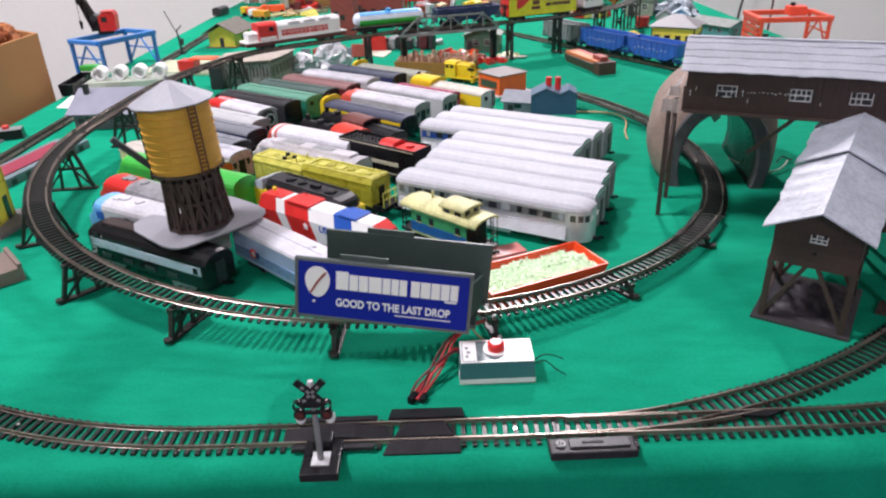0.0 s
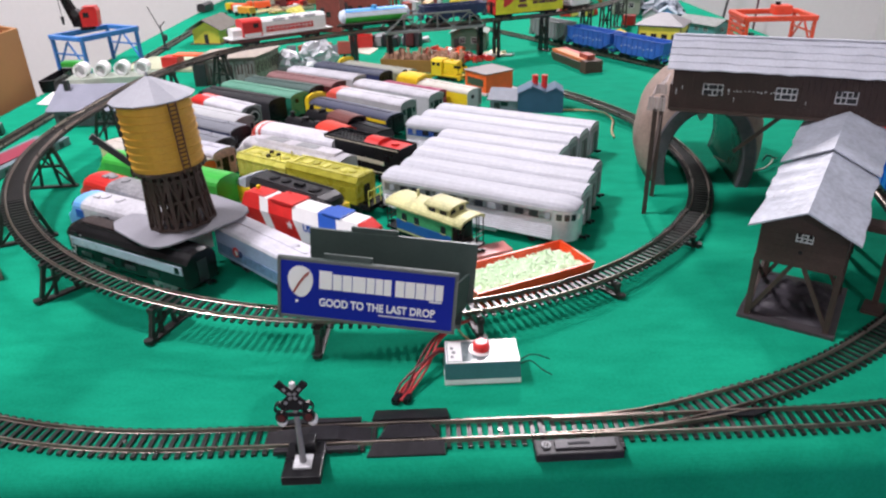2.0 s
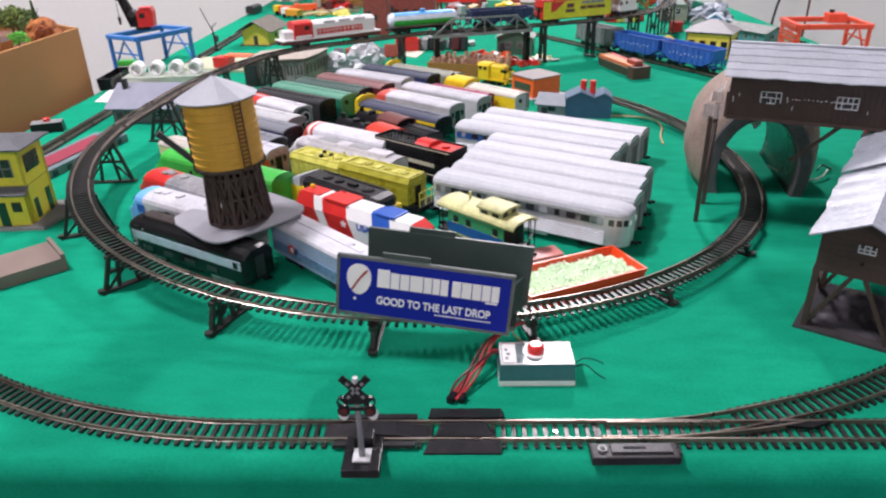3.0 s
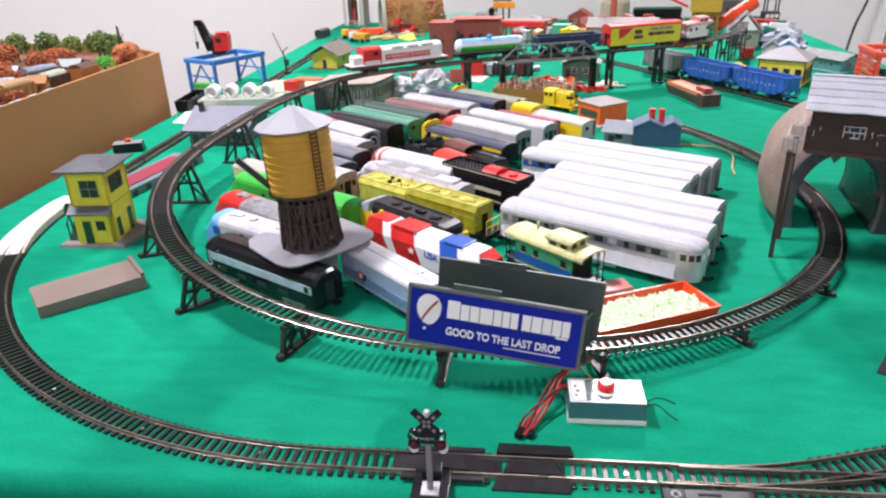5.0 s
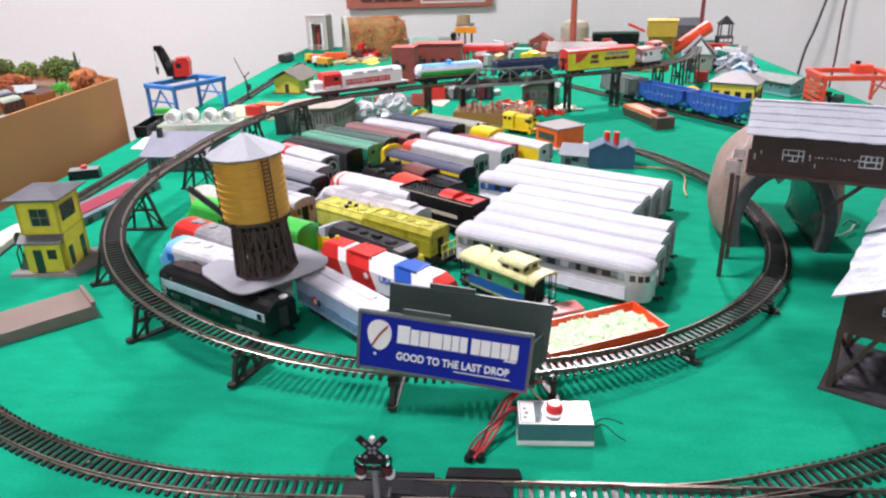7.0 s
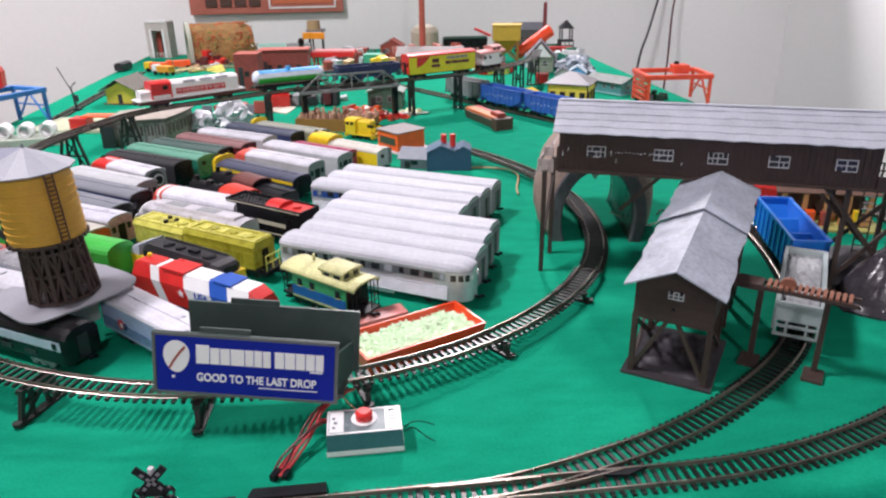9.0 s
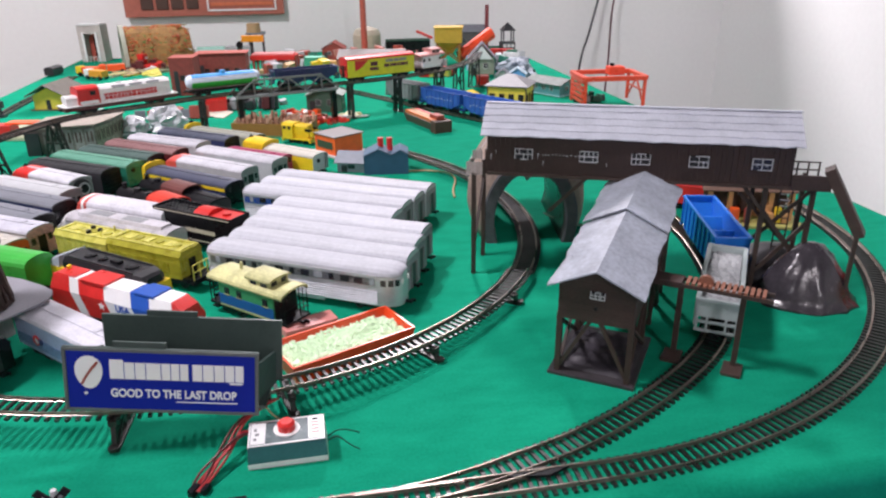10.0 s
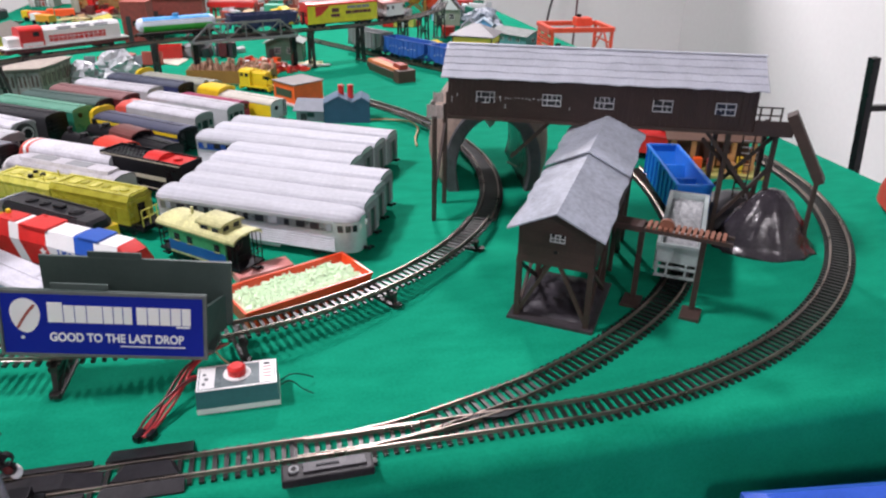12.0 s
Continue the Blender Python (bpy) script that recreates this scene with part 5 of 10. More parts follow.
        for y in (-0.0068, 0.0068):
            part("diaphragm", box(B(), 0.0024, 0.0018, 0.0245, e * (L / 2 + 0.0012), y, z0 + 0.001), GREY, end)
    bm = B()
    box(bm, L - 0.03, 0.016, 0.005, 0, 0, 0.0045)
    part("underframe", bm, BLACK, t)
    for s in (-1, 1):
        bm = B()
        box(bm, 0.05, 0.0016, 0.0036, 0.0, s * (w / 2 - 0.002), z0 - 0.0034)
        part("skirt", bm, side, t)
    running_gear(t, L, (-L / 2 + 0.034, L / 2 - 0.034))
    return t


def streamliner(m, L, spans, roof, label, h=0.044, w=0.034, nose=None, stripe=None, group=YARD, fans=True, name="diesel_locomotive"):
    """A cab-unit diesel: a rounded nose at -x, coloured lengths behind it."""
    t = thing(name, m, label, "locomotive", group)
    z0, zs = 0.0085, h - 0.008
    prof = car_prof(w, z0, zs, h)
    nl = 0.024
    xn = -L / 2 + nl
    bm = B()
    secs = []
    for f in (0.0, 0.12, 0.3, 0.5, 0.7, 0.85, 1.0):
        s = math.sqrt(max(0.02, 1 - (1 - f) ** 2))
        hh = 0.62 + 0.38 * min(1, max(0, (f - 0.45) / 0.4))
        secs.append([(xn - nl * (1 - f), y * (0.55 + 0.45 * s), z0 + (z - z0) * (0.55 + 0.45 * s) * hh) for y, z in prof])
    loft(bm, secs)
    part("nose", bm, nose or spans[0][2], t, smooth=False)
    bm = B()
    for s in (-1, 1):
        loft(bm, [[(xn - 0.0142 + 0.0008, s * 0.0012, zs - 0.003), (xn - 0.0142, s * 0.0125, zs - 0.003), (xn - 0.0075, s * 0.0125, h - 0.005), (xn - 0.0075, s * 0.0012, h - 0.0035)], [(xn - 0.0132 + 0.0008, s * 0.0012, zs - 0.003), (xn - 0.0132, s * 0.0125, zs - 0.003), (xn - 0.0065, s * 0.0125, h - 0.005), (xn - 0.0065, s * 0.0012, h - 0.0035)]])
    part("windscreen", bm, GLASS, t)
    bm = B()
    rod(bm, (-L / 2 - 0.0004, 0, 0.0235), (-L / 2 + 0.004, 0, 0.0235), 0.0024, n=12)
    part("headlight", bm, CHROME, t)
    for a, b, mm in spans:
        xa, xb = max(xn, -L / 2 + a * L), -L / 2 + b * L
        if xb > xa:
            bm = B()
            prism(bm, prof, xa, xb)
            part("body", bm, mm, t)
    if roof:
        bm = B()
        prism(bm, roof_prof(w, zs + 0.002, h + 0.0002), xn, L / 2)
        part("roof", bm, roof, t)
    if fans:
        for x in (0.3, 0.42, 0.66):
            bm = B()
            rod(bm, (-L / 2 + x * L, 0, h - 0.0005), (-L / 2 + x * L, 0, h + 0.0013), 0.0052, 0.0046, 16)
            part("roof_fan", bm, roof or spans[-1][2], t)
        for x in (0.25, 0.8):
            part("roof_hatch", box(B(), 0.008, 0.012, 0.0016, -L / 2 + x * L, 0, h - 0.0003, 0.0004), roof or spans[-1][2], t)
    for s in (-1, 1):
        for k, x in enumerate((0.36, 0.55, 0.72)):
            part("porthole" if k != 1 else "grille", box(B(), 0.007 if k == 1 else 0.004, 0.0007, 0.0042, -L / 2 + x * L, s * (w / 2 + 0.0002), 0.0255), GLASS, t)
    if stripe:
        for s in (-1, 1):
            part("stripe", box(B(), L - nl - 0.006, 0.0006, stripe[1], nl / 2, s * (w / 2 + 0.0003), stripe[2]), stripe[0], t)
    bm = B()
    box(bm, 0.04, 0.026, 0.005, 0, 0, 0.0035, 0.0008)
    part("fuel_tank", bm, BLACK, t)
    running_gear(t, L, (-L / 2 + 0.032, L / 2 - 0.032))
    return t


def hood_diesel(m, L, hood, cab, roof, label, h=0.043, w=0.033, group=YARD, trimmings=None):
    """A road switcher: narrow hood, cab towards -x, walkways with handrails."""
    t = thing("diesel_locomotive", m, label, "locomotive", group)
    trimmings = trimmings or BLACK
    bm = B()
    box(bm, L, w, 0.003, 0, 0, 0.0095, 0.0005)
    part("walkway", bm, trimmings, t)
    hw = w * 0.62
    prof = [(-hw / 2, 0.0125), (hw / 2, 0.0125), (hw / 2, h - 0.006), (hw / 2 - 0.003, h - 0.003), (-hw / 2 + 0.003, h - 0.003), (-hw / 2, h - 0.006)]
    xc = -L * 0.27
    bm = B()
    prism(bm, prof, xc, L / 2 - 0.01)
    part("hood", bm, hood, t)
    bm = B()
    prism(bm, [(y * 1.0, min(z, h - 0.012)) for y, z in prof], -L / 2 + 0.01, xc - 0.012)
    part("short_hood", bm, hood, t)
    bm = B()
    prism(bm, [(y * 0.98 + 0, z) for y, z in ((-hw / 2 - 0.0008, h - 0.005), (hw / 2 + 0.0008, h - 0.005), (hw / 2 - 0.002, h - 0.0024), (-hw / 2 + 0.002, h - 0.0024))], xc, L / 2 - 0.0095)
    part("hood_top", bm, roof, t)
    cb = B()
    prism(cb, [(-w / 2, 0.0125), (w / 2, 0.0125), (w / 2, h - 0.004), (w / 2 - 0.007, h), (-w / 2 + 0.007, h), (-w / 2, h - 0.004)], xc - 0.014, xc + 0.012)
    c = part("cab", cb, cab, t)
    for s in (-1, 1):
        for k in (-0.008, 0.004):
            part("cab_window", box(B(), 0.0075, 0.0007, 0.0065, xc + k, s * (w / 2 + 0.0001), h - 0.0125), GLASS, c)
        part("cab_window", box(B(), 0.0007, 0.006, 0.006, xc - 0.0142, s * 0.0085, h - 0.0118), GLASS, c)
    bm = B()
    prism(bm, [(-w / 2 - 0.0008, h - 0.0042), (w / 2 + 0.0008, h - 0.0042), (w / 2 - 0.0062, h + 0.0006), (-w / 2 + 0.0062, h + 0.0006)], xc - 0.016, xc + 0.013)
    part("cab_roof", bm, roof, t)
    for x in (0.05, 0.22, 0.36):
        part("roof_fan", rod(B(), (L * x, 0, h - 0.0026), (L * x, 0, h - 0.0006), 0.0056, 0.005, 16), roof, t)
    bm = B()
    box(bm, 0.008, 0.003, 0.004, L * 0.13, 0, h - 0.0028, 0.0004)
    part("exhaust_stack", bm, roof, t)
    for s in (-1, 1):
        n = 7
        for k in range(n):
            x = xc + 0.016 + (L / 2 - 0.014 - xc - 0.012) * k / (n - 1)
            part("stanchion", bar(B(), (x, s * (w / 2 - 0.001), 0.0125), (x, s * (w / 2 - 0.001), 0.0235), 0.0006), trimmings, t)
        bm = B()
        bar(bm, (xc + 0.014, s * (w / 2 - 0.001), 0.0235), (L / 2 - 0.006, s * (w / 2 - 0.001), 0.0235), 0.0007)
        part("handrail", bm, trimmings, t)
        for k in range(6):
            part("hood_door", box(B(), 0.0085, 0.0005, 0.012, L * 0.02 + k * 0.011 - 0.02, s * (hw / 2 + 0.0002), 0.0175), hood, t)
    for x, e in ((L / 2 - 0.0098, 1), (-L / 2 + 0.0098, -1)):
        part("end_grille", box(B(), 0.0008, hw * 0.62, 0.006, x, 0, h - 0.021), BLACK, t)
        part("headlamp", rod(B(), (x - e * 0.001, 0, h - 0.008 if e > 0 else h - 0.0165), (x + e * 0.0014, 0, h - 0.008 if e > 0 else h - 0.0165), 0.0018, n=10), CHROME, t)
        part("pilot_step", box(B(), 0.004, w, 0.006, x + e * 0.0075, 0, 0.0045), trimmings, t)
    for s in (-1, 1):
        part("side_grille", box(B(), 0.016, 0.0006, 0.006, L * 0.38, s * (hw / 2 + 0.0003), h - 0.0155), BLACK, t)
    bm = B()
    box(bm, 0.036, 0.024, 0.006, 0, 0, 0.0035, 0.001)
    part("fuel_tank", bm, trimmings, t)
    running_gear(t, L, (-L / 2 + 0.03, L / 2 - 0.03))
    return t


def steam_engine(m, L, label, cabmat=BLACK, h=0.045, group=YARD):
    t = thing("steam_locomotive", m, label, "locomotive", group)
    xb = L / 2 - 0.036
    part("boiler", rod(B(), (-L / 2 + 0.006, 0, 0.0265), (xb, 0, 0.0265), 0.0105, 0.0118, 20), BLACK, t)
    part("smokebox_front", rod(B(), (-L / 2 + 0.004, 0, 0.0265), (-L / 2 + 0.0062, 0, 0.0265), 0.0088, n=20), DARK, t)
    for x, r, z in ((0.1, 0.0035, 0.0435), (0.34, 0.0058, 0.0415), (0.55, 0.0052, 0.041)):
        bm = B()
        rod(bm, (-L / 2 + x * L, 0, 0.035), (-L / 2 + x * L, 0, z), r, r * 0.82, 16)
        part("smokestack" if x < 0.2 else "dome", bm, BLACK, t)
    cb = B()
    prism(cb, car_prof(0.03, 0.014, h - 0.008, h - 0.001), xb, L / 2)
    c = part("cab", cb, BLACK, t)
    bm = B()
    prism(bm, roof_prof(0.032, h - 0.0085, h), xb - 0.003, L / 2 + 0.006)
    part("cab_roof", bm, cabmat, t)
    for s in (-1, 1):
        part("cab_window", box(B(), 0.012, 0.0007, 0.008, xb + 0.014, s * 0.0151, h - 0.019), GLASS, c)
        part("running_board", box(B(), xb + L / 2 - 0.012, 0.006, 0.0012, (xb - L / 2) / 2, s * 0.0115, 0.0195), BLACK, t)
        for k in range(4):
            wm = rod(B(), (-L / 2 + 0.036 + k * 0.0195, s * 0.0085, 0.0092), (-L / 2 + 0.036 + k * 0.0195, s * 0.011, 0.0092), 0.0092, n=20)
            part("driving_wheel", wm, DARK, t)
        bm = B()
        bar(bm, (-L / 2 + 0.018, s * 0.0125, 0.0092), (-L / 2 + 0.095, s * 0.0125, 0.0092), 0.0012, 0.002)
        part("side_rod", bm, CHROME, t)
        bm = B()
        rod(bm, (-L / 2 + 0.01, s * 0.0118, 0.0115), (-L / 2 + 0.026, s * 0.0118, 0.0115), 0.0048, n=14)
        part("cylinder", bm, BLACK, t)
    bm = B()
    box(bm, L - 0.02, 0.014, 0.006, 0, 0, 0.012)
    part("frame", bm, BLACK, t)
    bm = B()
    prism(bm, [(-L / 2 - 0.006, 0.002), (-L / 2 + 0.006, 0.002), (-L / 2 + 0.006, 0.011)], -0.011, 0.011, "y")
    part("pilot", bm, BLACK, t)
    return t


def tender(m, L, label, heap, h=0.047, group=YARD):
    t = thing("tender", m, label, "tender", group)
    bm = B()
    w = 0.031
    prism(bm, [(-w / 2, 0.0105), (w / 2, 0.0105), (w / 2, h), (w / 2 - 0.0012, h), (w / 2 - 0.0015, h - 0.009), (-w / 2 + 0.0015, h - 0.009), (-w / 2 + 0.0012, h), (-w / 2, h)], -L / 2, L / 2)
    part("body", bm, BLACK, t)
    for s in (-1, 1):
        part("end_plate", box(B(), 0.0015, w, h - 0.0105, s * (L / 2 - 0.0008), 0, 0.0105), BLACK, t)
    bm = B()
    prism(bm, [(-w / 2 + 0.002, h - 0.0088)] + [((w / 2 - 0.002) * math.cos(a), h - 0.004 + 0.0075 * math.sin(a)) for a in [math.pi * (1 - k / 8) for k in range(9)]] + [(w / 2 - 0.002, h - 0.0088)], L * 0.02, L * 0.2)
    part("hatch_hood", bm, heap, t)
    bm = B()
    box(bm, L * 0.28, w - 0.003, 0.0045, L * 0.345, 0, h - 0.0062, 0.0005)
    part("deck", bm, heap, t)
    part("water_hatch", rod(B(), (L * 0.34, 0, h - 0.002), (L * 0.34, 0, h + 0.0008), 0.005, n=14), heap, t)
    bm = B()
    box(bm, L * 0.48, w - 0.004, 0.0065, -L * 0.24, 0, h - 0.0088, 0.002)
    for k in range(40):
        v = bmesh.ops.create_icosphere(bm, subdivisions=1, radius=0.0022 + 0.0012 * noise.noise((k * 1.7, 0, 3)))["verts"]
        bmesh.ops.translate(bm, vec=(-L * 0.46 + (k % 10) * L * 0.047, -0.01 + (k // 10) * 0.0066, h - 0.003), verts=v)
    part("coal_load", bm, BLACK, t)
    for s in (-1, 1):
        bm = B()
        box(bm, L - 0.004, 0.0006, 0.0009, 0, s * (w / 2 + 0.0002), h - 0.003)
        box(bm, L - 0.004, 0.0006, 0.0009, 0, s * (w / 2 + 0.0002), 0.014)
        box(bm, 0.045, 0.0006, 0.0045, 0.012, s * (w / 2 + 0.0002), 0.024)
        part("trim_line", bm, mat("ivory_lining", (0.5, 0.46, 0.36), 0.5), t)
    running_gear(t, L, (-L / 2 + 0.024, L / 2 - 0.024))
    return t


def caboose(m, L, side, roof, label, lower=None, group=YARD, h=0.041):
    t = thing("caboose", m, label, "caboose", group)
    w, z0, zs = 0.03, 0.0105, h - 0.005
    bl = L - 0.03
    bm = B()
    prism(bm, car_prof(w, z0, zs, h - 0.0005), -bl / 2, bl / 2)
    body = part("body", bm, side, t)
    if lower:
        for s in (-1, 1):
            part("stripe", box(B(), bl, 0.0008, 0.0098, 0, s * (w / 2 + 0.0002), z0 + 0.0025), lower, body)
            part("trim_line", box(B(), bl, 0.0008, 0.0022, 0, s * (w / 2 + 0.0002), z0 + 0.0002), roof, body)
    bm = B()
    prism(bm, roof_prof(w + 0.003, zs, h, over=0.0008), -L / 2 + 0.002, L / 2 - 0.002)
    part("roof", bm, roof, t)
    bm = B()
    prism(bm, car_prof(0.024, h - 0.002, h + 0.0052, h + 0.0078), 0.003, 0.029)
    cup = part("cupola", bm, roof, t)
    bm = B()
    prism(bm, roof_prof(0.027, h + 0.0053, h + 0.0083), 0.0005, 0.0315)
    part("cupola_roof", bm, roof, cup)
    for s in (-1, 1):
        for x in (0.0095, 0.0225):
            part("window", box(B(), 0.0075, 0.0007, 0.0048, x, s * 0.0121, h - 0.0002), GLASS, cup)
        part("window", box(B(), 0.0007, 0.006, 0.0042, 0.0292, s * 0.006, h + 0.0004), GLASS, cup)
        for x in (-0.024, -0.008, 0.025):
            win = part("window", box(B(), 0.0055, 0.0008, 0.0065, x, s * (w / 2 + 0.0005), zs - 0.012), GLASS, body)
            if lower:
                part("sill", box(B(), 0.0068, 0.0012, 0.0009, x, s * (w / 2 + 0.0006), zs - 0.0129), roof, win)
        part("platform", box(B(), 0.016, w, 0.002, s * (L / 2 - 0.008), 0, z0 - 0.001), BLACK, t)
        for y in (-0.0145, 0.0145):
            for e in (0.002, 0.007):
                part("railing_post", bar(B(), (s * (L / 2 - e), y, z0), (s * (L / 2 - e), y, zs), 0.0007), BLACK, t)
        for z in (0.019, 0.0235):
            part("handrail", bar(B(), (s * (L / 2 - 0.002), -0.0145, z), (s * (L / 2 - 0.002), 0.0145, z), 0.0007), BLACK, t)
        part("brake_post", bar(B(), (s * (L / 2 - 0.002), 0.005, z0), (s * (L / 2 - 0.002), 0.005, h), 0.0008), BLACK, t)
        part("end_wall", box(B(), 0.0006, w * 0.9, zs - z0, s * (bl / 2 + 0.0004), 0, z0), BLACK if lower else side, t)
        part("step", box(B(), 0.008, w, 0.0012, s * (L / 2 - 0.006), 0, z0 - 0.005), BLACK, t)
    part("smokejack", rod(B(), (-0.025, 0.006, h - 0.002), (-0.025, 0.006, h + 0.007), 0.0014, n=8), roof, t)
    bm = B()
    box(bm, L - 0.01, 0.012, 0.004, 0, 0, 0.0062)
    part("underframe", bm, BLACK, t)
    running_gear(t, L)
    return t


def hopper(m, L, material, label, h=0.043, w=0.034, group="", empty=True, load=None):
    t = thing("hopper_car", m, label, "hopper car", group)
    z0 = 0.012
    bm = B()
    o = [(-L / 2, -w / 2), (L / 2, -w / 2), (L / 2, w / 2), (-L / 2, w / 2)]
    i = [(x * (1 - 0.0032 / L * 2), y * (1 - 0.0024 / w * 2)) for x, y in o]
    low = [(x * 0.55, y * 0.85) for x, y in i]
    loft(bm, [[(x * k, y, z) for x, y in r] for r, z, k in ((o, z0, 0.62), (o, z0 + 0.011, 0.97), (o, h, 1), (i, h, 1), (i, h - 0.007, 1), (low, z0 + 0.004, 0.95))])
    part("body", bm, material, t)
    for s in (-1, 1):
        n = 9
        for k in range(n):
            part("side_rib", box(B(), 0.0016, 0.0016, h - z0 - 0.002, -L / 2 + 0.006 + (L - 0.012) * k / (n - 1), s * (w / 2 + 0.0006), z0 + 0.001), material, t)
        bm = B()
        box(bm, L + 0.001, 0.0026, 0.0022, 0, s * (w / 2), h - 0.0014)
        part("top_rail", bm, material, t)
        part("end_rail", box(B(), 0.0026, w, 0.0022, s * (L / 2), 0, h - 0.0014), material, t)
        bm = B()
        box(bm, 0.002, w * 0.9, 0.002, s * (L / 2 + 0.001), 0, z0 + 0.007)
        box(bm, 0.002, w, 0.0022, s * (L / 2 + 0.001), 0, z0 - 0.001)
        for y in (-0.46, -0.22, 0.22, 0.46):
            box(bm, 0.002, 0.0018, 0.013, s * (L / 2 + 0.001), y * w, z0 - 0.001)
        part("end_frame", bm, material, t)
    for k in (-1, 1):
        bm = B()
        loft(bm, [[(k * L * 0.17 + a * 0.014, b * w * 0.36, z0 + 0.001) for a, b in ((-1, -1), (1, -1), (1, 1), (-1, 1))], [(k * L * 0.17 + a * 0.005, b * w * 0.3, 0.0055) for a, b in ((-1, -1), (1, -1), (1, 1), (-1, 1))]])
        part("chute", bm, material, t)
    if empty:
        for k in (-0.16, 0.16):
            bm = B()
            loft(bm, [[(L * k + a, b * w * 0.44, h - 0.02) for a, b in ((-0.012, -1), (0.012, -1), (0.012, 1), (-0.012, 1))], [(L * k + a * 0.1, b * w * 0.44, h - 0.009) for a, b in ((-0.012, -1), (0.012, -1), (0.012, 1), (-0.012, 1))]])
            part("slope_sheet", bm, material, t)
    if load:
        bm = B()
        nx, ny = 34, 10
        top = [[bm.verts.new(((L - 0.008) * (i / nx - 0.5), (w - 0.006) * (j / ny - 0.5), h - 0.005 + 0.0022 * noise.noise((i * 0.35, j * 0.5, 4)) + 0.0013 * noise.noise((i * 1.3, j * 1.3, 9)))) for j in range(ny + 1)] for i in range(nx + 1)]
        for i in range(nx):
            for j in range(ny):
                bm.faces.new((top[i][j], top[i + 1][j], top[i + 1][j + 1], top[i][j + 1]))
        box(bm, L - 0.009, w - 0.007, 0.0012, 0, 0, h - 0.0098)
        part("load", bm, load, t)
    running_gear(t, L)
    return t


# the silver passenger cars
AX = radians(-30.3)
ux, uy = math.cos(AX), math.sin(AX)
nx, ny = -uy, ux
for k in range(4):
    c = (0.2055 + nx * 0.0345 * k + ux * (-0.006 * k - (0.009 if k == 0 else 0.006)), -0.149 + ny * 0.0345 * k + uy * (-0.006 * k - (0.009 if k == 0 else 0.006)))
    passenger(pose(*c, 0, 0, 0, -30.3), 0.2 if k else 0.207, ("silver streamlined observation car with fluted sides and round end" if k == 0 else "silver streamlined passenger car with fluted sides and white roof"), obs=k == 0)
passenger(pose(0.2331, -0.0053, 0, 0, 0, -30.3), 0.152, "short silver passenger car with white roof between two rows")
for k in range(3):
    c = (0.222 + nx * 0.0345 * k + ux * (0.002 * k), 0.0415 + ny * 0.0345 * k + uy * (0.002 * k))
    passenger(pose(*c, 0, 0, 0, -30.3), 0.214, "silver streamlined passenger car with white roof" + (" and blue window band" if k == 0 else ""), stripe=BLUE if k == 0 else None)

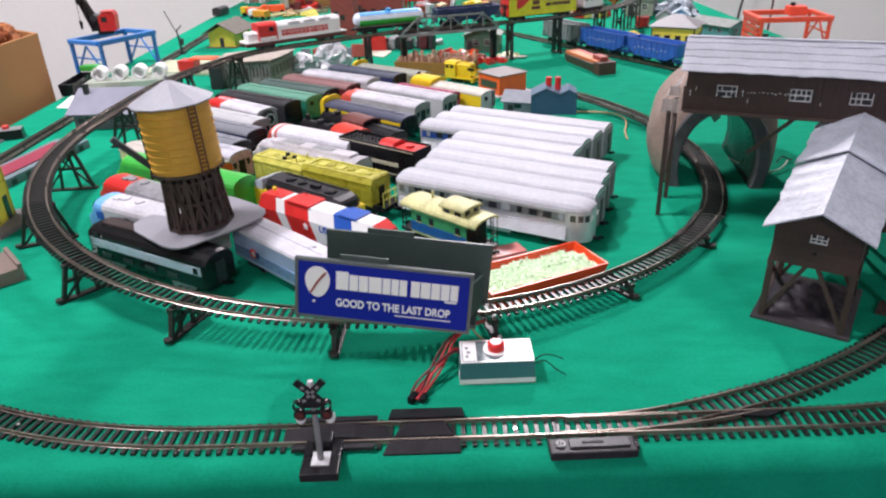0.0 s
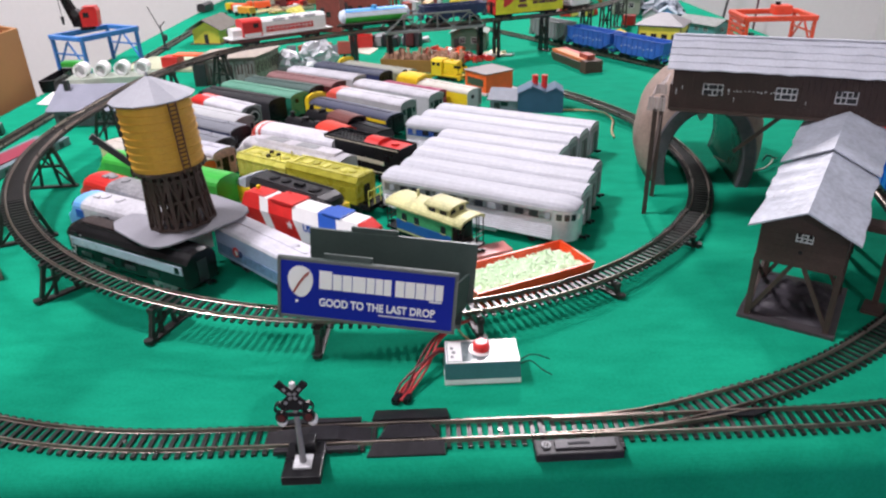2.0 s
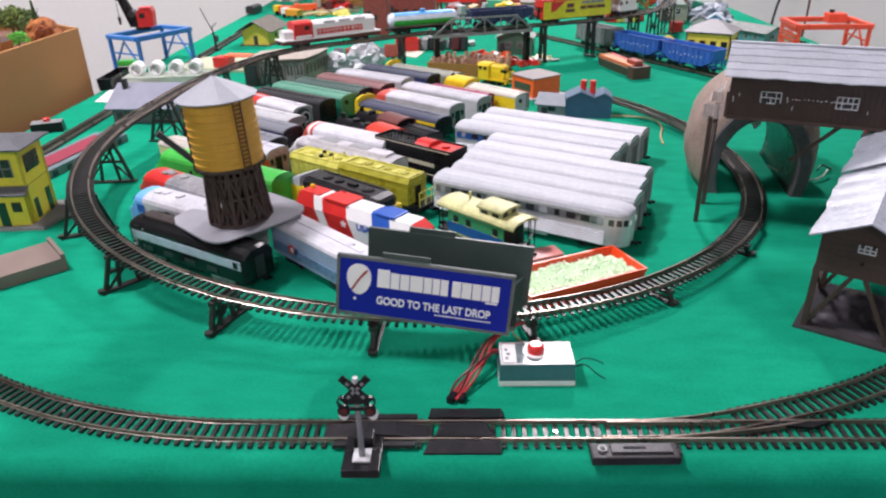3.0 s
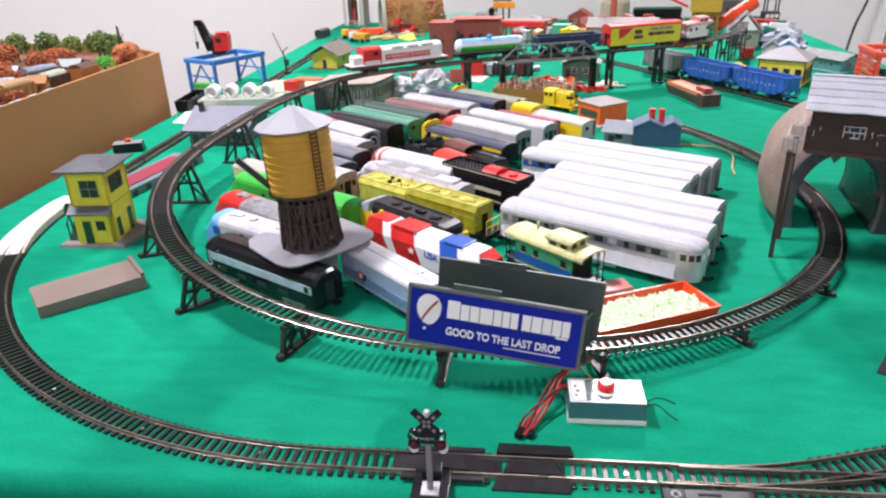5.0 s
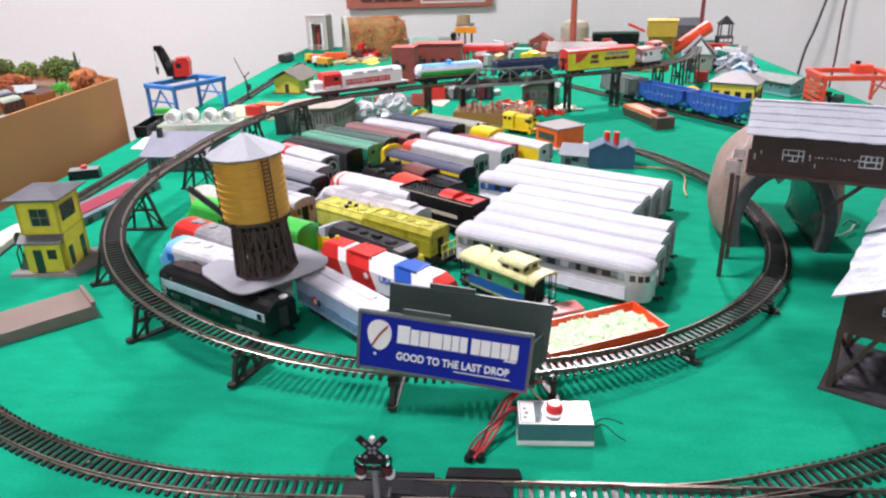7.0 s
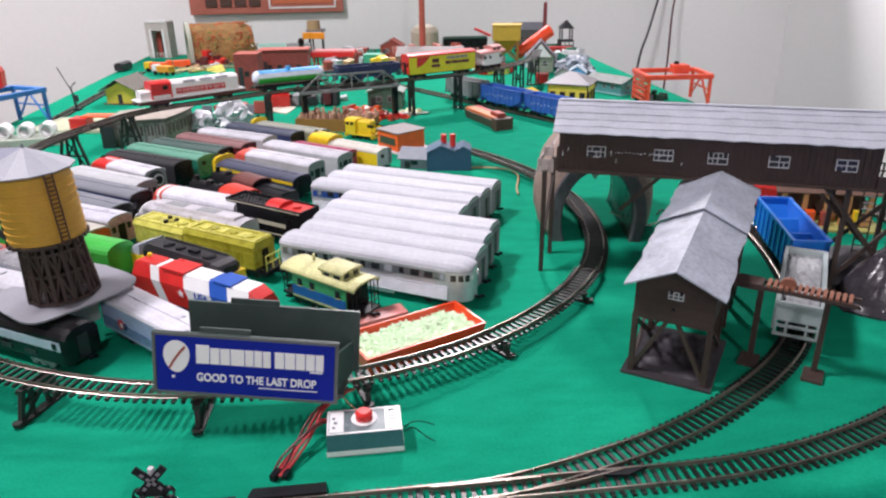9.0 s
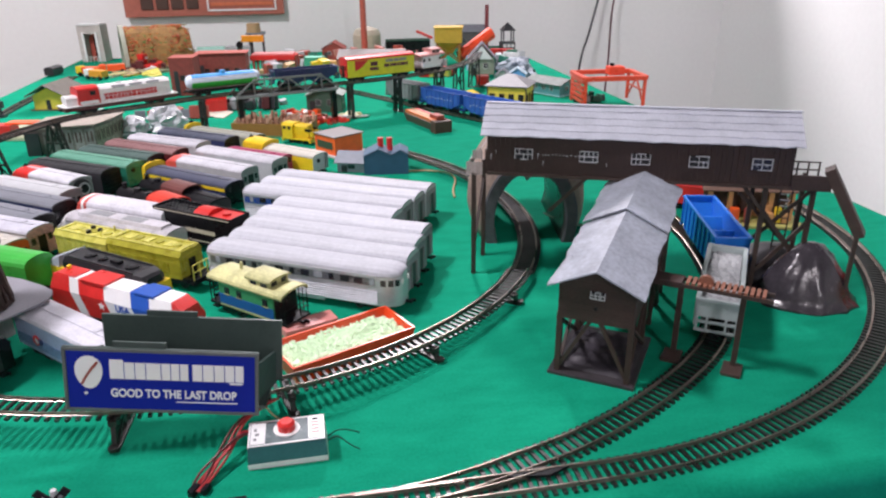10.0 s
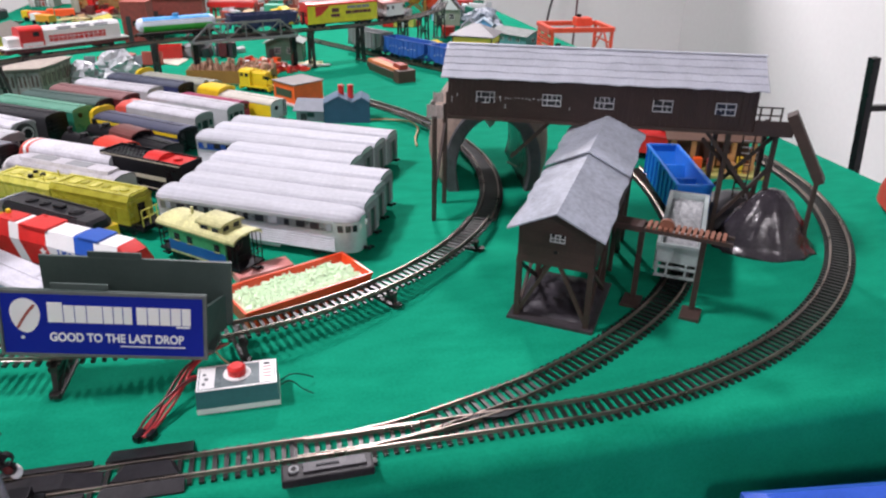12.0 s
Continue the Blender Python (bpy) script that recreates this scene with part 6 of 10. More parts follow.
# cab units and road switchers, front of the yard
def black_diesel():
    """A long flat-roofed black locomotive with a pale band, worn silver trucks and a scuffed nose."""
    m, _ = place((-0.19, -0.181), (-0.036, -0.256))
    t = thing("diesel_locomotive", m, "black diesel with blue-grey band and worn nose under grey board", "locomotive", YARD)
    L, w, h = 0.158, 0.034, 0.0395
    prof = [(-w / 2, 0.0085), (w / 2, 0.0085), (w / 2, h - 0.0075), (w / 2 - 0.003, h - 0.0035), (w / 2 - 0.0085, h - 0.0008), (0, h), (-w / 2 + 0.0085, h - 0.0008), (-w / 2 + 0.003, h - 0.0035), (-w / 2, h - 0.0075)]
    gloss = mat("gloss_black_paint", (0.005, 0.005, 0.006), 0.2, 0, 0.2, 60, 0.08, 420, spec=0.35)
    bm = B()
    loft(bm, [[(x, y * sy, 0.0085 + (z - 0.0085) * sz) for y, z in prof] for x, sy, sz in ((-L / 2, 0.72, 0.8), (-L / 2 + 0.003, 0.88, 0.92), (-L / 2 + 0.009, 1, 1), (L / 2 - 0.004, 1, 1), (L / 2, 0.93, 0.95))])
    body = part("body", bm, gloss, t)
    band = mat("blue_grey_band", (0.42, 0.5, 0.6), 0.3, 0.1, 0.2)
    for s in (-1, 1):
        part("side_band", box(B(), L - 0.016, 0.0007, 0.0078, 0.003, s * (w / 2 + 0.0003), 0.0212), band, body, "pale blue-grey side band")
        part("number_panel", box(B(), 0.0052, 0.0005, 0.0058, L / 2 - 0.011, s * (w / 2 + 0.0007), 0.0222), gloss, body)
        for k in range(4):
            part("side_grille", box(B(), 0.013, 0.0006, 0.0042, -0.05 + k * 0.029, s * (w / 2 + 0.0003), 0.0118), DARK, body)
        part("cab_window", box(B(), 0.007, 0.0006, 0.0052, -L / 2 + 0.0185, s * (w / 2 + 0.0003), 0.0298), GLASS, body)
        part("handrail", bar(B(), (-L / 2 + 0.012, s * (w / 2 + 0.0012), 0.0188), (-L / 2 + 0.012, s * (w / 2 + 0.0012), 0.0305), 0.0006), LIGHTGREY, body)
    brown = mat("gloss_brown_roof", (0.03, 0.02, 0.019), 0.18, 0, 0.5, 120)
    part("roof_panel", box(B(), 0.046, 0.0125, 0.0012, -L / 2 + 0.037, 0, h - 0.0004, 0.0004), brown, body, "glossy brown roof panel")
    for y in (-0.0085, 0.0085):
        part("roof_rib", box(B(), L - 0.03, 0.001, 0.0013, 0.004, y, h - 0.0012, 0.0003), gloss, body)
    for x in (0.0, 0.024, 0.05):
        part("roof_fan", rod(B(), (x, 0, h - 0.0006), (x, 0, h + 0.0012), 0.0052, 0.0046, 16), gloss, body)
    chips = mat("scuffed_white_paint", (0.5, 0.52, 0.54), 0.5, 0, 0.5, 200)
    rnd = random.Random(31)
    for k in range(12):
        x, z = -L / 2 + 0.01 + rnd.uniform(0, 0.02), rnd.uniform(0.011, 0.032)
        part("paint_chip", box(B(), rnd.uniform(0.001, 0.003), 0.0005, rnd.uniform(0.0006, 0.0022), x, -w / 2 - 0.0006, z), chips, body)
    part("windscreen", box(B(), 0.0008, 0.018, 0.005, -L / 2 - 0.0001, 0, 0.0245), GLASS, body)
    part("headlight", rod(B(), (-L / 2 - 0.001, 0, 0.0215), (-L / 2 + 0.002, 0, 0.0215), 0.002, n=12), CHROME, body)
    part("nose_band", box(B(), 0.001, 0.024, 0.006, -L / 2 - 0.0001, 0, 0.014, 0.0002), chips, body)
    part("pilot", box(B(), 0.005, 0.028, 0.006, -L / 2 - 0.001, 0, 0.003, 0.0012), LIGHTGREY, t)
    part("end_door", box(B(), 0.0008, 0.01, 0.02, L / 2 + 0.0001, 0, 0.01), DARK, body)
    part("fuel_tank", box(B(), 0.036, 0.026, 0.0055, 0, 0, 0.003, 0.0008), BLACK, t)
    worn = mat("worn_truck_grey", (0.3, 0.31, 0.33), 0.35, 0.4, 0.5, 160)
    for x in (-0.046, 0.046):
        bm = B()
        for s in (-1, 1):
            box(bm, 0.03, 0.0014, 0.0026, x, s * 0.0146, 0.0042, 0.0005)
            for k in (-1, 0, 1):
                box(bm, 0.0055, 0.0018, 0.0058, x + k * 0.0098, s * 0.0148, 0.0016, 0.0006)
                rod(bm, (x + k * 0.0098, s * 0.0156, 0.0045), (x + k * 0.0098, s * 0.0164, 0.0045), 0.0017, n=10)
        part("side_frame", bm, worn, t, "worn silver truck side frame")
    running_gear(t, L, (-0.046, 0.046))


black_diesel()
m, L = place((-0.036, -0.195), (0.052, -0.281), 0)
emblem_car = boxcar(m, L, mat("pale_blue_grey_paint", (0.3, 0.38, 0.55), 0.4), mat("off_white_roof", (0.52, 0.52, 0.58), 0.42, 0, 0.2), "white-roofed pale blue baggage car with a printed panel", stripe=(mat("mixed_print", (0.12, 0.2, 0.34), 0.4, 0, 0.5, 200), 0.009, 0.013), end=GREY, h=0.041, w=0.031, ribs=False, running=False)
for x, r, mm in ((-0.029, 0.0046, RED), (-0.0276, 0.0026, WHITE), (-0.022, 0.003, NAVY)):
    part("emblem", rod(B(), (x, -0.0158, 0.021), (x, -0.0166 - 0.0001 / r * 0.001, 0.021), r, n=18), mm, emblem_car)
m, L = place((-0.212, -0.125), (-0.062, -0.197))
bluecab = streamliner(m, 0.168, [(0, 0.19, SKY), (0.19, 1, DUSTY)], None, "light blue and white cab-unit diesel", nose=SKY, stripe=(SKY, 0.006, 0.011))
for s in (-1, 1):
    part("cab_window", box(B(), 0.011, 0.0008, 0.0085, -0.0555, s * 0.0171, 0.0245, 0.0002), BLUE, bluecab)
    part("nose_stripe", box(B(), 0.014, 0.0008, 0.003, -0.0535, s * 0.0171, 0.018, 0.0002), BLUE, bluecab)
m, L = place((-0.228, -0.052), (-0.083, -0.148))
streamliner(m, 0.172, [(0, 0.34, RED), (0.34, 1, mat("worn_silver_grey", (0.3, 0.3, 0.32), 0.35, 0.2, 0.4, 120))], None, "red and worn silver cab-unit diesel with a red side band", h=0.041, nose=RED, stripe=(RED, 0.0105, 0.0195))
m, L = place((-0.245, 0.008), (-0.05, -0.09))
streamliner(m, 0.2, [(0, 1, GREEN)], None, "bright green cab-unit diesel", nose=GREEN, fans=False)
def usa_diesel():
    """A road switcher in red, white and blue bands with slanted edges."""
    m, L = place((-0.028, -0.131), (0.099, -0.224), 0)
    t = thing("diesel_locomotive", m, "red, white and blue locomotive with a star and letters", "locomotive", YARD)
    prof = [(-0.0155, 0.0095), (0.0155, 0.0095), (0.0155, 0.031), (0.0095, 0.0425), (-0.0095, 0.0425), (-0.0155, 0.031)]
    cut = (0.0, 0.17, 0.245, 0.45, 0.66, 0.8, 0.965, 1.0)
    for k, mm in enumerate((RED, WHITE, RED, WHITE, BLUE, WHITE, RED)):
        rings = []
        for c in cut[k:k + 2]:
            slant = 0.0 if c in (0.0, 1.0) else 0.45
            low = 0.006 if c == 1.0 else (0.0025 if c == 0.955 else 0.0)
            rings.append([(-L / 2 + c * L + slant * (0.03 - z), y, z - (low if z > 0.03 else 0)) for y, z in prof])
        bm = B()
        loft(bm, rings)
        part("body", bm, mm, t)
    part("radiator_box", box(B(), 0.022, 0.0215, 0.0024, -L / 2 + 0.735 * L, 0, 0.0418, 0.0006), BLUE, t)
    part("cab_roof", box(B(), 0.03, 0.0235, 0.0026, -L / 2 + 0.34 * L, 0, 0.0418, 0.0007), RED, t)
    part("hood_top", box(B(), 0.024, 0.0175, 0.0016, -L / 2 + 0.1 * L, 0, 0.042, 0.0005), RED, t)
    part("roof_hatch", box(B(), 0.026, 0.014, 0.001, -L / 2 + 0.54 * L, 0, 0.0422, 0.0003), WHITE, t)
    part("bell", rod(B(), (-L / 2 + 0.04 * L, 0.003, 0.0425), (-L / 2 + 0.04 * L, 0.003, 0.0465), 0.0022, n=10), YELLOW, t)
    for s in (-1, 1):
        part("walkway", box(B(), L - 0.004, 0.0016, 0.0018, 0, s * 0.0163, 0.0092), BLACK, t)
    lettering("USA", 0.0095, BLUE, t, Matrix.Translation((-L / 2 + 0.585 * L, -0.0158, 0.0262)) @ Euler((radians(90), 0, 0)).to_matrix().to_4x4(), label="blue capital letters", bold=0.0002)
    bm = B()
    star = [((0.0042 if k % 2 == 0 else 0.0018) * math.sin(k * math.pi / 5) - L / 2 + 0.42 * L, (0.0042 if k % 2 == 0 else 0.0018) * math.cos(k * math.pi / 5) + 0.025) for k in range(10)]
    prism(bm, star, -0.0163, -0.0157, "y")
    part("star", bm, WHITE, t)
    part("fuel_tank", box(B(), 0.036, 0.024, 0.005, 0, 0, 0.0035, 0.001), BLACK, t)
    running_gear(t, L, (-L / 2 + 0.03, L / 2 - 0.03))


def black_top():
    """A yellow diesel under a flat black roof moulding with fans and a pale nose."""
    p, q = (-0.033, -0.081), (0.057, -0.154)
    m, L = place(p, q, 0)
    t = thing("diesel_locomotive", m, "yellow diesel locomotive with a flat black roof and fans", "locomotive", YARD)
    bm = B()
    prism(bm, [(-0.0165, 0.0095), (0.0165, 0.0095), (0.0165, 0.0292), (-0.0165, 0.0292)], -L / 2 - 0.006, L / 2 + 0.002)
    part("body", bm, YELLOW, t)
    rings = []
    for x, w, zb, zt in ((-L / 2 - 0.002, 0.5, 0.029, 0.0385), (-L / 2 + 0.005, 0.95, 0.029, 0.041), (L / 2 - 0.012, 1.0, 0.029, 0.041), (L / 2 - 0.003, 0.85, 0.029, 0.0395), (L / 2, 0.55, 0.029, 0.037)):
        rings.append([(x, y * w, z) for y, z in ((-0.0165, zb), (0.0165, zb), (0.0165, zt - 0.005), (0.0125, zt), (-0.0125, zt), (-0.0165, zt - 0.005))])
    bm = B()
    loft(bm, rings)
    roof = part("roof", bm, mat("flat_black_roof", (0.009, 0.009, 0.012), 0.35, 0, 0.25), t, "flat black roof moulding")
    for s in (-1, 1):
        part("roof_rail", box(B(), L - 0.022, 0.0012, 0.0014, -0.003, s * 0.0112, 0.041, 0.0003), DARK, roof)
        for k in range(5):
            part("side_panel", box(B(), 0.013, 0.0006, 0.011, -0.034 + k * 0.0165, s * 0.0167, 0.0145), YELLOW, t)
    for x, r in ((-0.03, 0.0062), (-0.012, 0.0055), (0.03, 0.0072)):
        fan = part("roof_fan", rod(B(), (x, 0, 0.0405), (x, 0, 0.0426), r, r * 0.92, 18), BLACK, roof)
        part("fan_hub", rod(B(), (x, 0, 0.0424), (x, 0, 0.0432), r * 0.4, n=10), DARK, fan)
    part("exhaust_stack", box(B(), 0.012, 0.006, 0.003, 0.008, 0, 0.0408, 0.0006), BLACK, roof)
    bm = B()
    loft(bm, [[(-L / 2 - 0.001, -0.0165, 0.0292), (-L / 2 - 0.001, 0.0165, 0.0292), (-L / 2 - 0.001, 0.015, 0.0405), (-L / 2 - 0.001, -0.015, 0.0405)], [(-L / 2 - 0.024, -0.0145, 0.0285), (-L / 2 - 0.024, 0.0145, 0.0285), (-L / 2 - 0.02, 0.012, 0.034), (-L / 2 - 0.02, -0.012, 0.034)]])
    part("nose", bm, mat("blue_grey_nose", (0.34, 0.37, 0.44), 0.35), t, "pale blue-grey nose")
    bm = B()
    prism(bm, [(-0.0155, 0.0095), (0.0155, 0.0095), (0.0155, 0.0288), (-0.0155, 0.0288)], -L / 2 - 0.022, -L / 2 - 0.0062)
    part("front", bm, YELLOW, t)
    part("fuel_tank", box(B(), 0.03, 0.024, 0.005, 0, 0, 0.0035, 0.001), BLACK, t)
    running_gear(t, L + 0.02)


usa_diesel()
black_top()
def lemon_diesel():
    """A pale yellow diesel in two roof lengths, with olive sides, pale roof rims and a railed end."""
    m, _ = place((-0.072, 0.01), (0.1, -0.112), 0.4)
    t = thing("diesel_locomotive", m, "pale yellow diesel with olive sides and a two-part rimmed roof", "locomotive", YARD)
    L, w = 0.198, 0.031
    olive = mat("olive_yellow_paint", (0.34, 0.32, 0.03), 0.3, 0, 0.3, 90)
    part("frame", box(B(), L, w + 0.002, 0.0035, 0, 0, 0.0085, 0.0006), BLACK, t)
    for x0, x1, h, mm in ((-L / 2 + 0.004, -0.018, 0.0385, LEMON), (-0.016, L / 2 - 0.016, 0.041, olive)):
        bm = B()
        prism(bm, [(-w / 2, 0.012), (w / 2, 0.012), (w / 2, h - 0.005), (w / 2 - 0.0035, h - 0.0012), (-w / 2 + 0.0035, h - 0.0012), (-w / 2, h - 0.005)], x0, x1)
        body = part("body", bm, mm, t)
        bm = B()
        prism(bm, [(-w / 2 - 0.0006, h - 0.0054), (-w / 2 + 0.0032, h - 0.0008), (w / 2 - 0.0032, h - 0.0008), (w / 2 + 0.0006, h - 0.0054), (w / 2 + 0.0006, h - 0.0042), (w / 2 - 0.003, h + 0.0006), (-w / 2 + 0.003, h + 0.0006), (-w / 2 - 0.0006, h - 0.0042)], x0 - 0.001, x1 + 0.001)
        roof = part("roof", bm, LEMON if mm is LEMON else olive, body, "pale yellow roof" if mm is LEMON else "olive-yellow roof")
        for s in (-1, 1):
            part("roof_rim", box(B(), x1 - x0 + 0.001, 0.0022, 0.0014, (x0 + x1) / 2, s * (w / 2 - 0.0038), h + 0.0004, 0.0003), LEMON, roof)
            n = int((x1 - x0) / 0.013)
            for k in range(n):
                part("side_panel", box(B(), 0.0105, 0.0006, 0.013, x0 + (x1 - x0) * (k + 0.5) / n, s * (w / 2 + 0.0001), 0.0165), olive if mm is olive else LEMON, body)
            part("side_stripe", box(B(), x1 - x0 - 0.002, 0.0005, 0.0022, (x0 + x1) / 2, s * (w / 2 + 0.0004), 0.0128), olive, body)
        for f in (0.05, 0.97):
            part("roof_band", box(B(), 0.003, w - 0.008, 0.0014, x0 + (x1 - x0) * f, 0, h + 0.0004, 0.0003), LEMON, roof)
        for f in (0.32, 0.6, 0.84):
            part("roof_vent", rod(B(), (x0 + (x1 - x0) * f, 0, h + 0.0004), (x0 + (x1 - x0) * f, 0, h + 0.0018), 0.0048, 0.0042, 14), olive, roof)
        for f in (0.2, 0.45, 0.75):
            part("roof_hatch", box(B(), 0.011, 0.0125, 0.0011, x0 + (x1 - x0) * f, 0, h + 0.0004, 0.0003), LEMON, roof)
    for x, y in ((-0.052, -0.006), (-0.044, 0.002), (-0.058, 0.005)):
        part("exhaust_stack", rod(B(), (x, y, 0.0385), (x, y, 0.0425), 0.0028, 0.0024, 10), BLACK, t)
    for y in (-0.009, 0.009):
        part("horn", rod(B(), (-0.03, y, 0.039), (-0.03, y, 0.0455), 0.0009, n=6), LEMON, t)
    part("end_platform", box(B(), 0.016, w, 0.0022, L / 2 - 0.008, 0, 0.0118), BLACK, t)
    for y in (-w / 2 + 0.001, -0.005, 0.005, w / 2 - 0.001):
        part("railing_post", bar(B(), (L / 2 - 0.001, y, 0.012), (L / 2 - 0.001, y, 0.03), 0.0009), LEMON, t)
    for z in (0.022, 0.03):
        part("handrail", bar(B(), (L / 2 - 0.001, -w / 2 + 0.001, z), (L / 2 - 0.001, w / 2 - 0.001, z), 0.0009), LEMON, t)
    part("end_wall", box(B(), 0.0008, w * 0.8, 0.024, L / 2 - 0.0155, 0, 0.0125), olive, t)
    part("end_door", box(B(), 0.0008, 0.009, 0.019, L / 2 - 0.0148, 0, 0.0125), BLACK, t)
    part("windscreen", box(B(), 0.0008, 0.022, 0.007, -L / 2 + 0.0036, 0, 0.0265), GLASS, t)
    part("fuel_tank", box(B(), 0.036, 0.024, 0.006, 0, 0, 0.0035, 0.001), BLACK, t)
    running_gear(t, L, (-L / 2 + 0.03, L / 2 - 0.03))


lemon_diesel()
m, L = place((-0.088, 0.07), (0.058, -0.033), 0.4)
dull = streamliner(m, 0.178, [(0, 1, SILVER)], mat("dull_silver_roof", (0.4, 0.39, 0.42), 0.4, 0, 0.35, 90), "dull silver diesel with red lower trim", nose=WHITE, stripe=(RED, 0.007, 0.0095), fans=False, h=0.0385, w=0.031)
bm = B()
loft(bm, [[(x, y * s, z) for y, z in ((-0.0105, 0.0372), (0.0105, 0.0372), (0.0082, 0.0418), (-0.0082, 0.0418))] for x, s in ((-0.052, 0.8), (-0.046, 1.0), (0.07, 1.0), (0.076, 0.85))])
part("roof_housing", bm, mat("dull_silver_roof", (0.4, 0.39, 0.42), 0.4, 0, 0.35, 90), dull, "raised grey roof housing")
for x in (-0.02, 0.03):
    part("roof_grille", box(B(), 0.03, 0.012, 0.0008, x, 0, 0.0416, 0.0002), GREY, dull)
part("lower_trim", box(B(), 0.0012, 0.031, 0.012, 0.0893, 0, 0.009), RED, dull)
m, L = place((-0.078, 0.11), (0.04, 0.034), 0.4)
streamliner(m, 0.15, [(0, 0.16, MATS["salmon_red_plastic"]), (0.16, 0.19, WHITE), (0.19, 0.22, MATS["salmon_red_plastic"]), (0.22, 1, DUSTY)], None, "white diesel with salmon-red striped nose", nose=MATS["salmon_red_plastic"], fans=False)
steam_engine(pose(0.0012, 0.11, 0, 0, 0, -47), 0.125, "black steam locomotive with a red cab roof", cabmat=mat("bright_cab_red", (0.6, 0.04, 0.02), 0.35, 0, 0.2))
steam_engine(pose(0.0165, 0.1515, 0, 0, 0, -47), 0.105, "black steam locomotive with a maroon-brown cab roof", cabmat=mat("maroon_brown_roof", (0.13, 0.035, 0.03), 0.4, 0, 0.25))
m, L = place((0.036, 0.046), (0.123, -0.03), 0.5)
tender(m, 0.118, "black tender with red hatch deck and gold lining", RED)
boxcar(pose(0.073, 0.0915, 0, 0, 0, -46), 0.056, DARK, BLACK, "low black tender behind the brown-roofed locomotive", h=0.037, ribs=False, name="tender", cat="tender")
caboose(pose(0.1515, -0.183, 0, 0, 0, -43), 0.099, mat("sea_green_plastic", (0.04, 0.25, 0.1), 0.35, 0, 0.3), mat("cream_yellow_roof", (0.44, 0.43, 0.2), 0.45, 0, 0.5, 55), "sea-green and blue caboose with pale yellow roof", lower=mat("deep_blue_band", (0.015, 0.08, 0.3), 0.35))

# boxcars and older cars at the back of the yard
for p, q, side, roof, end, stripe, lab in (
    ((-0.185, 0.262), (-0.1, 0.183), DUSTY, DUSTY, GREY, (RED, 0.008, 0.02), "white passenger car with a red front and ring-shaped end fitting"),
    ((-0.185, 0.302), (-0.068, 0.223), DARK, DARK, BLACK, None, "dark grey boxcar with a black end"),
    ((-0.164, 0.342), (-0.042, 0.25), TEAL, mat("dusty_green_roof", (0.1, 0.28, 0.2), 0.5), TEAL, None, "green boxcar with dusty ribbed roof"),
    ((-0.136, 0.366), (-0.02, 0.291), DKGREEN, mat("dark_green_roof", (0.05, 0.09, 0.08), 0.5), BLACK, None, "dark green boxcar with a black end"),
    ((-0.103, 0.4), (0.01, 0.313), MAROON, mat("dusty_maroon_roof", (0.2, 0.1, 0.1), 0.5), MAROON, None, "maroon boxcar with dusty roof"),
    ((-0.077, 0.434), (0.04, 0.352), LIGHTGREY, DUSTY, LIGHTGREY, None, "white-roofed pale grey boxcar"),
    ((-0.034, 0.47), (0.08, 0.376), NAVY, mat("dusty_navy_roof", (0.055, 0.065, 0.1), 0.45, 0, 0.3), BLACK, None, "navy blue boxcar with a black end"),
    ((0.005, 0.503), (0.12, 0.408), OLIVE, mat("dusty_olive_roof", (0.26, 0.27, 0.22), 0.5), OLIVE, None, "olive grey car with yellow front"),
    ((-0.012, 0.252), (0.1, 0.139), NAVY, mat("slate_blue_roof", (0.05, 0.056, 0.095), 0.4, 0, 0.3), BLACK, (YELLOW, 0.004, 0.026), "navy diesel body with yellow nose and stripe"),
    ((0.017, 0.28), (0.119, 0.185), LIGHTGREY, DUSTY, GREY, None, "white-roofed grey passenger car with orange front"),
    ((0.049, 0.324), (0.158, 0.222), LIGHTGREY, DUSTY, GREY, None, "white-roofed grey passenger car"),
    ((0.085, 0.335), (0.165, 0.262), MAGENTA, MAGENTA, MAGENTA, None, "low magenta tank-like car"),
    ((0.12, 0.372), (0.214, 0.262), YELLOW, mat("pale_grey_cream_roof", (0.5, 0.48, 0.42), 0.5), LIGHTGREY, None, "yellow-fronted boxcar with a pale roof"),
    ((-0.235, 0.045), (-0.1, -0.045), CREAM, mat("dusty_cream_roof", (0.5, 0.47, 0.42), 0.45, 0, 0.25), ORANGE, (ORANGE, 0.012, 0.011), "cream-roofed orange-sided car beside the green diesel"),
    ((-0.19, 0.06), (-0.088, 0.0), DUSTY, mat("pale_lilac_roof", (0.42, 0.42, 0.48), 0.45, 0, 0.3), mat("red_white_end", (0.55, 0.3, 0.3), 0.4, 0, 0.5, 300), (RED, 0.004, 0.02), "grey-roofed passenger car with red and white sides"),
    ((-0.205, 0.115), (-0.1, 0.035), SILVER, SLATE, BLACK, (NAVY, 0.007, 0.02), "navy-striped silver passenger car"),
    ((-0.2, 0.165), (-0.09, 0.085), NAVY, SLATE, BLACK, None, "slate-roofed navy passenger car with a black end"),
    ((-0.21, 0.215), (-0.095, 0.13), WHITE, LIGHTGREY, GREY, (NAVY, 0.006, 0.02), "pale grey-roofed passenger car"),
):
    m, L = place(p, q, 0.45)
    c = boxcar(m, L, side, roof, lab, end=end, stripe=stripe, ribs=("boxcar" in lab), running=("boxcar" in lab), h=0.0435 if "low" not in lab else 0.037)
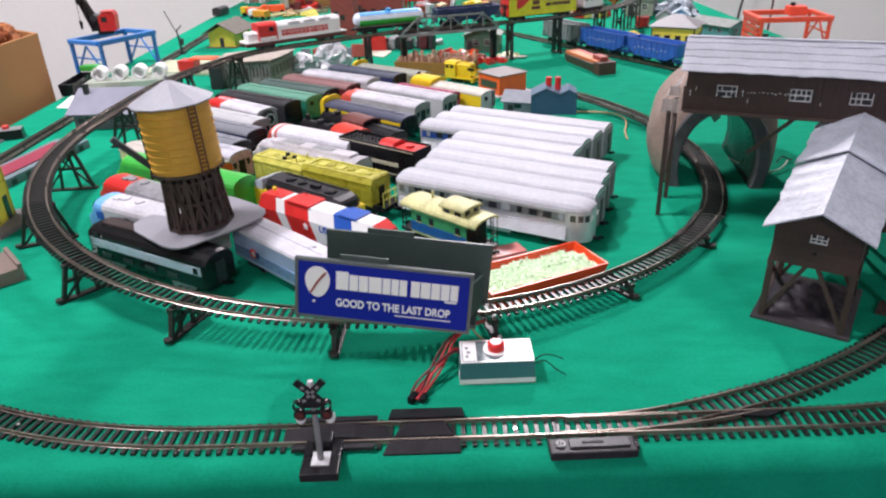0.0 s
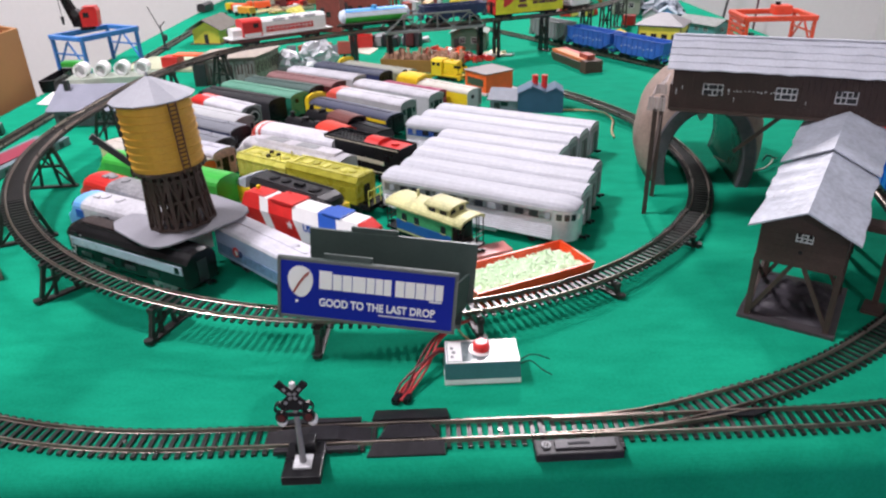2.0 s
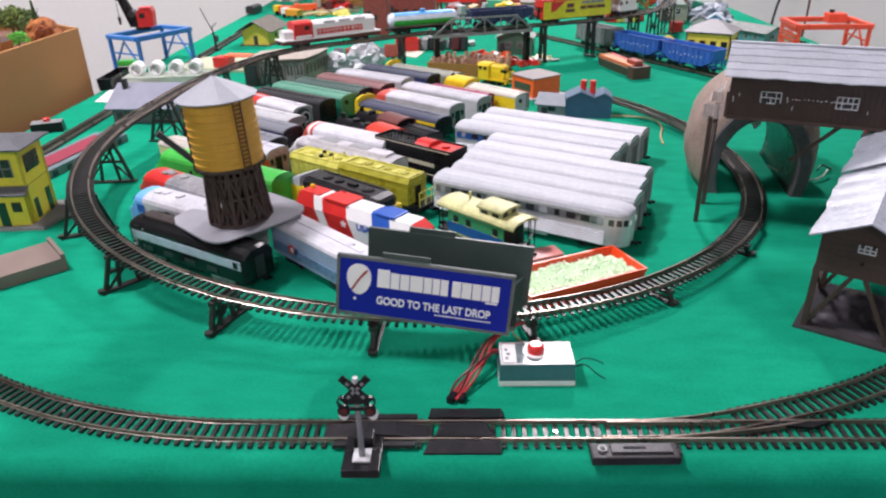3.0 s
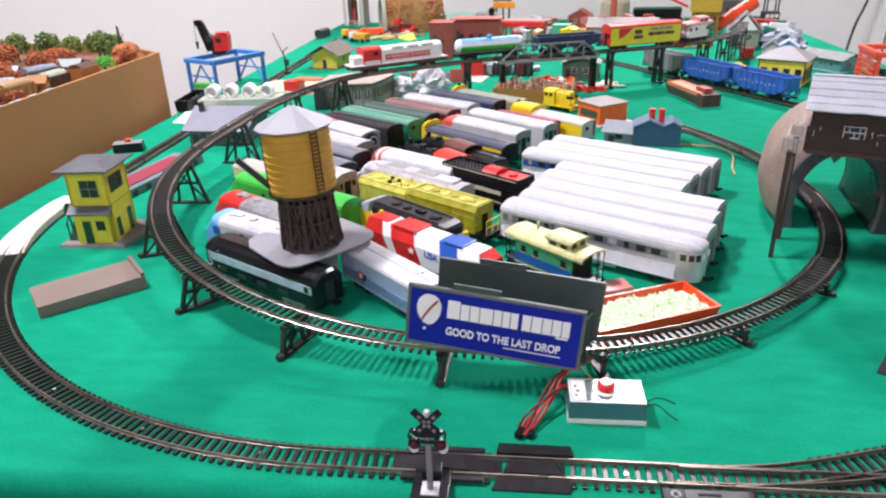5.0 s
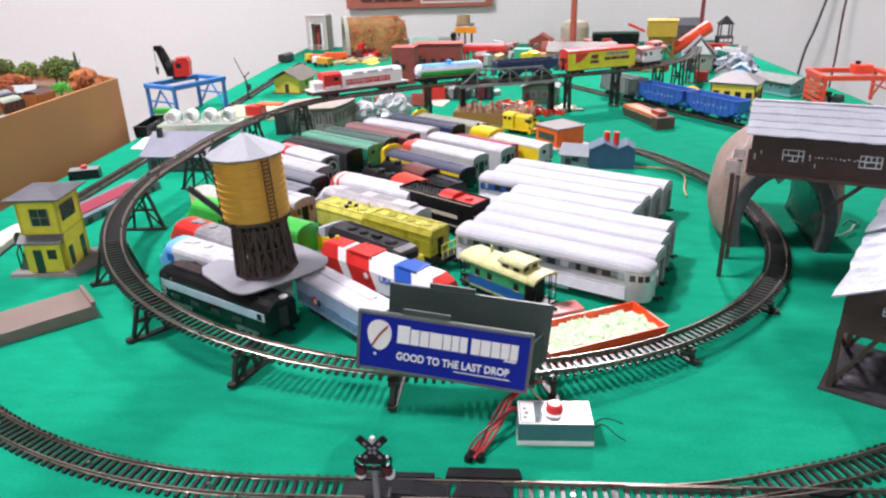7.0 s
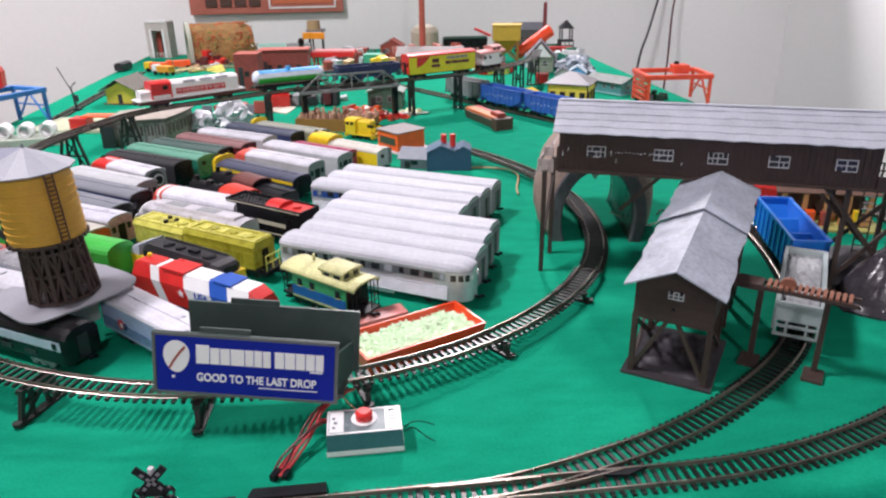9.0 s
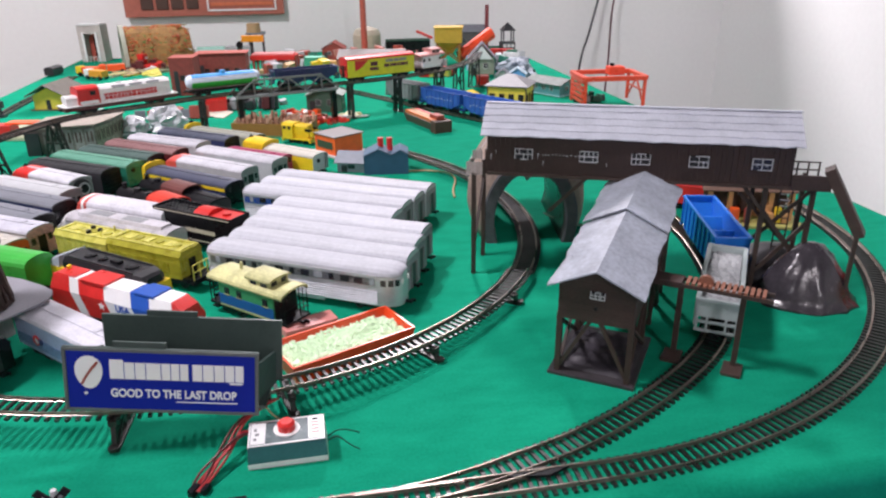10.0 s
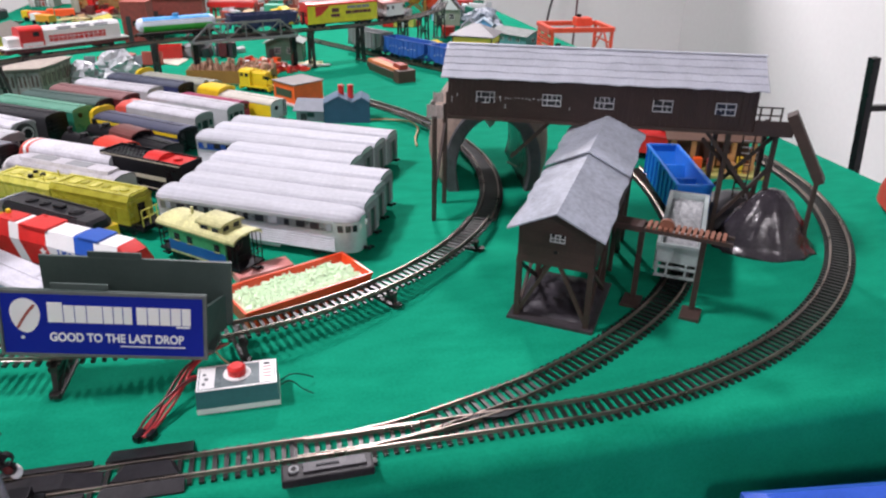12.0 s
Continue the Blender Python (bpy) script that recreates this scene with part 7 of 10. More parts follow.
    if "front" in lab or "nose" in lab:
        col = YELLOW if "yellow" in lab else (MATS["salmon_red_plastic"] if "orange" in lab else RED)
        reach = L * (0.3 if "fronted" in lab else 0.26 if "red" in lab else 0.03 if "yellow" in lab else 0.1)
        prof = car_prof(0.0354, 0.0093, 0.0385, 0.0444)
        bm = B()
        secs = [[(-L / 2 - (0.014 if "yellow" not in lab else 0.008) * (1 - f), y * (0.62 + 0.38 * math.sqrt(1 - (1 - f) ** 2)), 0.0093 + (z - 0.0093) * (0.68 + 0.32 * f ** 0.6)) for y, z in prof] for f in (0, 0.25, 0.6, 1)]
        secs.append([(-L / 2 + reach * (1 if z > 0.03 else 0.75), y, z) for y, z in prof])
        loft(bm, secs)
        nose = part("nose", bm, col, c)
        part("headlight", rod(B(), (-L / 2 - 0.003, 0, 0.0415), (-L / 2 + 0.002, 0, 0.0452), 0.0032, n=12), BLACK, nose)
    if "ring" in lab:
        for y, r, mm in ((0.0, 0.0135, DARK), (0.003, 0.0085, LIGHTGREY), (0.003, 0.0062, BLACK)):
            part("end_ring", rod(B(), (L / 2, y, 0.027), (L / 2 + 0.0042 - r * 0.2, y, 0.027), r, n=20), mm, c)

# ---------------------------------------------------------------- small buildings
def window_on(parent, x, y, z, w, h, face="f", trimmings=None, name="window"):
    """A framed pane on the front (-y), side (+x or -x) or back wall."""
    turn = {"f": 0, "r": 90, "l": -90, "b": 180}[face]
    m = pose(x, y, z, 0, 0, turn)
    win = part(name, box(B(), w, 0.0008, h, 0, 0, 0), GLASS, parent, at=m)
    if trimmings:
        bm = B()
        for s in (-1, 1):
            box(bm, 0.0007, 0.001, h + 0.0007, s * w / 2, -0.0005, 0)
            box(bm, w, 0.001, 0.0007, 0, -0.0005, 0 if s < 0 else h - 0.0004)
        box(bm, 0.0005, 0.001, h, 0, -0.0005, 0)
        box(bm, w, 0.001, 0.0005, 0, -0.0005, h / 2)
        part("frame", bm, trimmings, win)
    return win


def house(name, m, w, d, h, wall, roof, label, category="model building", top="gable", rh=0.02, over=0.004, windows=2, door=True, trimmings=WHITE, base=None, axis="x", chimney=None, side_windows=1, group="model buildings", doorm=None, wh=None):
    """A small building: w along x, d along y, walls to h, a gable, hip, flat or shed roof."""
    t = thing(name, m, label, category, group)
    if base:
        part("base_plate", box(B(), w + 0.016, d + 0.016, 0.002, 0, 0, 0, 0.0005), base, t)
    bm = B()
    box(bm, w, d, h, 0, 0, 0.001)
    part("wall", bm, wall, t)
    ow, od = w / 2 + over, d / 2 + over
    bm = B()
    if top == "gable":
        if axis == "x":
            g = [(-d / 2, h), (d / 2, h), (0, h + rh * d / (d + 2 * over))]
            gb = B()
            prism(gb, g, -w / 2 + 0.0003, w / 2 - 0.0003)
            for s in (-1, 1):
                loft(bm, [[(x, 0, h + rh + 0.0016), (x, s * od, h + 0.0016 - 0.001), (x, s * od, h - 0.001), (x, 0, h + rh)] for x in (-ow, ow)])
        else:
            g = [(-w / 2, h), (w / 2, h), (0, h + rh * w / (w + 2 * over))]
            gb = B()
            prism(gb, g, -d / 2 + 0.0003, d / 2 - 0.0003, "y")
            for s in (-1, 1):
                loft(bm, [[(0, y, h + rh + 0.0016), (s * ow, y, h + 0.0016 - 0.001), (s * ow, y, h - 0.001), (0, y, h + rh)] for y in (-od, od)])
        part("gable", gb, wall, t)
    elif top == "hip":
        k = 0.3 if abs(w - d) > 0.01 else 0.04
        r = (w - d) / 2 if w > d else 0
        q = (d - w) / 2 if d > w else 0
        loft(bm, [[(-ow, -od, h), (ow, -od, h), (ow, od, h), (-ow, od, h)], [(-ow, -od, h + 0.0014), (ow, -od, h + 0.0014), (ow, od, h + 0.0014), (-ow, od, h + 0.0014)], [(-r - 0.001, -q - 0.001, h + rh), (r + 0.001, -q - 0.001, h + rh), (r + 0.001, q + 0.001, h + rh), (-r - 0.001, q + 0.001, h + rh)]])
    elif top == "shed":
        loft(bm, [[(x, -od, h), (x, od, h + rh), (x, od, h + rh + 0.0016), (x, -od, h + 0.0016)] for x in (-ow, ow)])
        gb = B()
        loft(gb, [[(x, -d / 2, h), (x, d / 2, h), (x, d / 2, h + rh)] for x in (-w / 2, w / 2)])
        part("gable", gb, wall, t)
    else:
        box(bm, 2 * ow, 2 * od, 0.0018, 0, 0, h + 0.001, 0.0003)
    part("roof", bm, roof, t)
    wz = h * 0.42 if wh is None else h * 0.2
    wh = min(0.012, h * 0.42) if wh is None else wh
    for k in range(windows):
        x = -w / 2 + w * (k + 0.5 + (0.5 if door else 0)) / (windows + (1 if door else 0))
        window_on(t, x, -d / 2 - 0.0003, wz, min(0.011, w / (windows + 2)), wh, "f", trimmings)
    for k in range(side_windows):
        y = -d / 2 + d * (k + 0.5) / side_windows
        window_on(t, w / 2 + 0.0003, y, wz, min(0.01, d / (side_windows + 1)), wh, "r", trimmings)
        window_on(t, -w / 2 - 0.0003, y, wz, min(0.01, d / (side_windows + 1)), wh, "l", trimmings)
    if door:
        part("door", box(B(), min(0.011, w * 0.2), 0.001, h * 0.66, -w / 2 + w * 0.5 / (windows + 1), -d / 2 - 0.0003, 0.001), doorm or DARK, t)
    if chimney:
        part("chimney", box(B(), 0.007, 0.007, h + rh + chimney, -w * 0.4, -d * 0.12, 0), DARK, t)
    return t


# switch tower by the loop
SWY = mat("switch_tower_yellow", (0.7, 0.6, 0.05), 0.5, 0, 0.12, 80)


def switch_tower():
    t = thing("switch_tower", pose(-0.344, -0.1, 0, 0, 0, 4) @ Matrix.Diagonal((0.95, 0.95, 1.18, 1)), "two-storey yellow railway switch tower with grey roofs and dark windows", "model building", "model buildings")
    bm = B()
    loft(bm, [[(x * s, y * s, z) for x, y in ((-0.042, -0.038), (0.036, -0.04), (0.05, 0.02), (0.03, 0.042), (-0.04, 0.04))] for z, s in ((0, 1.0), (0.003, 0.97))])
    part("base_plate", bm, mat("grey_ground_plate", (0.2, 0.19, 0.19), 0.7, 0, 0.2, 80), t)
    h = 0.071
    part("wall", box(B(), 0.044, 0.05, h - 0.003, 0, 0, 0.003), SWY, t)
    bm = B()
    box(bm, 0.0445, 0.0505, 0.0012, 0, 0, 0.037)
    for sx in (-1, 1):
        for sy in (-1, 1):
            box(bm, 0.0022, 0.0022, h - 0.004, sx * 0.0216, sy * 0.0246, 0.003)
    part("corner_trim", bm, mat("olive_trim", (0.45, 0.38, 0.03), 0.5), t)
    bm = B()
    loft(bm, [[(-0.031, -0.034, h), (0.031, -0.034, h), (0.031, 0.034, h), (-0.031, 0.034, h)], [(-0.031, -0.034, h + 0.0015), (0.031, -0.034, h + 0.0015), (0.031, 0.034, h + 0.0015), (-0.031, 0.034, h + 0.0015)], [(-0.012, -0.014, h + 0.0055), (0.012, -0.014, h + 0.0055), (0.012, 0.014, h + 0.0055), (-0.012, 0.014, h + 0.0055)]])
    part("roof", bm, mat("dark_slate_sheet", (0.095, 0.1, 0.115), 0.55, 0, 0.25, 60), t)
    bm = B()
    loft(bm, [[(x, -0.036, 0.031), (x, -0.0245, 0.037), (x, -0.0245, 0.0382), (x, -0.036, 0.0322)] for x in (-0.026, 0.024)])
    part("porch_roof", bm, MATS["dark_slate_sheet"], t)
    part("porch_wall", box(B(), 0.04, 0.008, 0.029, 0, -0.029, 0.003), SWY, t)
    dk = mat("window_green_black", (0.02, 0.028, 0.02), 0.3)
    for x, w in ((0.002, 0.02),):
        win = part("window", box(B(), w, 0.001, 0.016, x, -0.0253, 0.046), dk, t)
        bm = B()
        for s in (-1, 0, 1):
            box(bm, 0.0008, 0.0008, 0.016, x + s * w / 2, -0.0259, 0.046)
        box(bm, w, 0.0008, 0.0008, x, -0.0259, 0.0535)
        part("frame", bm, GREY, win)
    for y in (-0.006,):
        part("window", box(B(), 0.001, 0.03, 0.015, 0.0222, y + 0.004, 0.048), dk, t)
    part("door", box(B(), 0.0095, 0.001, 0.022, -0.006, -0.0332, 0.003), DKGREEN, t)
    part("window", box(B(), 0.01, 0.001, 0.009, 0.01, -0.0332, 0.016), dk, t)
    part("door", box(B(), 0.001, 0.009, 0.022, 0.0222, 0.014, 0.003), DKGREEN, t)
    part("door", box(B(), 0.001, 0.008, 0.018, 0.0222, -0.014, 0.005), DKGREEN, t)
    st = part("stair", bar(B(), (-0.03, -0.024, 0.003), (-0.03, 0.016, 0.036), 0.012, 0.0024), DKGREEN, t)
    part("landing", box(B(), 0.016, 0.018, 0.002, -0.03, 0.018, 0.036), DKGREEN, st)
    for k in range(6):
        part("baluster", bar(B(), (-0.036, -0.022 + k * 0.0085, 0.004 + k * 0.0068), (-0.036, -0.022 + k * 0.0085, 0.018 + k * 0.0068), 0.0012), DKGREEN, st)
    part("handrail", bar(B(), (-0.036, -0.024, 0.018), (-0.036, 0.022, 0.053), 0.0014), DKGREEN, st)
    part("hand_wheel", rod(B(), (-0.038, -0.01, 0.03), (-0.0395, -0.01, 0.03), 0.006, n=14), DKGREEN, st)


switch_tower()


def loading_ramp():
    t = thing("loading_ramp", pose(-0.288, -0.2375, 0, 0, 0, 42), "grey-brown toy loading ramp with a raised end stop", "ramp")
    mm = mat("taupe_plastic", (0.2, 0.15, 0.13), 0.5, 0, 0.1, 40)
    bm = B()
    loft(bm, [[(x, -0.0245, 0), (x, 0.0245, 0), (x, 0.0245, z), (x, -0.0245, z)] for x, z in ((-0.046, 0.0105), (0.044, 0.0125))])
    part("deck", bm, mm, t)
    bm = B()
    loft(bm, [[(x, -0.0245, 0.0), (x, 0.0245, 0.0), (x, 0.0245, z), (x, -0.0245, z)] for x, z in ((0.044, 0.0165), (0.0475, 0.0165))])
    part("end_stop", bm, mm, t)


loading_ramp()


def red_platform():
    t = thing("station_platform", pose(-0.394, 0.085, 0, 0, 0, 79), "long grey platform building with a pinkish red roof panel", "platform")
    bm = B()
    box(bm, 0.19, 0.05, 0.011, 0, 0, 0, 0.0012)
    part("body", bm, mat("blue_grey_plastic", (0.13, 0.18, 0.2), 0.5), t)
    part("roof_panel", box(B(), 0.13, 0.03, 0.0015, 0.01, 0, 0.011, 0.0003), mat("dull_red_roof", (0.25, 0.022, 0.05), 0.6), t)
    for k in range(7):
        part("door", box(B(), 0.008, 0.001, 0.007, -0.08 + k * 0.026, -0.0253, 0.001), DARK, t)


red_platform()
button_box(pose(-0.497, 0.228, 0, 0, 0, 20) @ Matrix.Scale(0.85, 4), "black control box with a grey lid and red push button", big=False)
house("depot", pose(-0.362, 0.31, 0, 0, 0, -2), 0.094, 0.1, 0.025, mat("slate_wall", (0.1, 0.11, 0.13), 0.5), mat("blue_grey_roof", (0.2, 0.21, 0.27), 0.55, 0, 0.16, 40), "low building with a broad blue-grey gable roof and dark chimney", rh=0.026, over=0.008, windows=3, chimney=0.01, trimmings=GREY)
bm = B()
prism(bm, [(-0.508, 0.4), (-0.474, 0.392), (-0.455, 0.5), (-0.535, 0.57)], 0.0004, 0.0012, "z")
solo("paper_sheet", bm, WHITE, pose(0, 0, 0), "white sheet of card lying flat on the felt", "paper")
bm = B()
o = [(-0.021, -0.055), (0.021, -0.055), (0.021, 0.055), (-0.021, 0.055)]
loft(bm, [[(x * k, y * k, z) for x, y in o] for k, z in ((0.94, 0), (1.0, 0.024), (0.93, 0.024), (0.88, 0.004))])
solo("black_tray", bm, BLACK, pose(-0.53, 0.535, 0, 0, 0, 4) @ Matrix.Diagonal((0.6, 1, 0.9, 1)), "open black plastic tray at the table edge", "tray")


def ice_platform():
    t = thing("freight_platform", pose(-0.434, 0.552, 0, 0, 0, 6), "pale green freight platform carrying four white drums", "platform")
    bm = B()
    box(bm, 0.16, 0.05, 0.014, 0, 0, 0, 0.001)
    part("deck", bm, mat("pale_green_grey", (0.42, 0.47, 0.4), 0.55), t)
    for k in range(4):
        bm = B()
        n = 18
        x = -0.055 + k * 0.036
        ring = lambda r, y: [(x + r * math.cos(2 * math.pi * j / n), y, 0.0264 + r * math.sin(2 * math.pi * j / n)) for j in range(n)]
        loft(bm, [ring(0.0085, 0.014), ring(0.0125, 0.014), ring(0.0125, -0.014), ring(0.0085, -0.014)], cap=False)
        loft(bm, [ring(0.0088, 0.0), ring(0.0086, 0.002)])
        part("drum", bm, WHITE, t, "open-ended white drum")


ice_platform()


def gantry_crane(m, material, label, w=0.15, d=0.07, h=0.072):
    t = thing("gantry_crane", m, label, "gantry crane")
    for s in (-1, 1):
        bm = B()
        box(bm, w, 0.0115, 0.0095, 0, s * d / 2, h - 0.0095, 0.001)
        part("beam", bm, material, t)
        bm = B()
        box(bm, 0.011, d, 0.008, s * w / 2 * 0.97, 0, h - 0.0082, 0.001)
        part("end_beam", bm, material, t)
        for k in (-1, 1):
            part("leg", box(B(), 0.006, 0.006, h - 0.008, k * w * 0.47, s * d / 2, 0), material, t)
        for e in (-1, 1):
            part("brace", bar(B(), (s * w * 0.47, e * d / 2, 0.004), (s * w * 0.47, 0, h - 0.012), 0.003), material, t)
        part("crossbar", bar(B(), (s * w * 0.47, -d / 2, h * 0.5), (s * w * 0.47, d / 2, h * 0.5), 0.003), material, t)
    return t


BLUEC = plastic("crane_blue", (0.03, 0.2, 0.58))
gantry_crane(pose(-0.52, 0.703, 0, 0, 0, 62), BLUEC, "bright blue gantry frame on four legs", 0.14, 0.085, 0.072)


def derrick():
    t = thing("derrick_crane", pose(-0.537, 0.718, 0.0722, 0, 0, 188) @ Matrix.Scale(1.1, 4), "red toy crane cab with a black lattice boom", "crane")
    part("turntable", rod(B(), (0, 0, 0), (0, 0, 0.006), 0.014, n=18), BLACK, t)
    bm = B()
    prism(bm, [(-0.022, 0.006), (0.006, 0.006), (0.006, 0.03), (0.0, 0.038), (-0.02, 0.04), (-0.024, 0.034)], -0.012, 0.012, "y")
    cab = part("cab", bm, RED, t)
    part("cab_window", box(B(), 0.01, 0.0246, 0.009, -0.004, 0, 0.022), GLASS, cab)
    part("cab_roof", box(B(), 0.022, 0.026, 0.0016, -0.0105, 0, 0.0392, 0.0005), RED, cab)
    part("machinery", box(B(), 0.016, 0.022, 0.022, 0.014, 0, 0.006, 0.001), BLACK, t)
    part("winch_drum", rod(B(), (0.014, -0.012, 0.03), (0.014, 0.012, 0.03), 0.006, n=14), DARK, t)
    bm = B()
    for s in (-1, 1):
        bar(bm, (0.02, s * 0.008, 0.012), (0.034, s * 0.004, 0.057), 0.0046)
        bar(bm, (0.011, s * 0.008, 0.02), (0.026, s * 0.004, 0.06), 0.0046)
        for k in range(5):
            f = k / 5
            bar(bm, (0.02 + 0.014 * f, s * (0.008 - 0.004 * f), 0.012 + 0.045 * f), (0.011 + 0.015 * (f + 0.2), s * (0.008 - 0.004 * f), 0.02 + 0.04 * (f + 0.2)), 0.002)
    for k in range(6):
        f = k / 5
        bar(bm, (0.02 + 0.014 * f, -0.008 + 0.004 * f, 0.012 + 0.045 * f), (0.02 + 0.014 * f, 0.008 - 0.004 * f, 0.012 + 0.045 * f), 0.0022)
    part("boom", bm, BLACK, t)
    part("boom_head", box(B(), 0.014, 0.011, 0.01, 0.033, 0, 0.054, 0.001), BLACK, t)
    part("hook", rod(B(), (0.041, 0, 0.024), (0.041, 0, 0.01), 0.0032, 0.0018), BLACK, t)
    bm = B()
    rod(bm, (0.041, 0, 0.02), (0.041, 0, 0.056), 0.0005, n=5)
    part("cable", bm, BLACK, t)


derrick()
bm = B()
box(bm, 0.034, 0.026, 0.022, 0, 0, 0, 0.002)
solo("crate", bm, LIGHTGREY, pose(-0.53, 0.6, 0), "grey crate under the blue gantry", "crate")
bm = B()
box(bm, 0.036, 0.02, 0.01, 0, 0, 0, 0.002)
solo("crate", bm, GREEN, pose(-0.53, 0.6, 0.0222), "bright green block lying on a grey crate", "crate")

# red drum stand and platforms by the raised line
def drum_stand():
    t = thing("platform_car", pose(-0.37, 0.69, 0, 0, 0, -10), "pale green platform with a red box and orange plank", "platform")
    bm = B()
    box(bm, 0.16, 0.12, 0.006, 0, 0, 0, 0.001)
    part("deck", bm, mat("pale_sage", (0.45, 0.48, 0.33), 0.6), t)
    part("red_box", box(B(), 0.034, 0.03, 0.02, 0.02, -0.035, 0.006, 0.001), RED, t)
    part("plank", box(B(), 0.055, 0.028, 0.003, 0.05, -0.026, 0.026, 0.0005), ORANGE, t)


drum_stand()


def antenna():
    t = thing("signal_mast", pose(-0.44, 0.862, 0), "dark semaphore mast beside the rear track", "signal")
    part("base", box(B(), 0.016, 0.014, 0.006, 0, 0, 0), DARK, t)
    part("mast", rod(B(), (0, 0, 0.004), (-0.004, 0, 0.052), 0.003, 0.0015), DARK, t)
    part("arm", bar(B(), (0.002, 0, 0.03), (-0.024, 0, 0.095), 0.0016), DARK, t)
    part("cross_arm", bar(B(), (-0.006, 0, 0.05), (0.008, 0, 0.062), 0.0022), DARK, t)
    part("lamp_box", box(B(), 0.008, 0.008, 0.014, 0.003, 0, 0.02, 0.001), DARK, t)


antenna()
COTY = mat("cottage_yellow", (0.6, 0.52, 0.06), 0.55)
house("cottage", pose(-0.355, 0.965, 0, 0, 0, -10) @ Matrix.Scale(0.9, 4), 0.072, 0.1, 0.036, COTY, mat("grey_brown_roof", (0.15, 0.138, 0.12), 0.8, 0, 0.2, 60, spec=0.1), "small yellow station cottage with overhanging grey gable roof", rh=0.026, over=0.014, windows=0, axis="y", base=BROWN, trimmings=None)

# roundhouse-like sheds just behind the yard
WEATHER = mat("weathered_board", (0.2, 0.165, 0.15), 0.7, 0, 0.6, 55, 0.3)


def roundhouse():
    """A low engine house whose walls turn in flat faces, with a thin pale roof."""
    t = thing("engine_house", pose(-0.2, 0.53, 0), "weathered many-sided engine house with a thin pale roof and slotted doors", "model building", "model buildings")
    plan = [(-0.068, -0.035), (-0.045, -0.024), (-0.018, -0.014), (0.036, -0.008), (0.05, 0.03), (0.062, 0.09), (0.0, 0.1), (-0.06, 0.07)]
    H = 0.043
    bm = B()
    prism(bm, plan, 0, H, "z")
    part("wall", bm, WEATHER, t)
    bm = B()
    prism(bm, [(x * 1.07, y * 1.07 - 0.003) for x, y in plan], H, H + 0.0022, "z")
    part("roof", bm, mat("pale_tan_roof", (0.33, 0.29, 0.25), 0.7, 0, 0.3, spec=0.2), t)
    pale = mat("bleached_door", (0.36, 0.31, 0.26), 0.7, 0, 0.35, 120)
    faded = mat("faded_panel_grey", (0.3, 0.28, 0.28), 0.7, 0, 0.5, 80)
    for (xa, ya), (xb, yb), mm, n in ((plan[1], plan[2], faded, 2), (plan[2], plan[3], faded, 3), (plan[3], plan[4], pale, 3), (plan[4], plan[5], pale, 4)):
        a = math.degrees(math.atan2(yb - ya, xb - xa))
        L = math.hypot(xb - xa, yb - ya)
        for k in range(n):
            f = (k + 0.5) / n
            m = pose(xa + (xb - xa) * f, ya + (yb - ya) * f, 0, 0, 0, a)
            door = part("door", box(B(), L / n * 0.82, 0.0012, H * 0.86, 0, -0.0006, 0.001, 0.0002), mm, t, at=m)
            for j in (-1, 1):
                part("slot", box(B(), L / n * 0.14, 0.0008, H * 0.42, j * L / n * 0.19, -0.0014, H * 0.34), BROWN, door)
    part("dark_bay", box(B(), 0.022, 0.004, H * 0.9, -0.058, -0.034, 0), DARK, t)


roundhouse()
def crumpled_bag(m, r, h, label, seed):
    """A crumpled bag of clear film: a sharply creased, faceted sack, slack at the foot."""
    bm = B()
    n, rows = 18, 9
    secs = []
    for j in range(rows + 1):
        f = j / rows
        row = []
        for k in range(n):
            a = 2 * math.pi * k / n
            d = Vector((math.cos(a) * 2.4, math.sin(a) * 2.4, f * 4 + seed))
            q = r * (0.25 + 0.75 * math.sin(math.pi * (0.3 + 0.66 * f))) * (1 + 0.5 * noise.noise(d) + 0.22 * noise.noise(d * 3))
            row.append((q * math.cos(a), q * math.sin(a), max(0.0, h * f * (1 + 0.2 * noise.noise(d * 1.7))) if j else 0.0))
        secs.append(row)
    loft(bm, secs)
    film = mat("crumpled_clear_film", (0.46, 0.47, 0.5), 0.32, 0.0, 0.25, 60, 0.4, 260, spec=0.5)
    solo("plastic_bag", bm, film, m, label, "plastic bag")


crumpled_bag(pose(-0.066, 0.65, 0, 0, 0, 20), 0.034, 0.052, "crumpled clear plastic bag standing on the green felt", 2.0)
crumpled_bag(pose(-0.125, 0.63, 0, 0, 0, 70), 0.026, 0.034, "small crumpled clear plastic bag beside the engine house", 6.0)

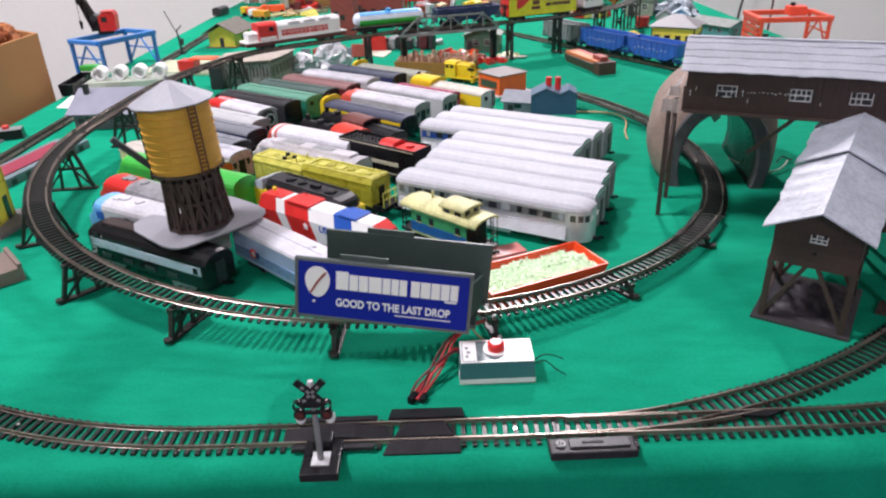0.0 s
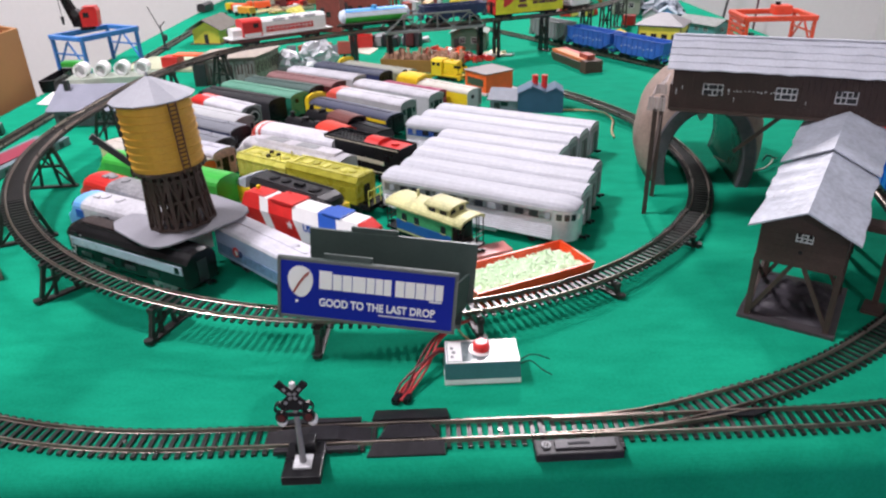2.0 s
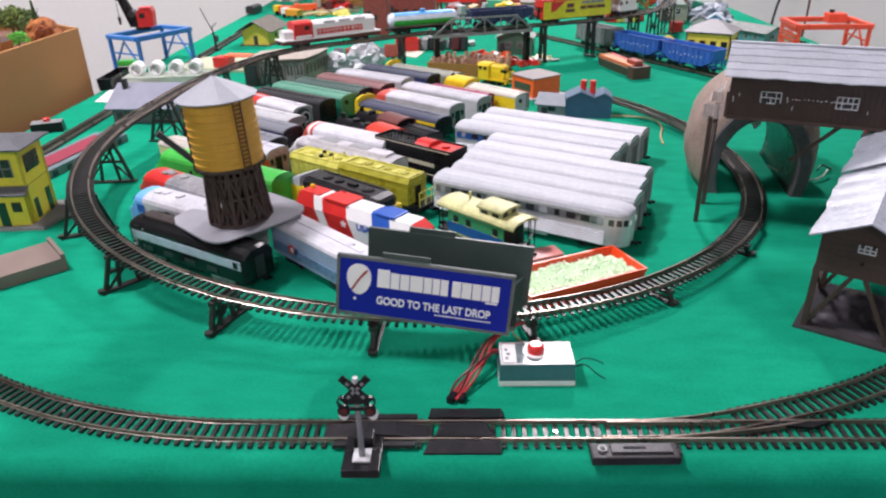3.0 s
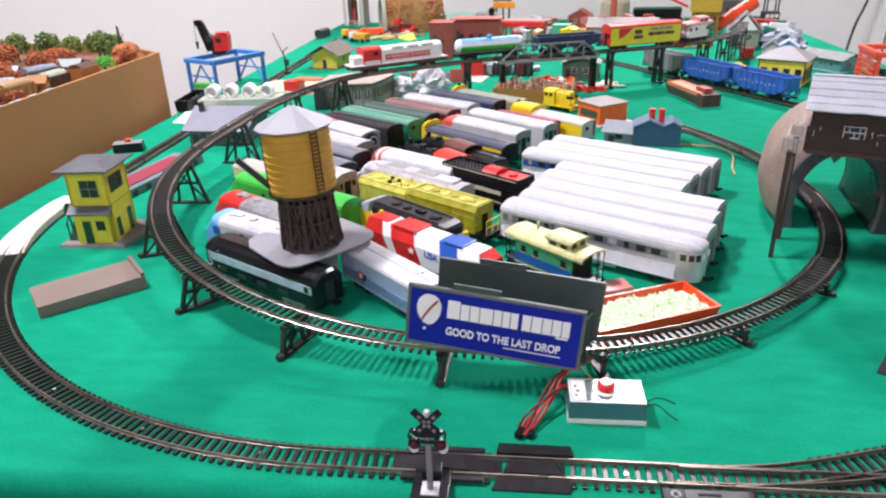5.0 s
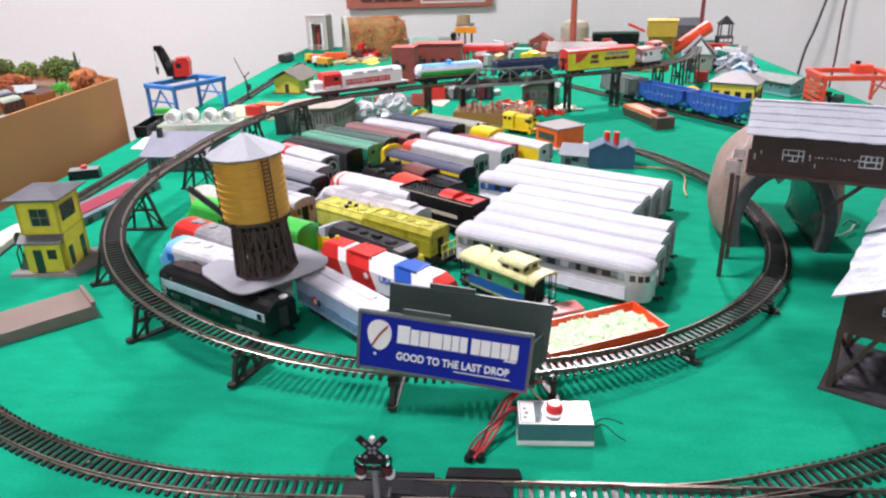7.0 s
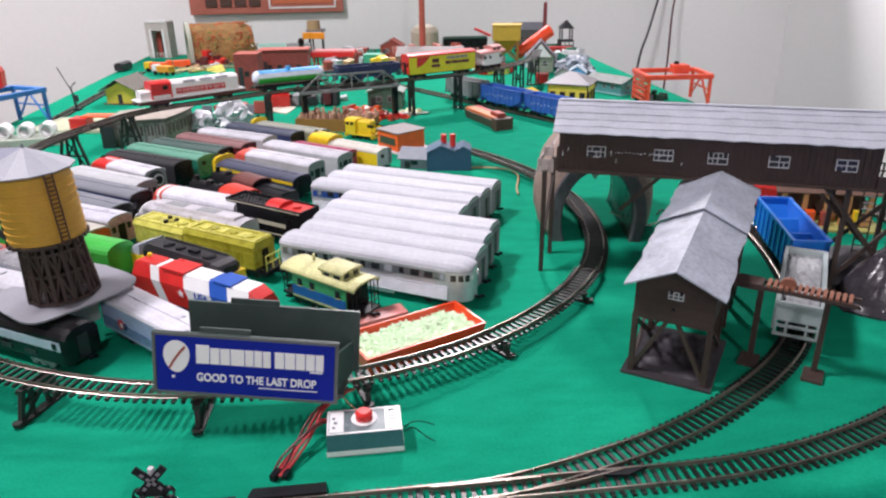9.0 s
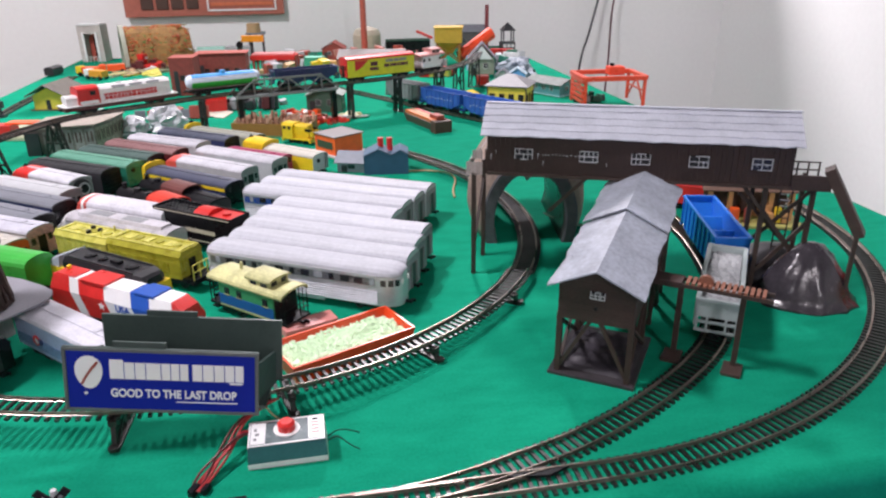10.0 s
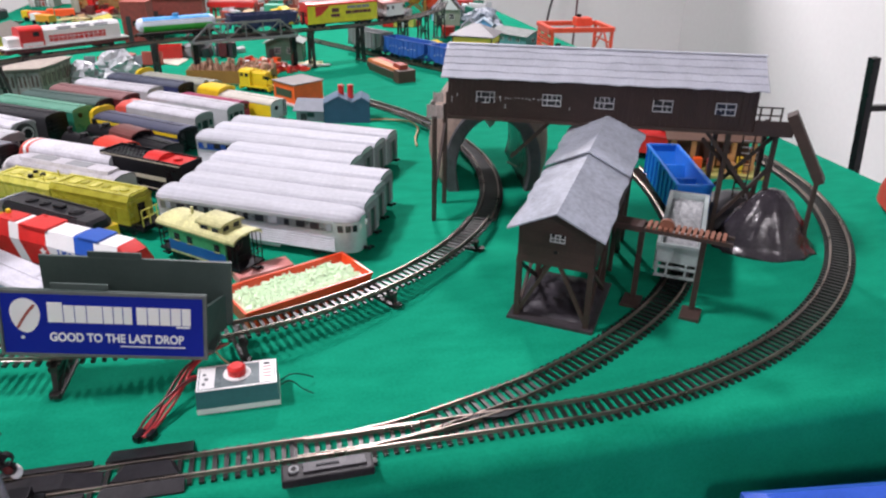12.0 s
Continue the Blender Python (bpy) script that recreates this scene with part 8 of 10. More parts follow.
# brown stock pen of crates
def stock_pen():
    t = thing("log_pen", pose(0.142, 0.575, 0, 0, 0, -16), "long ochre trough filled with brown bundled logs", "log pen")
    bm = B()
    o = [(-0.075, -0.028), (0.075, -0.028), (0.075, 0.028), (-0.075, 0.028)]
    i = [(x * 0.97, y * 0.9) for x, y in o]
    loft(bm, [[(x, y, z) for x, y in r] for r, z in ((o, 0), (o, 0.024), (i, 0.024), (i, 0.006))])
    part("trough", bm, mat("ochre_wood", (0.28, 0.14, 0.03), 0.55), t)
    part("base_plate", box(B(), 0.16, 0.07, 0.002, 0, 0, 0), mat("olive_green_plate", (0.07, 0.16, 0.06), 0.6), t)
    rnd = random.Random(3)
    lm_ = mat("brown_log", (0.36, 0.2, 0.13), 0.7, 0, 0.35, 120)
    pale = mat("pale_log", (0.52, 0.33, 0.23), 0.7, 0, 0.35, 120)
    for k in range(90):
        x, y = -0.069 + (k % 18) * 0.0082, -0.019 + (k // 18) * 0.0095
        zz = 0.024 + 0.006 * (k // 18) / 4 + rnd.uniform(0, 0.009)
        bm = B()
        rod(bm, (x, y, 0.008), (x + rnd.uniform(-0.008, 0.008), y + rnd.uniform(-0.005, 0.005), zz), 0.0034, 0.003, 7)
        part("log", bm, lm_ if rnd.random() < 0.6 else pale, t)


stock_pen()


def oddments(cx, cy, spread, n, mats, label, seed, size=(0.006, 0.02), name="parts_pile", h=0.012):
    """A loose heap of small plastic parts."""
    rnd = random.Random(seed)
    t = thing(name, pose(cx, cy, 0), label, "loose parts")
    for k in range(n):
        a, r = rnd.uniform(0, 6.28), spread * math.sqrt(rnd.random())
        bm = B()
        sx, sy, sz = rnd.uniform(*size), rnd.uniform(*size) * 0.5, rnd.uniform(0.3, 1) * h
        box(bm, sx, sy, sz, 0, 0, 0, min(sx, sy, sz) * 0.15)
        part("plastic_piece", bm, rnd.choice(mats), t, at=pose(r * math.cos(a) * 1.6, r * math.sin(a), 0, rnd.uniform(-12, 12), rnd.uniform(-10, 10), rnd.uniform(0, 180)))
    return t


oddments(0.235, 0.655, 0.03, 40, [RED, ORANGE, BRICK, RED], "heap of red and orange plastic parts on the felt", 5)
bm = B()
prism(bm, [(-0.072, 0.815), (0.03, 0.735), (0.045, 0.8), (-0.04, 0.875)], 0.0004, 0.0016, "z")
solo("card_sheet", bm, mat("cream_card", (0.55, 0.52, 0.42), 0.7), pose(0, 0, 0), "cream card sheet lying under the raised track", "card")
rb = thing("open_box", pose(0.005, 0.825, 0.0018, 0, 0, 6), "bright red open-topped plastic box on a cream card", "box")
bm = B()
o = [(-0.026, -0.018), (0.026, -0.018), (0.026, 0.018), (-0.026, 0.018)]
loft(bm, [[(x * k, y * k, z) for x, y in o] for k, z in ((0.95, 0), (1.0, 0.024), (0.93, 0.024), (0.88, 0.004))])
part("box_body", bm, RED, rb)
part("content", box(B(), 0.03, 0.02, 0.012, 0.002, 0, 0.004, 0.001), ORANGE, rb)
oddments(0.19, 0.72, 0.026, 30, [RED, BRICK, ORANGE, WHITE], "scatter of red parts and white scraps below the bridge", 7, (0.006, 0.024), h=0.014)
oddments(0.08, 0.86, 0.05, 26, [DARK, GREY, LIGHTGREY, MAROON, TEAL], "grey and dark plastic oddments behind the raised track", 61, (0.012, 0.045), h=0.03)
oddments(-0.08, 0.76, 0.04, 18, [LIGHTGREY, WHITE, SLATE, BRICK], "pale packaging scraps and brick-red pieces on the felt", 62, (0.012, 0.04), h=0.03)
oddments(-0.2, 0.66, 0.03, 14, [LIGHTGREY, GREY, WHITE, TAN], "pale grey plastic scraps beside the weathered shed", 63, (0.012, 0.035), h=0.022)
oddments(-0.25, 0.8, 0.03, 12, [CREAM, ORANGE, TEAL, LIGHTGREY], "cream and orange pieces lying on the felt", 64, (0.015, 0.05), h=0.012)
oddments(0.29, 0.7, 0.018, 10, [WHITE, ORANGE, CREAM], "pale strips of plastic trim on the felt", 65, (0.02, 0.045), h=0.005)
house("storage_shed", pose(0.245, 0.775, 0, 0, 0, -12), 0.075, 0.05, 0.036, mat("shed_green", (0.06, 0.12, 0.085), 0.55), mat("grey_green_roof", (0.25, 0.3, 0.27), 0.55), "dark green shed with grey-green gable roof under the raised line", rh=0.016, windows=2, trimmings=LIGHTGREY, axis="y")
hood_diesel(pose(0.189, 0.49, 0, 0, 0, -36) @ Matrix.Scale(0.84, 4), 0.074, YELLOW, YELLOW, YELLOW, "small bright yellow switcher locomotive", trimmings=YELLOW)
freight = house("freight_house", pose(0.2545, 0.4125, 0, 0, 0, 34.5), 0.058, 0.056, 0.031, plastic("vivid_orange", (0.84, 0.12, 0.018), 0.45), mat("flat_grey_roof", (0.17, 0.155, 0.15), 0.6), "orange freight house with a flat grey roof and dark opening", top="flat", windows=0, side_windows=0, door=False, trimmings=None, base=LIGHTGREY, over=0.0022)
part("shutter", box(B(), 0.001, 0.042, 0.012, -0.0294, 0.0, 0.011), mat("dark_green_shutter", (0.04, 0.06, 0.035), 0.6), freight)


def blue_works():
    t = thing("boiler_house", pose(0.321, 0.274, 0, 0, 0, -7), "blue-grey saw-roofed boiler house with two red stacks", "model building", "model buildings")
    bm = B()
    prism(bm, [(-0.034, 0), (0.034, 0), (0.034, 0.03), (0.022, 0.037), (0.008, 0.03), (-0.012, 0.039), (-0.034, 0.028)], -0.02, 0.02, "y")
    part("wall", bm, mat("works_blue", (0.025, 0.075, 0.145), 0.45), t)
    bm = B()
    for (xa, za), (xb, zb) in (((-0.0345, 0.0285), (-0.012, 0.0395)), ((-0.012, 0.0395), (0.008, 0.0305)), ((0.008, 0.0305), (0.022, 0.0375)), ((0.022, 0.0375), (0.0345, 0.0305))):
        loft(bm, [[(xa, y, za), (xb, y, zb), (xb, y, zb + 0.0014), (xa, y, za + 0.0014)] for y in (-0.021, 0.021)])
    part("roof", bm, mat("pale_blue_roof", (0.1, 0.16, 0.24), 0.5), t)
    for x in (-0.008, 0.006):
        part("chimney", rod(B(), (x, 0.004, 0.03), (x, 0.004, 0.052), 0.0045, n=16), RED, t)


blue_works()
house("lean_to_shed", pose(0.274, 0.296, 0, 0, 0, -20), 0.045, 0.045, 0.016, mat("grey_blue_shed_wall", (0.2, 0.23, 0.27), 0.5), mat("pale_grey_shed_roof", (0.2, 0.22, 0.26), 0.5), "low pale grey shed beside the blue boiler house", rh=0.012, windows=1, side_windows=0, trimmings=None)

# ---------------------------------------------------------------- train on the raised line
UP = np.array(UPPER)


def on_line(gx, gy, lift=0.0048, flip=False):
    """The pose of a car whose middle stands on the raised track nearest to a point of the plan."""
    k = int(np.argmin((UP[:, 0] - gx) ** 2 + (UP[:, 1] - gy) ** 2 + (UP[:, 2] < 0.03)))
    a, b = UP[max(0, k - 8)], UP[min(len(UP) - 1, k + 8)]
    return pose(*UP[k][:2], UP[k][2] + lift, 0, 0, math.degrees(math.atan2(b[1] - a[1], b[0] - a[0])) + (180 if flip else 0))


RAISED = "train on the raised track"
rnd = random.Random(12)


def white_diesel():
    """The long white locomotive: full-width body on a maroon frame, red cab block, grey roof grilles."""
    t = thing("diesel_locomotive", on_line(-0.11, 0.52), "long white diesel locomotive with red cab and red lettering bars", "locomotive", RAISED)
    L, w = 0.185, 0.032
    part("frame", box(B(), L + 0.008, w, 0.006, 0, 0, 0.0075, 0.001), MAROON, t)
    part("walkway", box(B(), L + 0.01, w + 0.003, 0.002, 0, 0, 0.0137, 0.0004), WHITE, t)
    bm = B()
    prism(bm, [(-0.0135, 0.0155), (0.0135, 0.0155), (0.0135, 0.037), (0.009, 0.042), (-0.009, 0.042), (-0.0135, 0.037)], -L / 2 + 0.055, L / 2 - 0.006)
    hood = part("hood", bm, WHITE, t)
    for k in range(3):
        part("roof_grille", box(B(), 0.022, 0.0015, 0.0045, -0.004 + k * 0.03, -0.0122, 0.0365, rot=Euler((radians(-40), 0, 0)).to_matrix()), GREY, hood)
        part("roof_fan", rod(B(), (0.002 + k * 0.03, 0, 0.0415), (0.002 + k * 0.03, 0, 0.0435), 0.0052, 0.0046, 14), LIGHTGREY, hood)
    bm = B()
    prism(bm, car_prof(0.03, 0.0155, 0.039, 0.045), -L / 2 + 0.02, -L / 2 + 0.055)
    cab = part("cab", bm, RED, t)
    for s in (-1, 1):
        part("cab_window", box(B(), 0.009, 0.0008, 0.007, -L / 2 + 0.044, s * 0.0152, 0.03), GLASS, cab)
    bm = B()
    prism(bm, [(-0.0105, 0.0155), (0.0105, 0.0155), (0.0105, 0.028), (0.007, 0.031), (-0.007, 0.031), (-0.0105, 0.028)], -L / 2 + 0.002, -L / 2 + 0.02)
    part("short_hood", bm, WHITE, t)
    part("stripe", box(B(), 0.03, 0.0008, 0.005, -L / 2 + 0.037, -0.0154, 0.0165), WHITE, cab)
    x = -0.03
    while x < 0.06:
        d = rnd.uniform(0.004, 0.008)
        part("letter_block", box(B(), d, 0.0006, 0.0098, x + d / 2, -0.0138, 0.0195), RED, hood)
        x += d + 0.0012
    for s in (-1, 1):
        for k in range(7):
            part("stanchion", bar(B(), (-0.03 + k * 0.018, s * 0.0165, 0.0155), (-0.03 + k * 0.018, s * 0.0165, 0.0255), 0.0006), WHITE, t)
        part("handrail", bar(B(), (-0.032, s * 0.0165, 0.0258), (0.08, s * 0.0165, 0.0258), 0.0007), WHITE, t)
    running_gear(t, L, (-L / 2 + 0.034, L / 2 - 0.034))


white_diesel()


def tank_car(m, L, low, high, label, group=""):
    t = thing("tank_car", m, label, "tank car", group)
    bm = B()
    n = 20
    r = 0.0125
    secs = []
    for x, s in ((-L / 2, 0.5), (-L / 2 + 0.003, 0.85), (-L / 2 + 0.008, 1), (L / 2 - 0.008, 1), (L / 2 - 0.003, 0.85), (L / 2, 0.5)):
        secs.append([(x, r * s * math.cos(2 * math.pi * k / n), 0.026 + r * s * math.sin(2 * math.pi * k / n)) for k in range(n)])
    loft(bm, secs)
    part("tank", bm, high, t)
    bm = B()
    prism(bm, [(1.02 * r * math.cos(a), 0.026 + 1.02 * r * math.sin(a)) for a in [math.pi * (1.02 + 0.42 * k / 8) for k in range(9)]] + [(0.99 * r * math.cos(a), 0.026 + 0.99 * r * math.sin(a)) for a in [math.pi * (1.44 - 0.42 * k / 8) for k in range(9)]], -L / 2 + 0.008, L / 2 - 0.008)
    part("side_band", bm, low, t)
    bm = B()
    prism(bm, [(1.015 * r * math.cos(a), 0.026 + 1.015 * r * math.sin(a)) for a in [math.pi * (0.16 + 0.62 * k / 8) for k in range(9)]] + [(0.98 * r * math.cos(a), 0.026 + 0.98 * r * math.sin(a)) for a in [math.pi * (0.78 - 0.62 * k / 8) for k in range(9)]], -L / 2 + 0.01, L / 2 - 0.01)
    part("top_band", bm, plastic("sky_top", (0.07, 0.33, 0.72)), t)
    part("dome", rod(B(), (0, 0, 0.036), (0, 0, 0.043), 0.0055, 0.005, 16), plastic("dome_blue", (0.05, 0.3, 0.6)), t)
    part("frame", box(B(), L, 0.024, 0.004, 0, 0, 0.0085, 0.0006), BLACK, t)
    for s in (-1, 1):
        part("handrail", bar(B(), (-L / 2 + 0.008, s * 0.0155, 0.033), (L / 2 - 0.008, s * 0.0155, 0.033), 0.0007), GREY, t)
    running_gear(t, L)


tank_car(on_line(0.06, 0.605), 0.138, GREEN, mat("tank_white_blue", (0.6, 0.66, 0.76), 0.35), "white and lime-green tank car with a blue dome", RAISED)
hopper(on_line(0.205, 0.655), 0.13, NAVY, "dark navy open freight car on the bridge", h=0.034, group=RAISED)
yb = boxcar(on_line(0.358, 0.71), 0.158, plastic("box_yellow", (0.72, 0.68, 0.02)), RED, "yellow boxcar with red roof and ends and printed bars", end=RED, group=RAISED, ribs=False, running=False, h=0.049)
for row, (a, b, hh) in enumerate(((0.012, 0.058, 0.006), (0.008, 0.06, 0.006))):
    x = a
    while x < b:
        w = rnd.uniform(0.004, 0.007)
        part("letter_block", box(B(), w, 0.0006, hh, x, -0.0176, 0.034 - row * 0.0095), GREY if row == 0 else MAROON, yb)
        x += w + 0.001
bm = B()
prism(bm, [(-0.062, 0.042), (-0.03, 0.042), (-0.05, 0.026), (-0.062, 0.022)], -0.0177, -0.0172, "y")
part("side_patch", bm, RED, yb)
bm = B()
box(bm, 0.016, 0.0006, 0.008, -0.018, -0.0173, 0.029)
box(bm, 0.02, 0.0006, 0.006, -0.018, -0.0173, 0.02)
part("side_figure_print", bm, MAROON, yb)
caboose(on_line(0.472, 0.78), 0.085, WHITE, mat("red_white_roof", (0.62, 0.3, 0.28), 0.4, 0, 0.3), "white caboose with red roof details on the raised track", lower=None, group=RAISED)


def bridge():
    k0 = int(np.argmin((UP[:, 0] - 0.07) ** 2 + (UP[:, 1] - 0.612) ** 2 + (UP[:, 2] < 0.03)))
    k1 = int(np.argmin((UP[:, 0] - 0.262) ** 2 + (UP[:, 1] - 0.672) ** 2 + (UP[:, 2] < 0.03)))
    p, q = UP[k0], UP[k1]
    L = float(np.linalg.norm(q - p))
    t = thing("truss_bridge", pose(*((p + q) / 2), 0, 0, math.degrees(math.atan2(q[1] - p[1], q[0] - p[0]))), "grey plastic through-truss bridge carrying the raised track", "bridge")
    g = plastic("bridge_grey", (0.2, 0.215, 0.22), 0.45)
    part("deck", box(B(), L, 0.05, 0.003, 0, 0, -0.0045), g, t)
    n = 6
    for s in (-1, 1):
        y = s * 0.026
        part("bottom_chord", box(B(), L, 0.003, 0.005, 0, y, -0.005), g, t)
        part("top_chord", box(B(), L * (n - 2) / n + 0.004, 0.003, 0.0035, 0, y, 0.026), g, t)
        for k in range(n):
            xa, xb = -L / 2 + L * k / n, -L / 2 + L * (k + 1) / n
            if k == 0:
                part("end_post", bar(B(), (xa, y, 0), (xb, y, 0.027), 0.003), g, t)
            elif k == n - 1:
                part("end_post", bar(B(), (xa, y, 0.027), (xb, y, 0), 0.003), g, t)
            else:
                up = (k % 2) == 1
                part("diagonal", bar(B(), (xa, y, 0.027 if up else 0), (xb, y, 0 if up else 0.027), 0.0022), g, t)
            if 0 < k:
                part("vertical", bar(B(), (xa, y, 0), (xa, y, 0.027), 0.0022), g, t)
    for s in (-1, 1):
        part("pier", box(B(), 0.009, 0.014, p[2] - 0.0046, s * (L / 2 - 0.006), -0.012, -p[2]), BLACK, t)


bridge()

# hoppers on the ground line behind the tunnel
DIAG = -59.0
hopper(pose(0.563, 0.57, 0.0048, 0, 0, DIAG), 0.125, plastic("hopper_blue", (0.03, 0.11, 0.42)), "blue open hopper car with white lettering bars", group="hoppers on the rear line")
hopper(pose(0.4935, 0.686, 0.0048, 0, 0, DIAG), 0.125, MATS["hopper_blue"], "blue open hopper car with white lettering bars", group="hoppers on the rear line")
hopper(pose(0.427, 0.797, 0.0048, 0, 0, DIAG), 0.115, GREY, "grey open hopper car behind two blue ones", group="hoppers on the rear line", h=0.046)


for hx, hy in ((0.563, 0.57), (0.4935, 0.686)):
    hob = [o for o in scene.objects if o.name.startswith("hopper_car") and abs(o.location.x - hx) < 0.002][0]
    for k in range(9):
        part("letter_bar", box(B(), 0.0022, 0.0006, 0.0032, -0.04 + k * 0.0095, -0.0186, 0.0265 if k % 3 else 0.024), plastic("faded_white_ink", (0.4, 0.46, 0.62), 0.5), hob)


def rerail_ramp():
    """A pale plastic track cover that follows the curve of the outer track."""
    t = thing("track_ramp", pose(0, 0, 0), "long white plastic rerailing ramp lying over the outer track", "ramp")
    for j, (r0, r1, z) in enumerate(((0.4395, 0.4435, 0.0085), (0.4445, 0.4535, 0.0072), (0.4545, 0.462, 0.0062), (0.463, 0.4745, 0.0045))):
        bm = B()
        rings = []
        for k in range(13):
            a = radians(178 + 23 * k / 12)
            f = min(1, k / 2, (12 - k) / 3)
            zz = 0.0032 + (z - 0.0032) * f
            rings.append([(r * math.cos(a), r * math.sin(a), h_) for r, h_ in ((r0, 0.001), (r1, 0.001), (r1, zz), (r0, zz))])
        loft(bm, rings)
        part("ramp_strip", bm, mat("dusty_white_plastic", (0.6, 0.59, 0.58), 0.35, 0, 0.25, 90) if j else mat("putty_plastic", (0.42, 0.38, 0.33), 0.5), t)


rerail_ramp()


def trough_car():
    t = thing("lumber_trough", pose(0.433, 0.573, 0, 0, 0, -72), "dark brown loading trough carrying orange, tan and red planks", "loading trough")
    bm = B()
    prism(bm, [(-0.011, 0), (0.011, 0), (0.018, 0.017), (-0.018, 0.017)], -0.066, 0.066)
    part("trough", bm, mat("khaki_plastic", (0.1, 0.068, 0.05), 0.55), t)
    part("end_block", box(B(), 0.02, 0.036, 0.022, 0.062, 0, 0, 0.001), BROWN, t)
    for k, y in enumerate((-0.01, 0, 0.01)):
        part("plank", box(B(), 0.122, 0.0085, 0.006, -0.004, y, 0.0172, 0.0012), (plastic("plank_orange", (0.62, 0.2, 0.07), 0.5), TAN, plastic("plank_red", (0.5, 0.05, 0.04), 0.5))[k], t)
    part("red_load", box(B(), 0.03, 0.016, 0.008, 0.045, 0, 0.0225, 0.001), BRICK, t)


trough_car()
STY = plastic("station_yellow", (0.72, 0.58, 0.07), 0.5)
stn = house("passenger_station", pose(0.644, 0.715, 0, 0, 0, -30), 0.085, 0.072, 0.05, STY, mat("station_grey_roof", (0.24, 0.235, 0.245), 0.55), "yellow station with dark window panels and a grey hip roof", top="hip", rh=0.022, over=0.0065, windows=4, side_windows=3, trimmings=BROWN, door=False, wh=0.024)
for sx in (-1, 1):
    for sy in (-1, 1):
        part("corner_post", box(B(), 0.0022, 0.0022, 0.05, sx * 0.0425, sy * 0.036, 0.001), BROWN, stn)
for z in (0.0085, 0.0475):
    part("band", box(B(), 0.0862, 0.0732, 0.0014, 0, 0, z), BROWN, stn)
bm = B()
loft(bm, [[(x, -0.012, 0), (x, 0.012, 0), (x, 0.012, z), (x, -0.012, z)] for x, z in ((-0.04, 0.03), (0.04, 0.002))])
solo("yellow_ramp", bm, YELLOW, pose(0.59, 0.745, 0, 0, 0, -50), "bright yellow sloping chute beside the station", "chute")
oc = gantry_crane(pose(0.866, 0.71, 0, 0, 0, -4), plastic("crane_orange", (0.8, 0.075, 0.03)), "orange-red gantry crane on four legs", 0.14, 0.1, 0.066)
trol = part("trolley", box(B(), 0.034, 0.03, 0.018, 0.006, -0.025, 0.0662, 0.002), MATS["crane_orange"], oc)
part("knob", rod(B(), (0, -0.02, 0.0842), (0, -0.02, 0.09), 0.005, n=12), BLACK, trol)
oddments(0.84, 0.74, 0.022, 14, [DARK, GREY, DKGREEN, BLACK], "dark plastic oddments below the orange gantry", 9, h=0.025)
for k in range(5):
    part("slat", box(B(), 0.003, 0.09, 0.006, -0.0695, 0, 0.008 + k * 0.0105), MATS["crane_orange"], oc)
house("glass_station", pose(0.785, 0.86, 0, 0, 0, -60) @ Matrix.Diagonal((1, 1, 0.78, 1)), 0.1, 0.05, 0.034, mat("aqua_wall", (0.09, 0.28, 0.29), 0.4), mat("silver_aqua_roof", (0.2, 0.22, 0.21), 0.7, 0.0, 0.35, spec=0.2), "aqua building with a shiny silver-green roof on a pale base", over=0.009, base=mat("pale_aqua_plate", (0.3, 0.58, 0.6), 0.5), rh=0.014, windows=3, trimmings=LIGHTGREY)

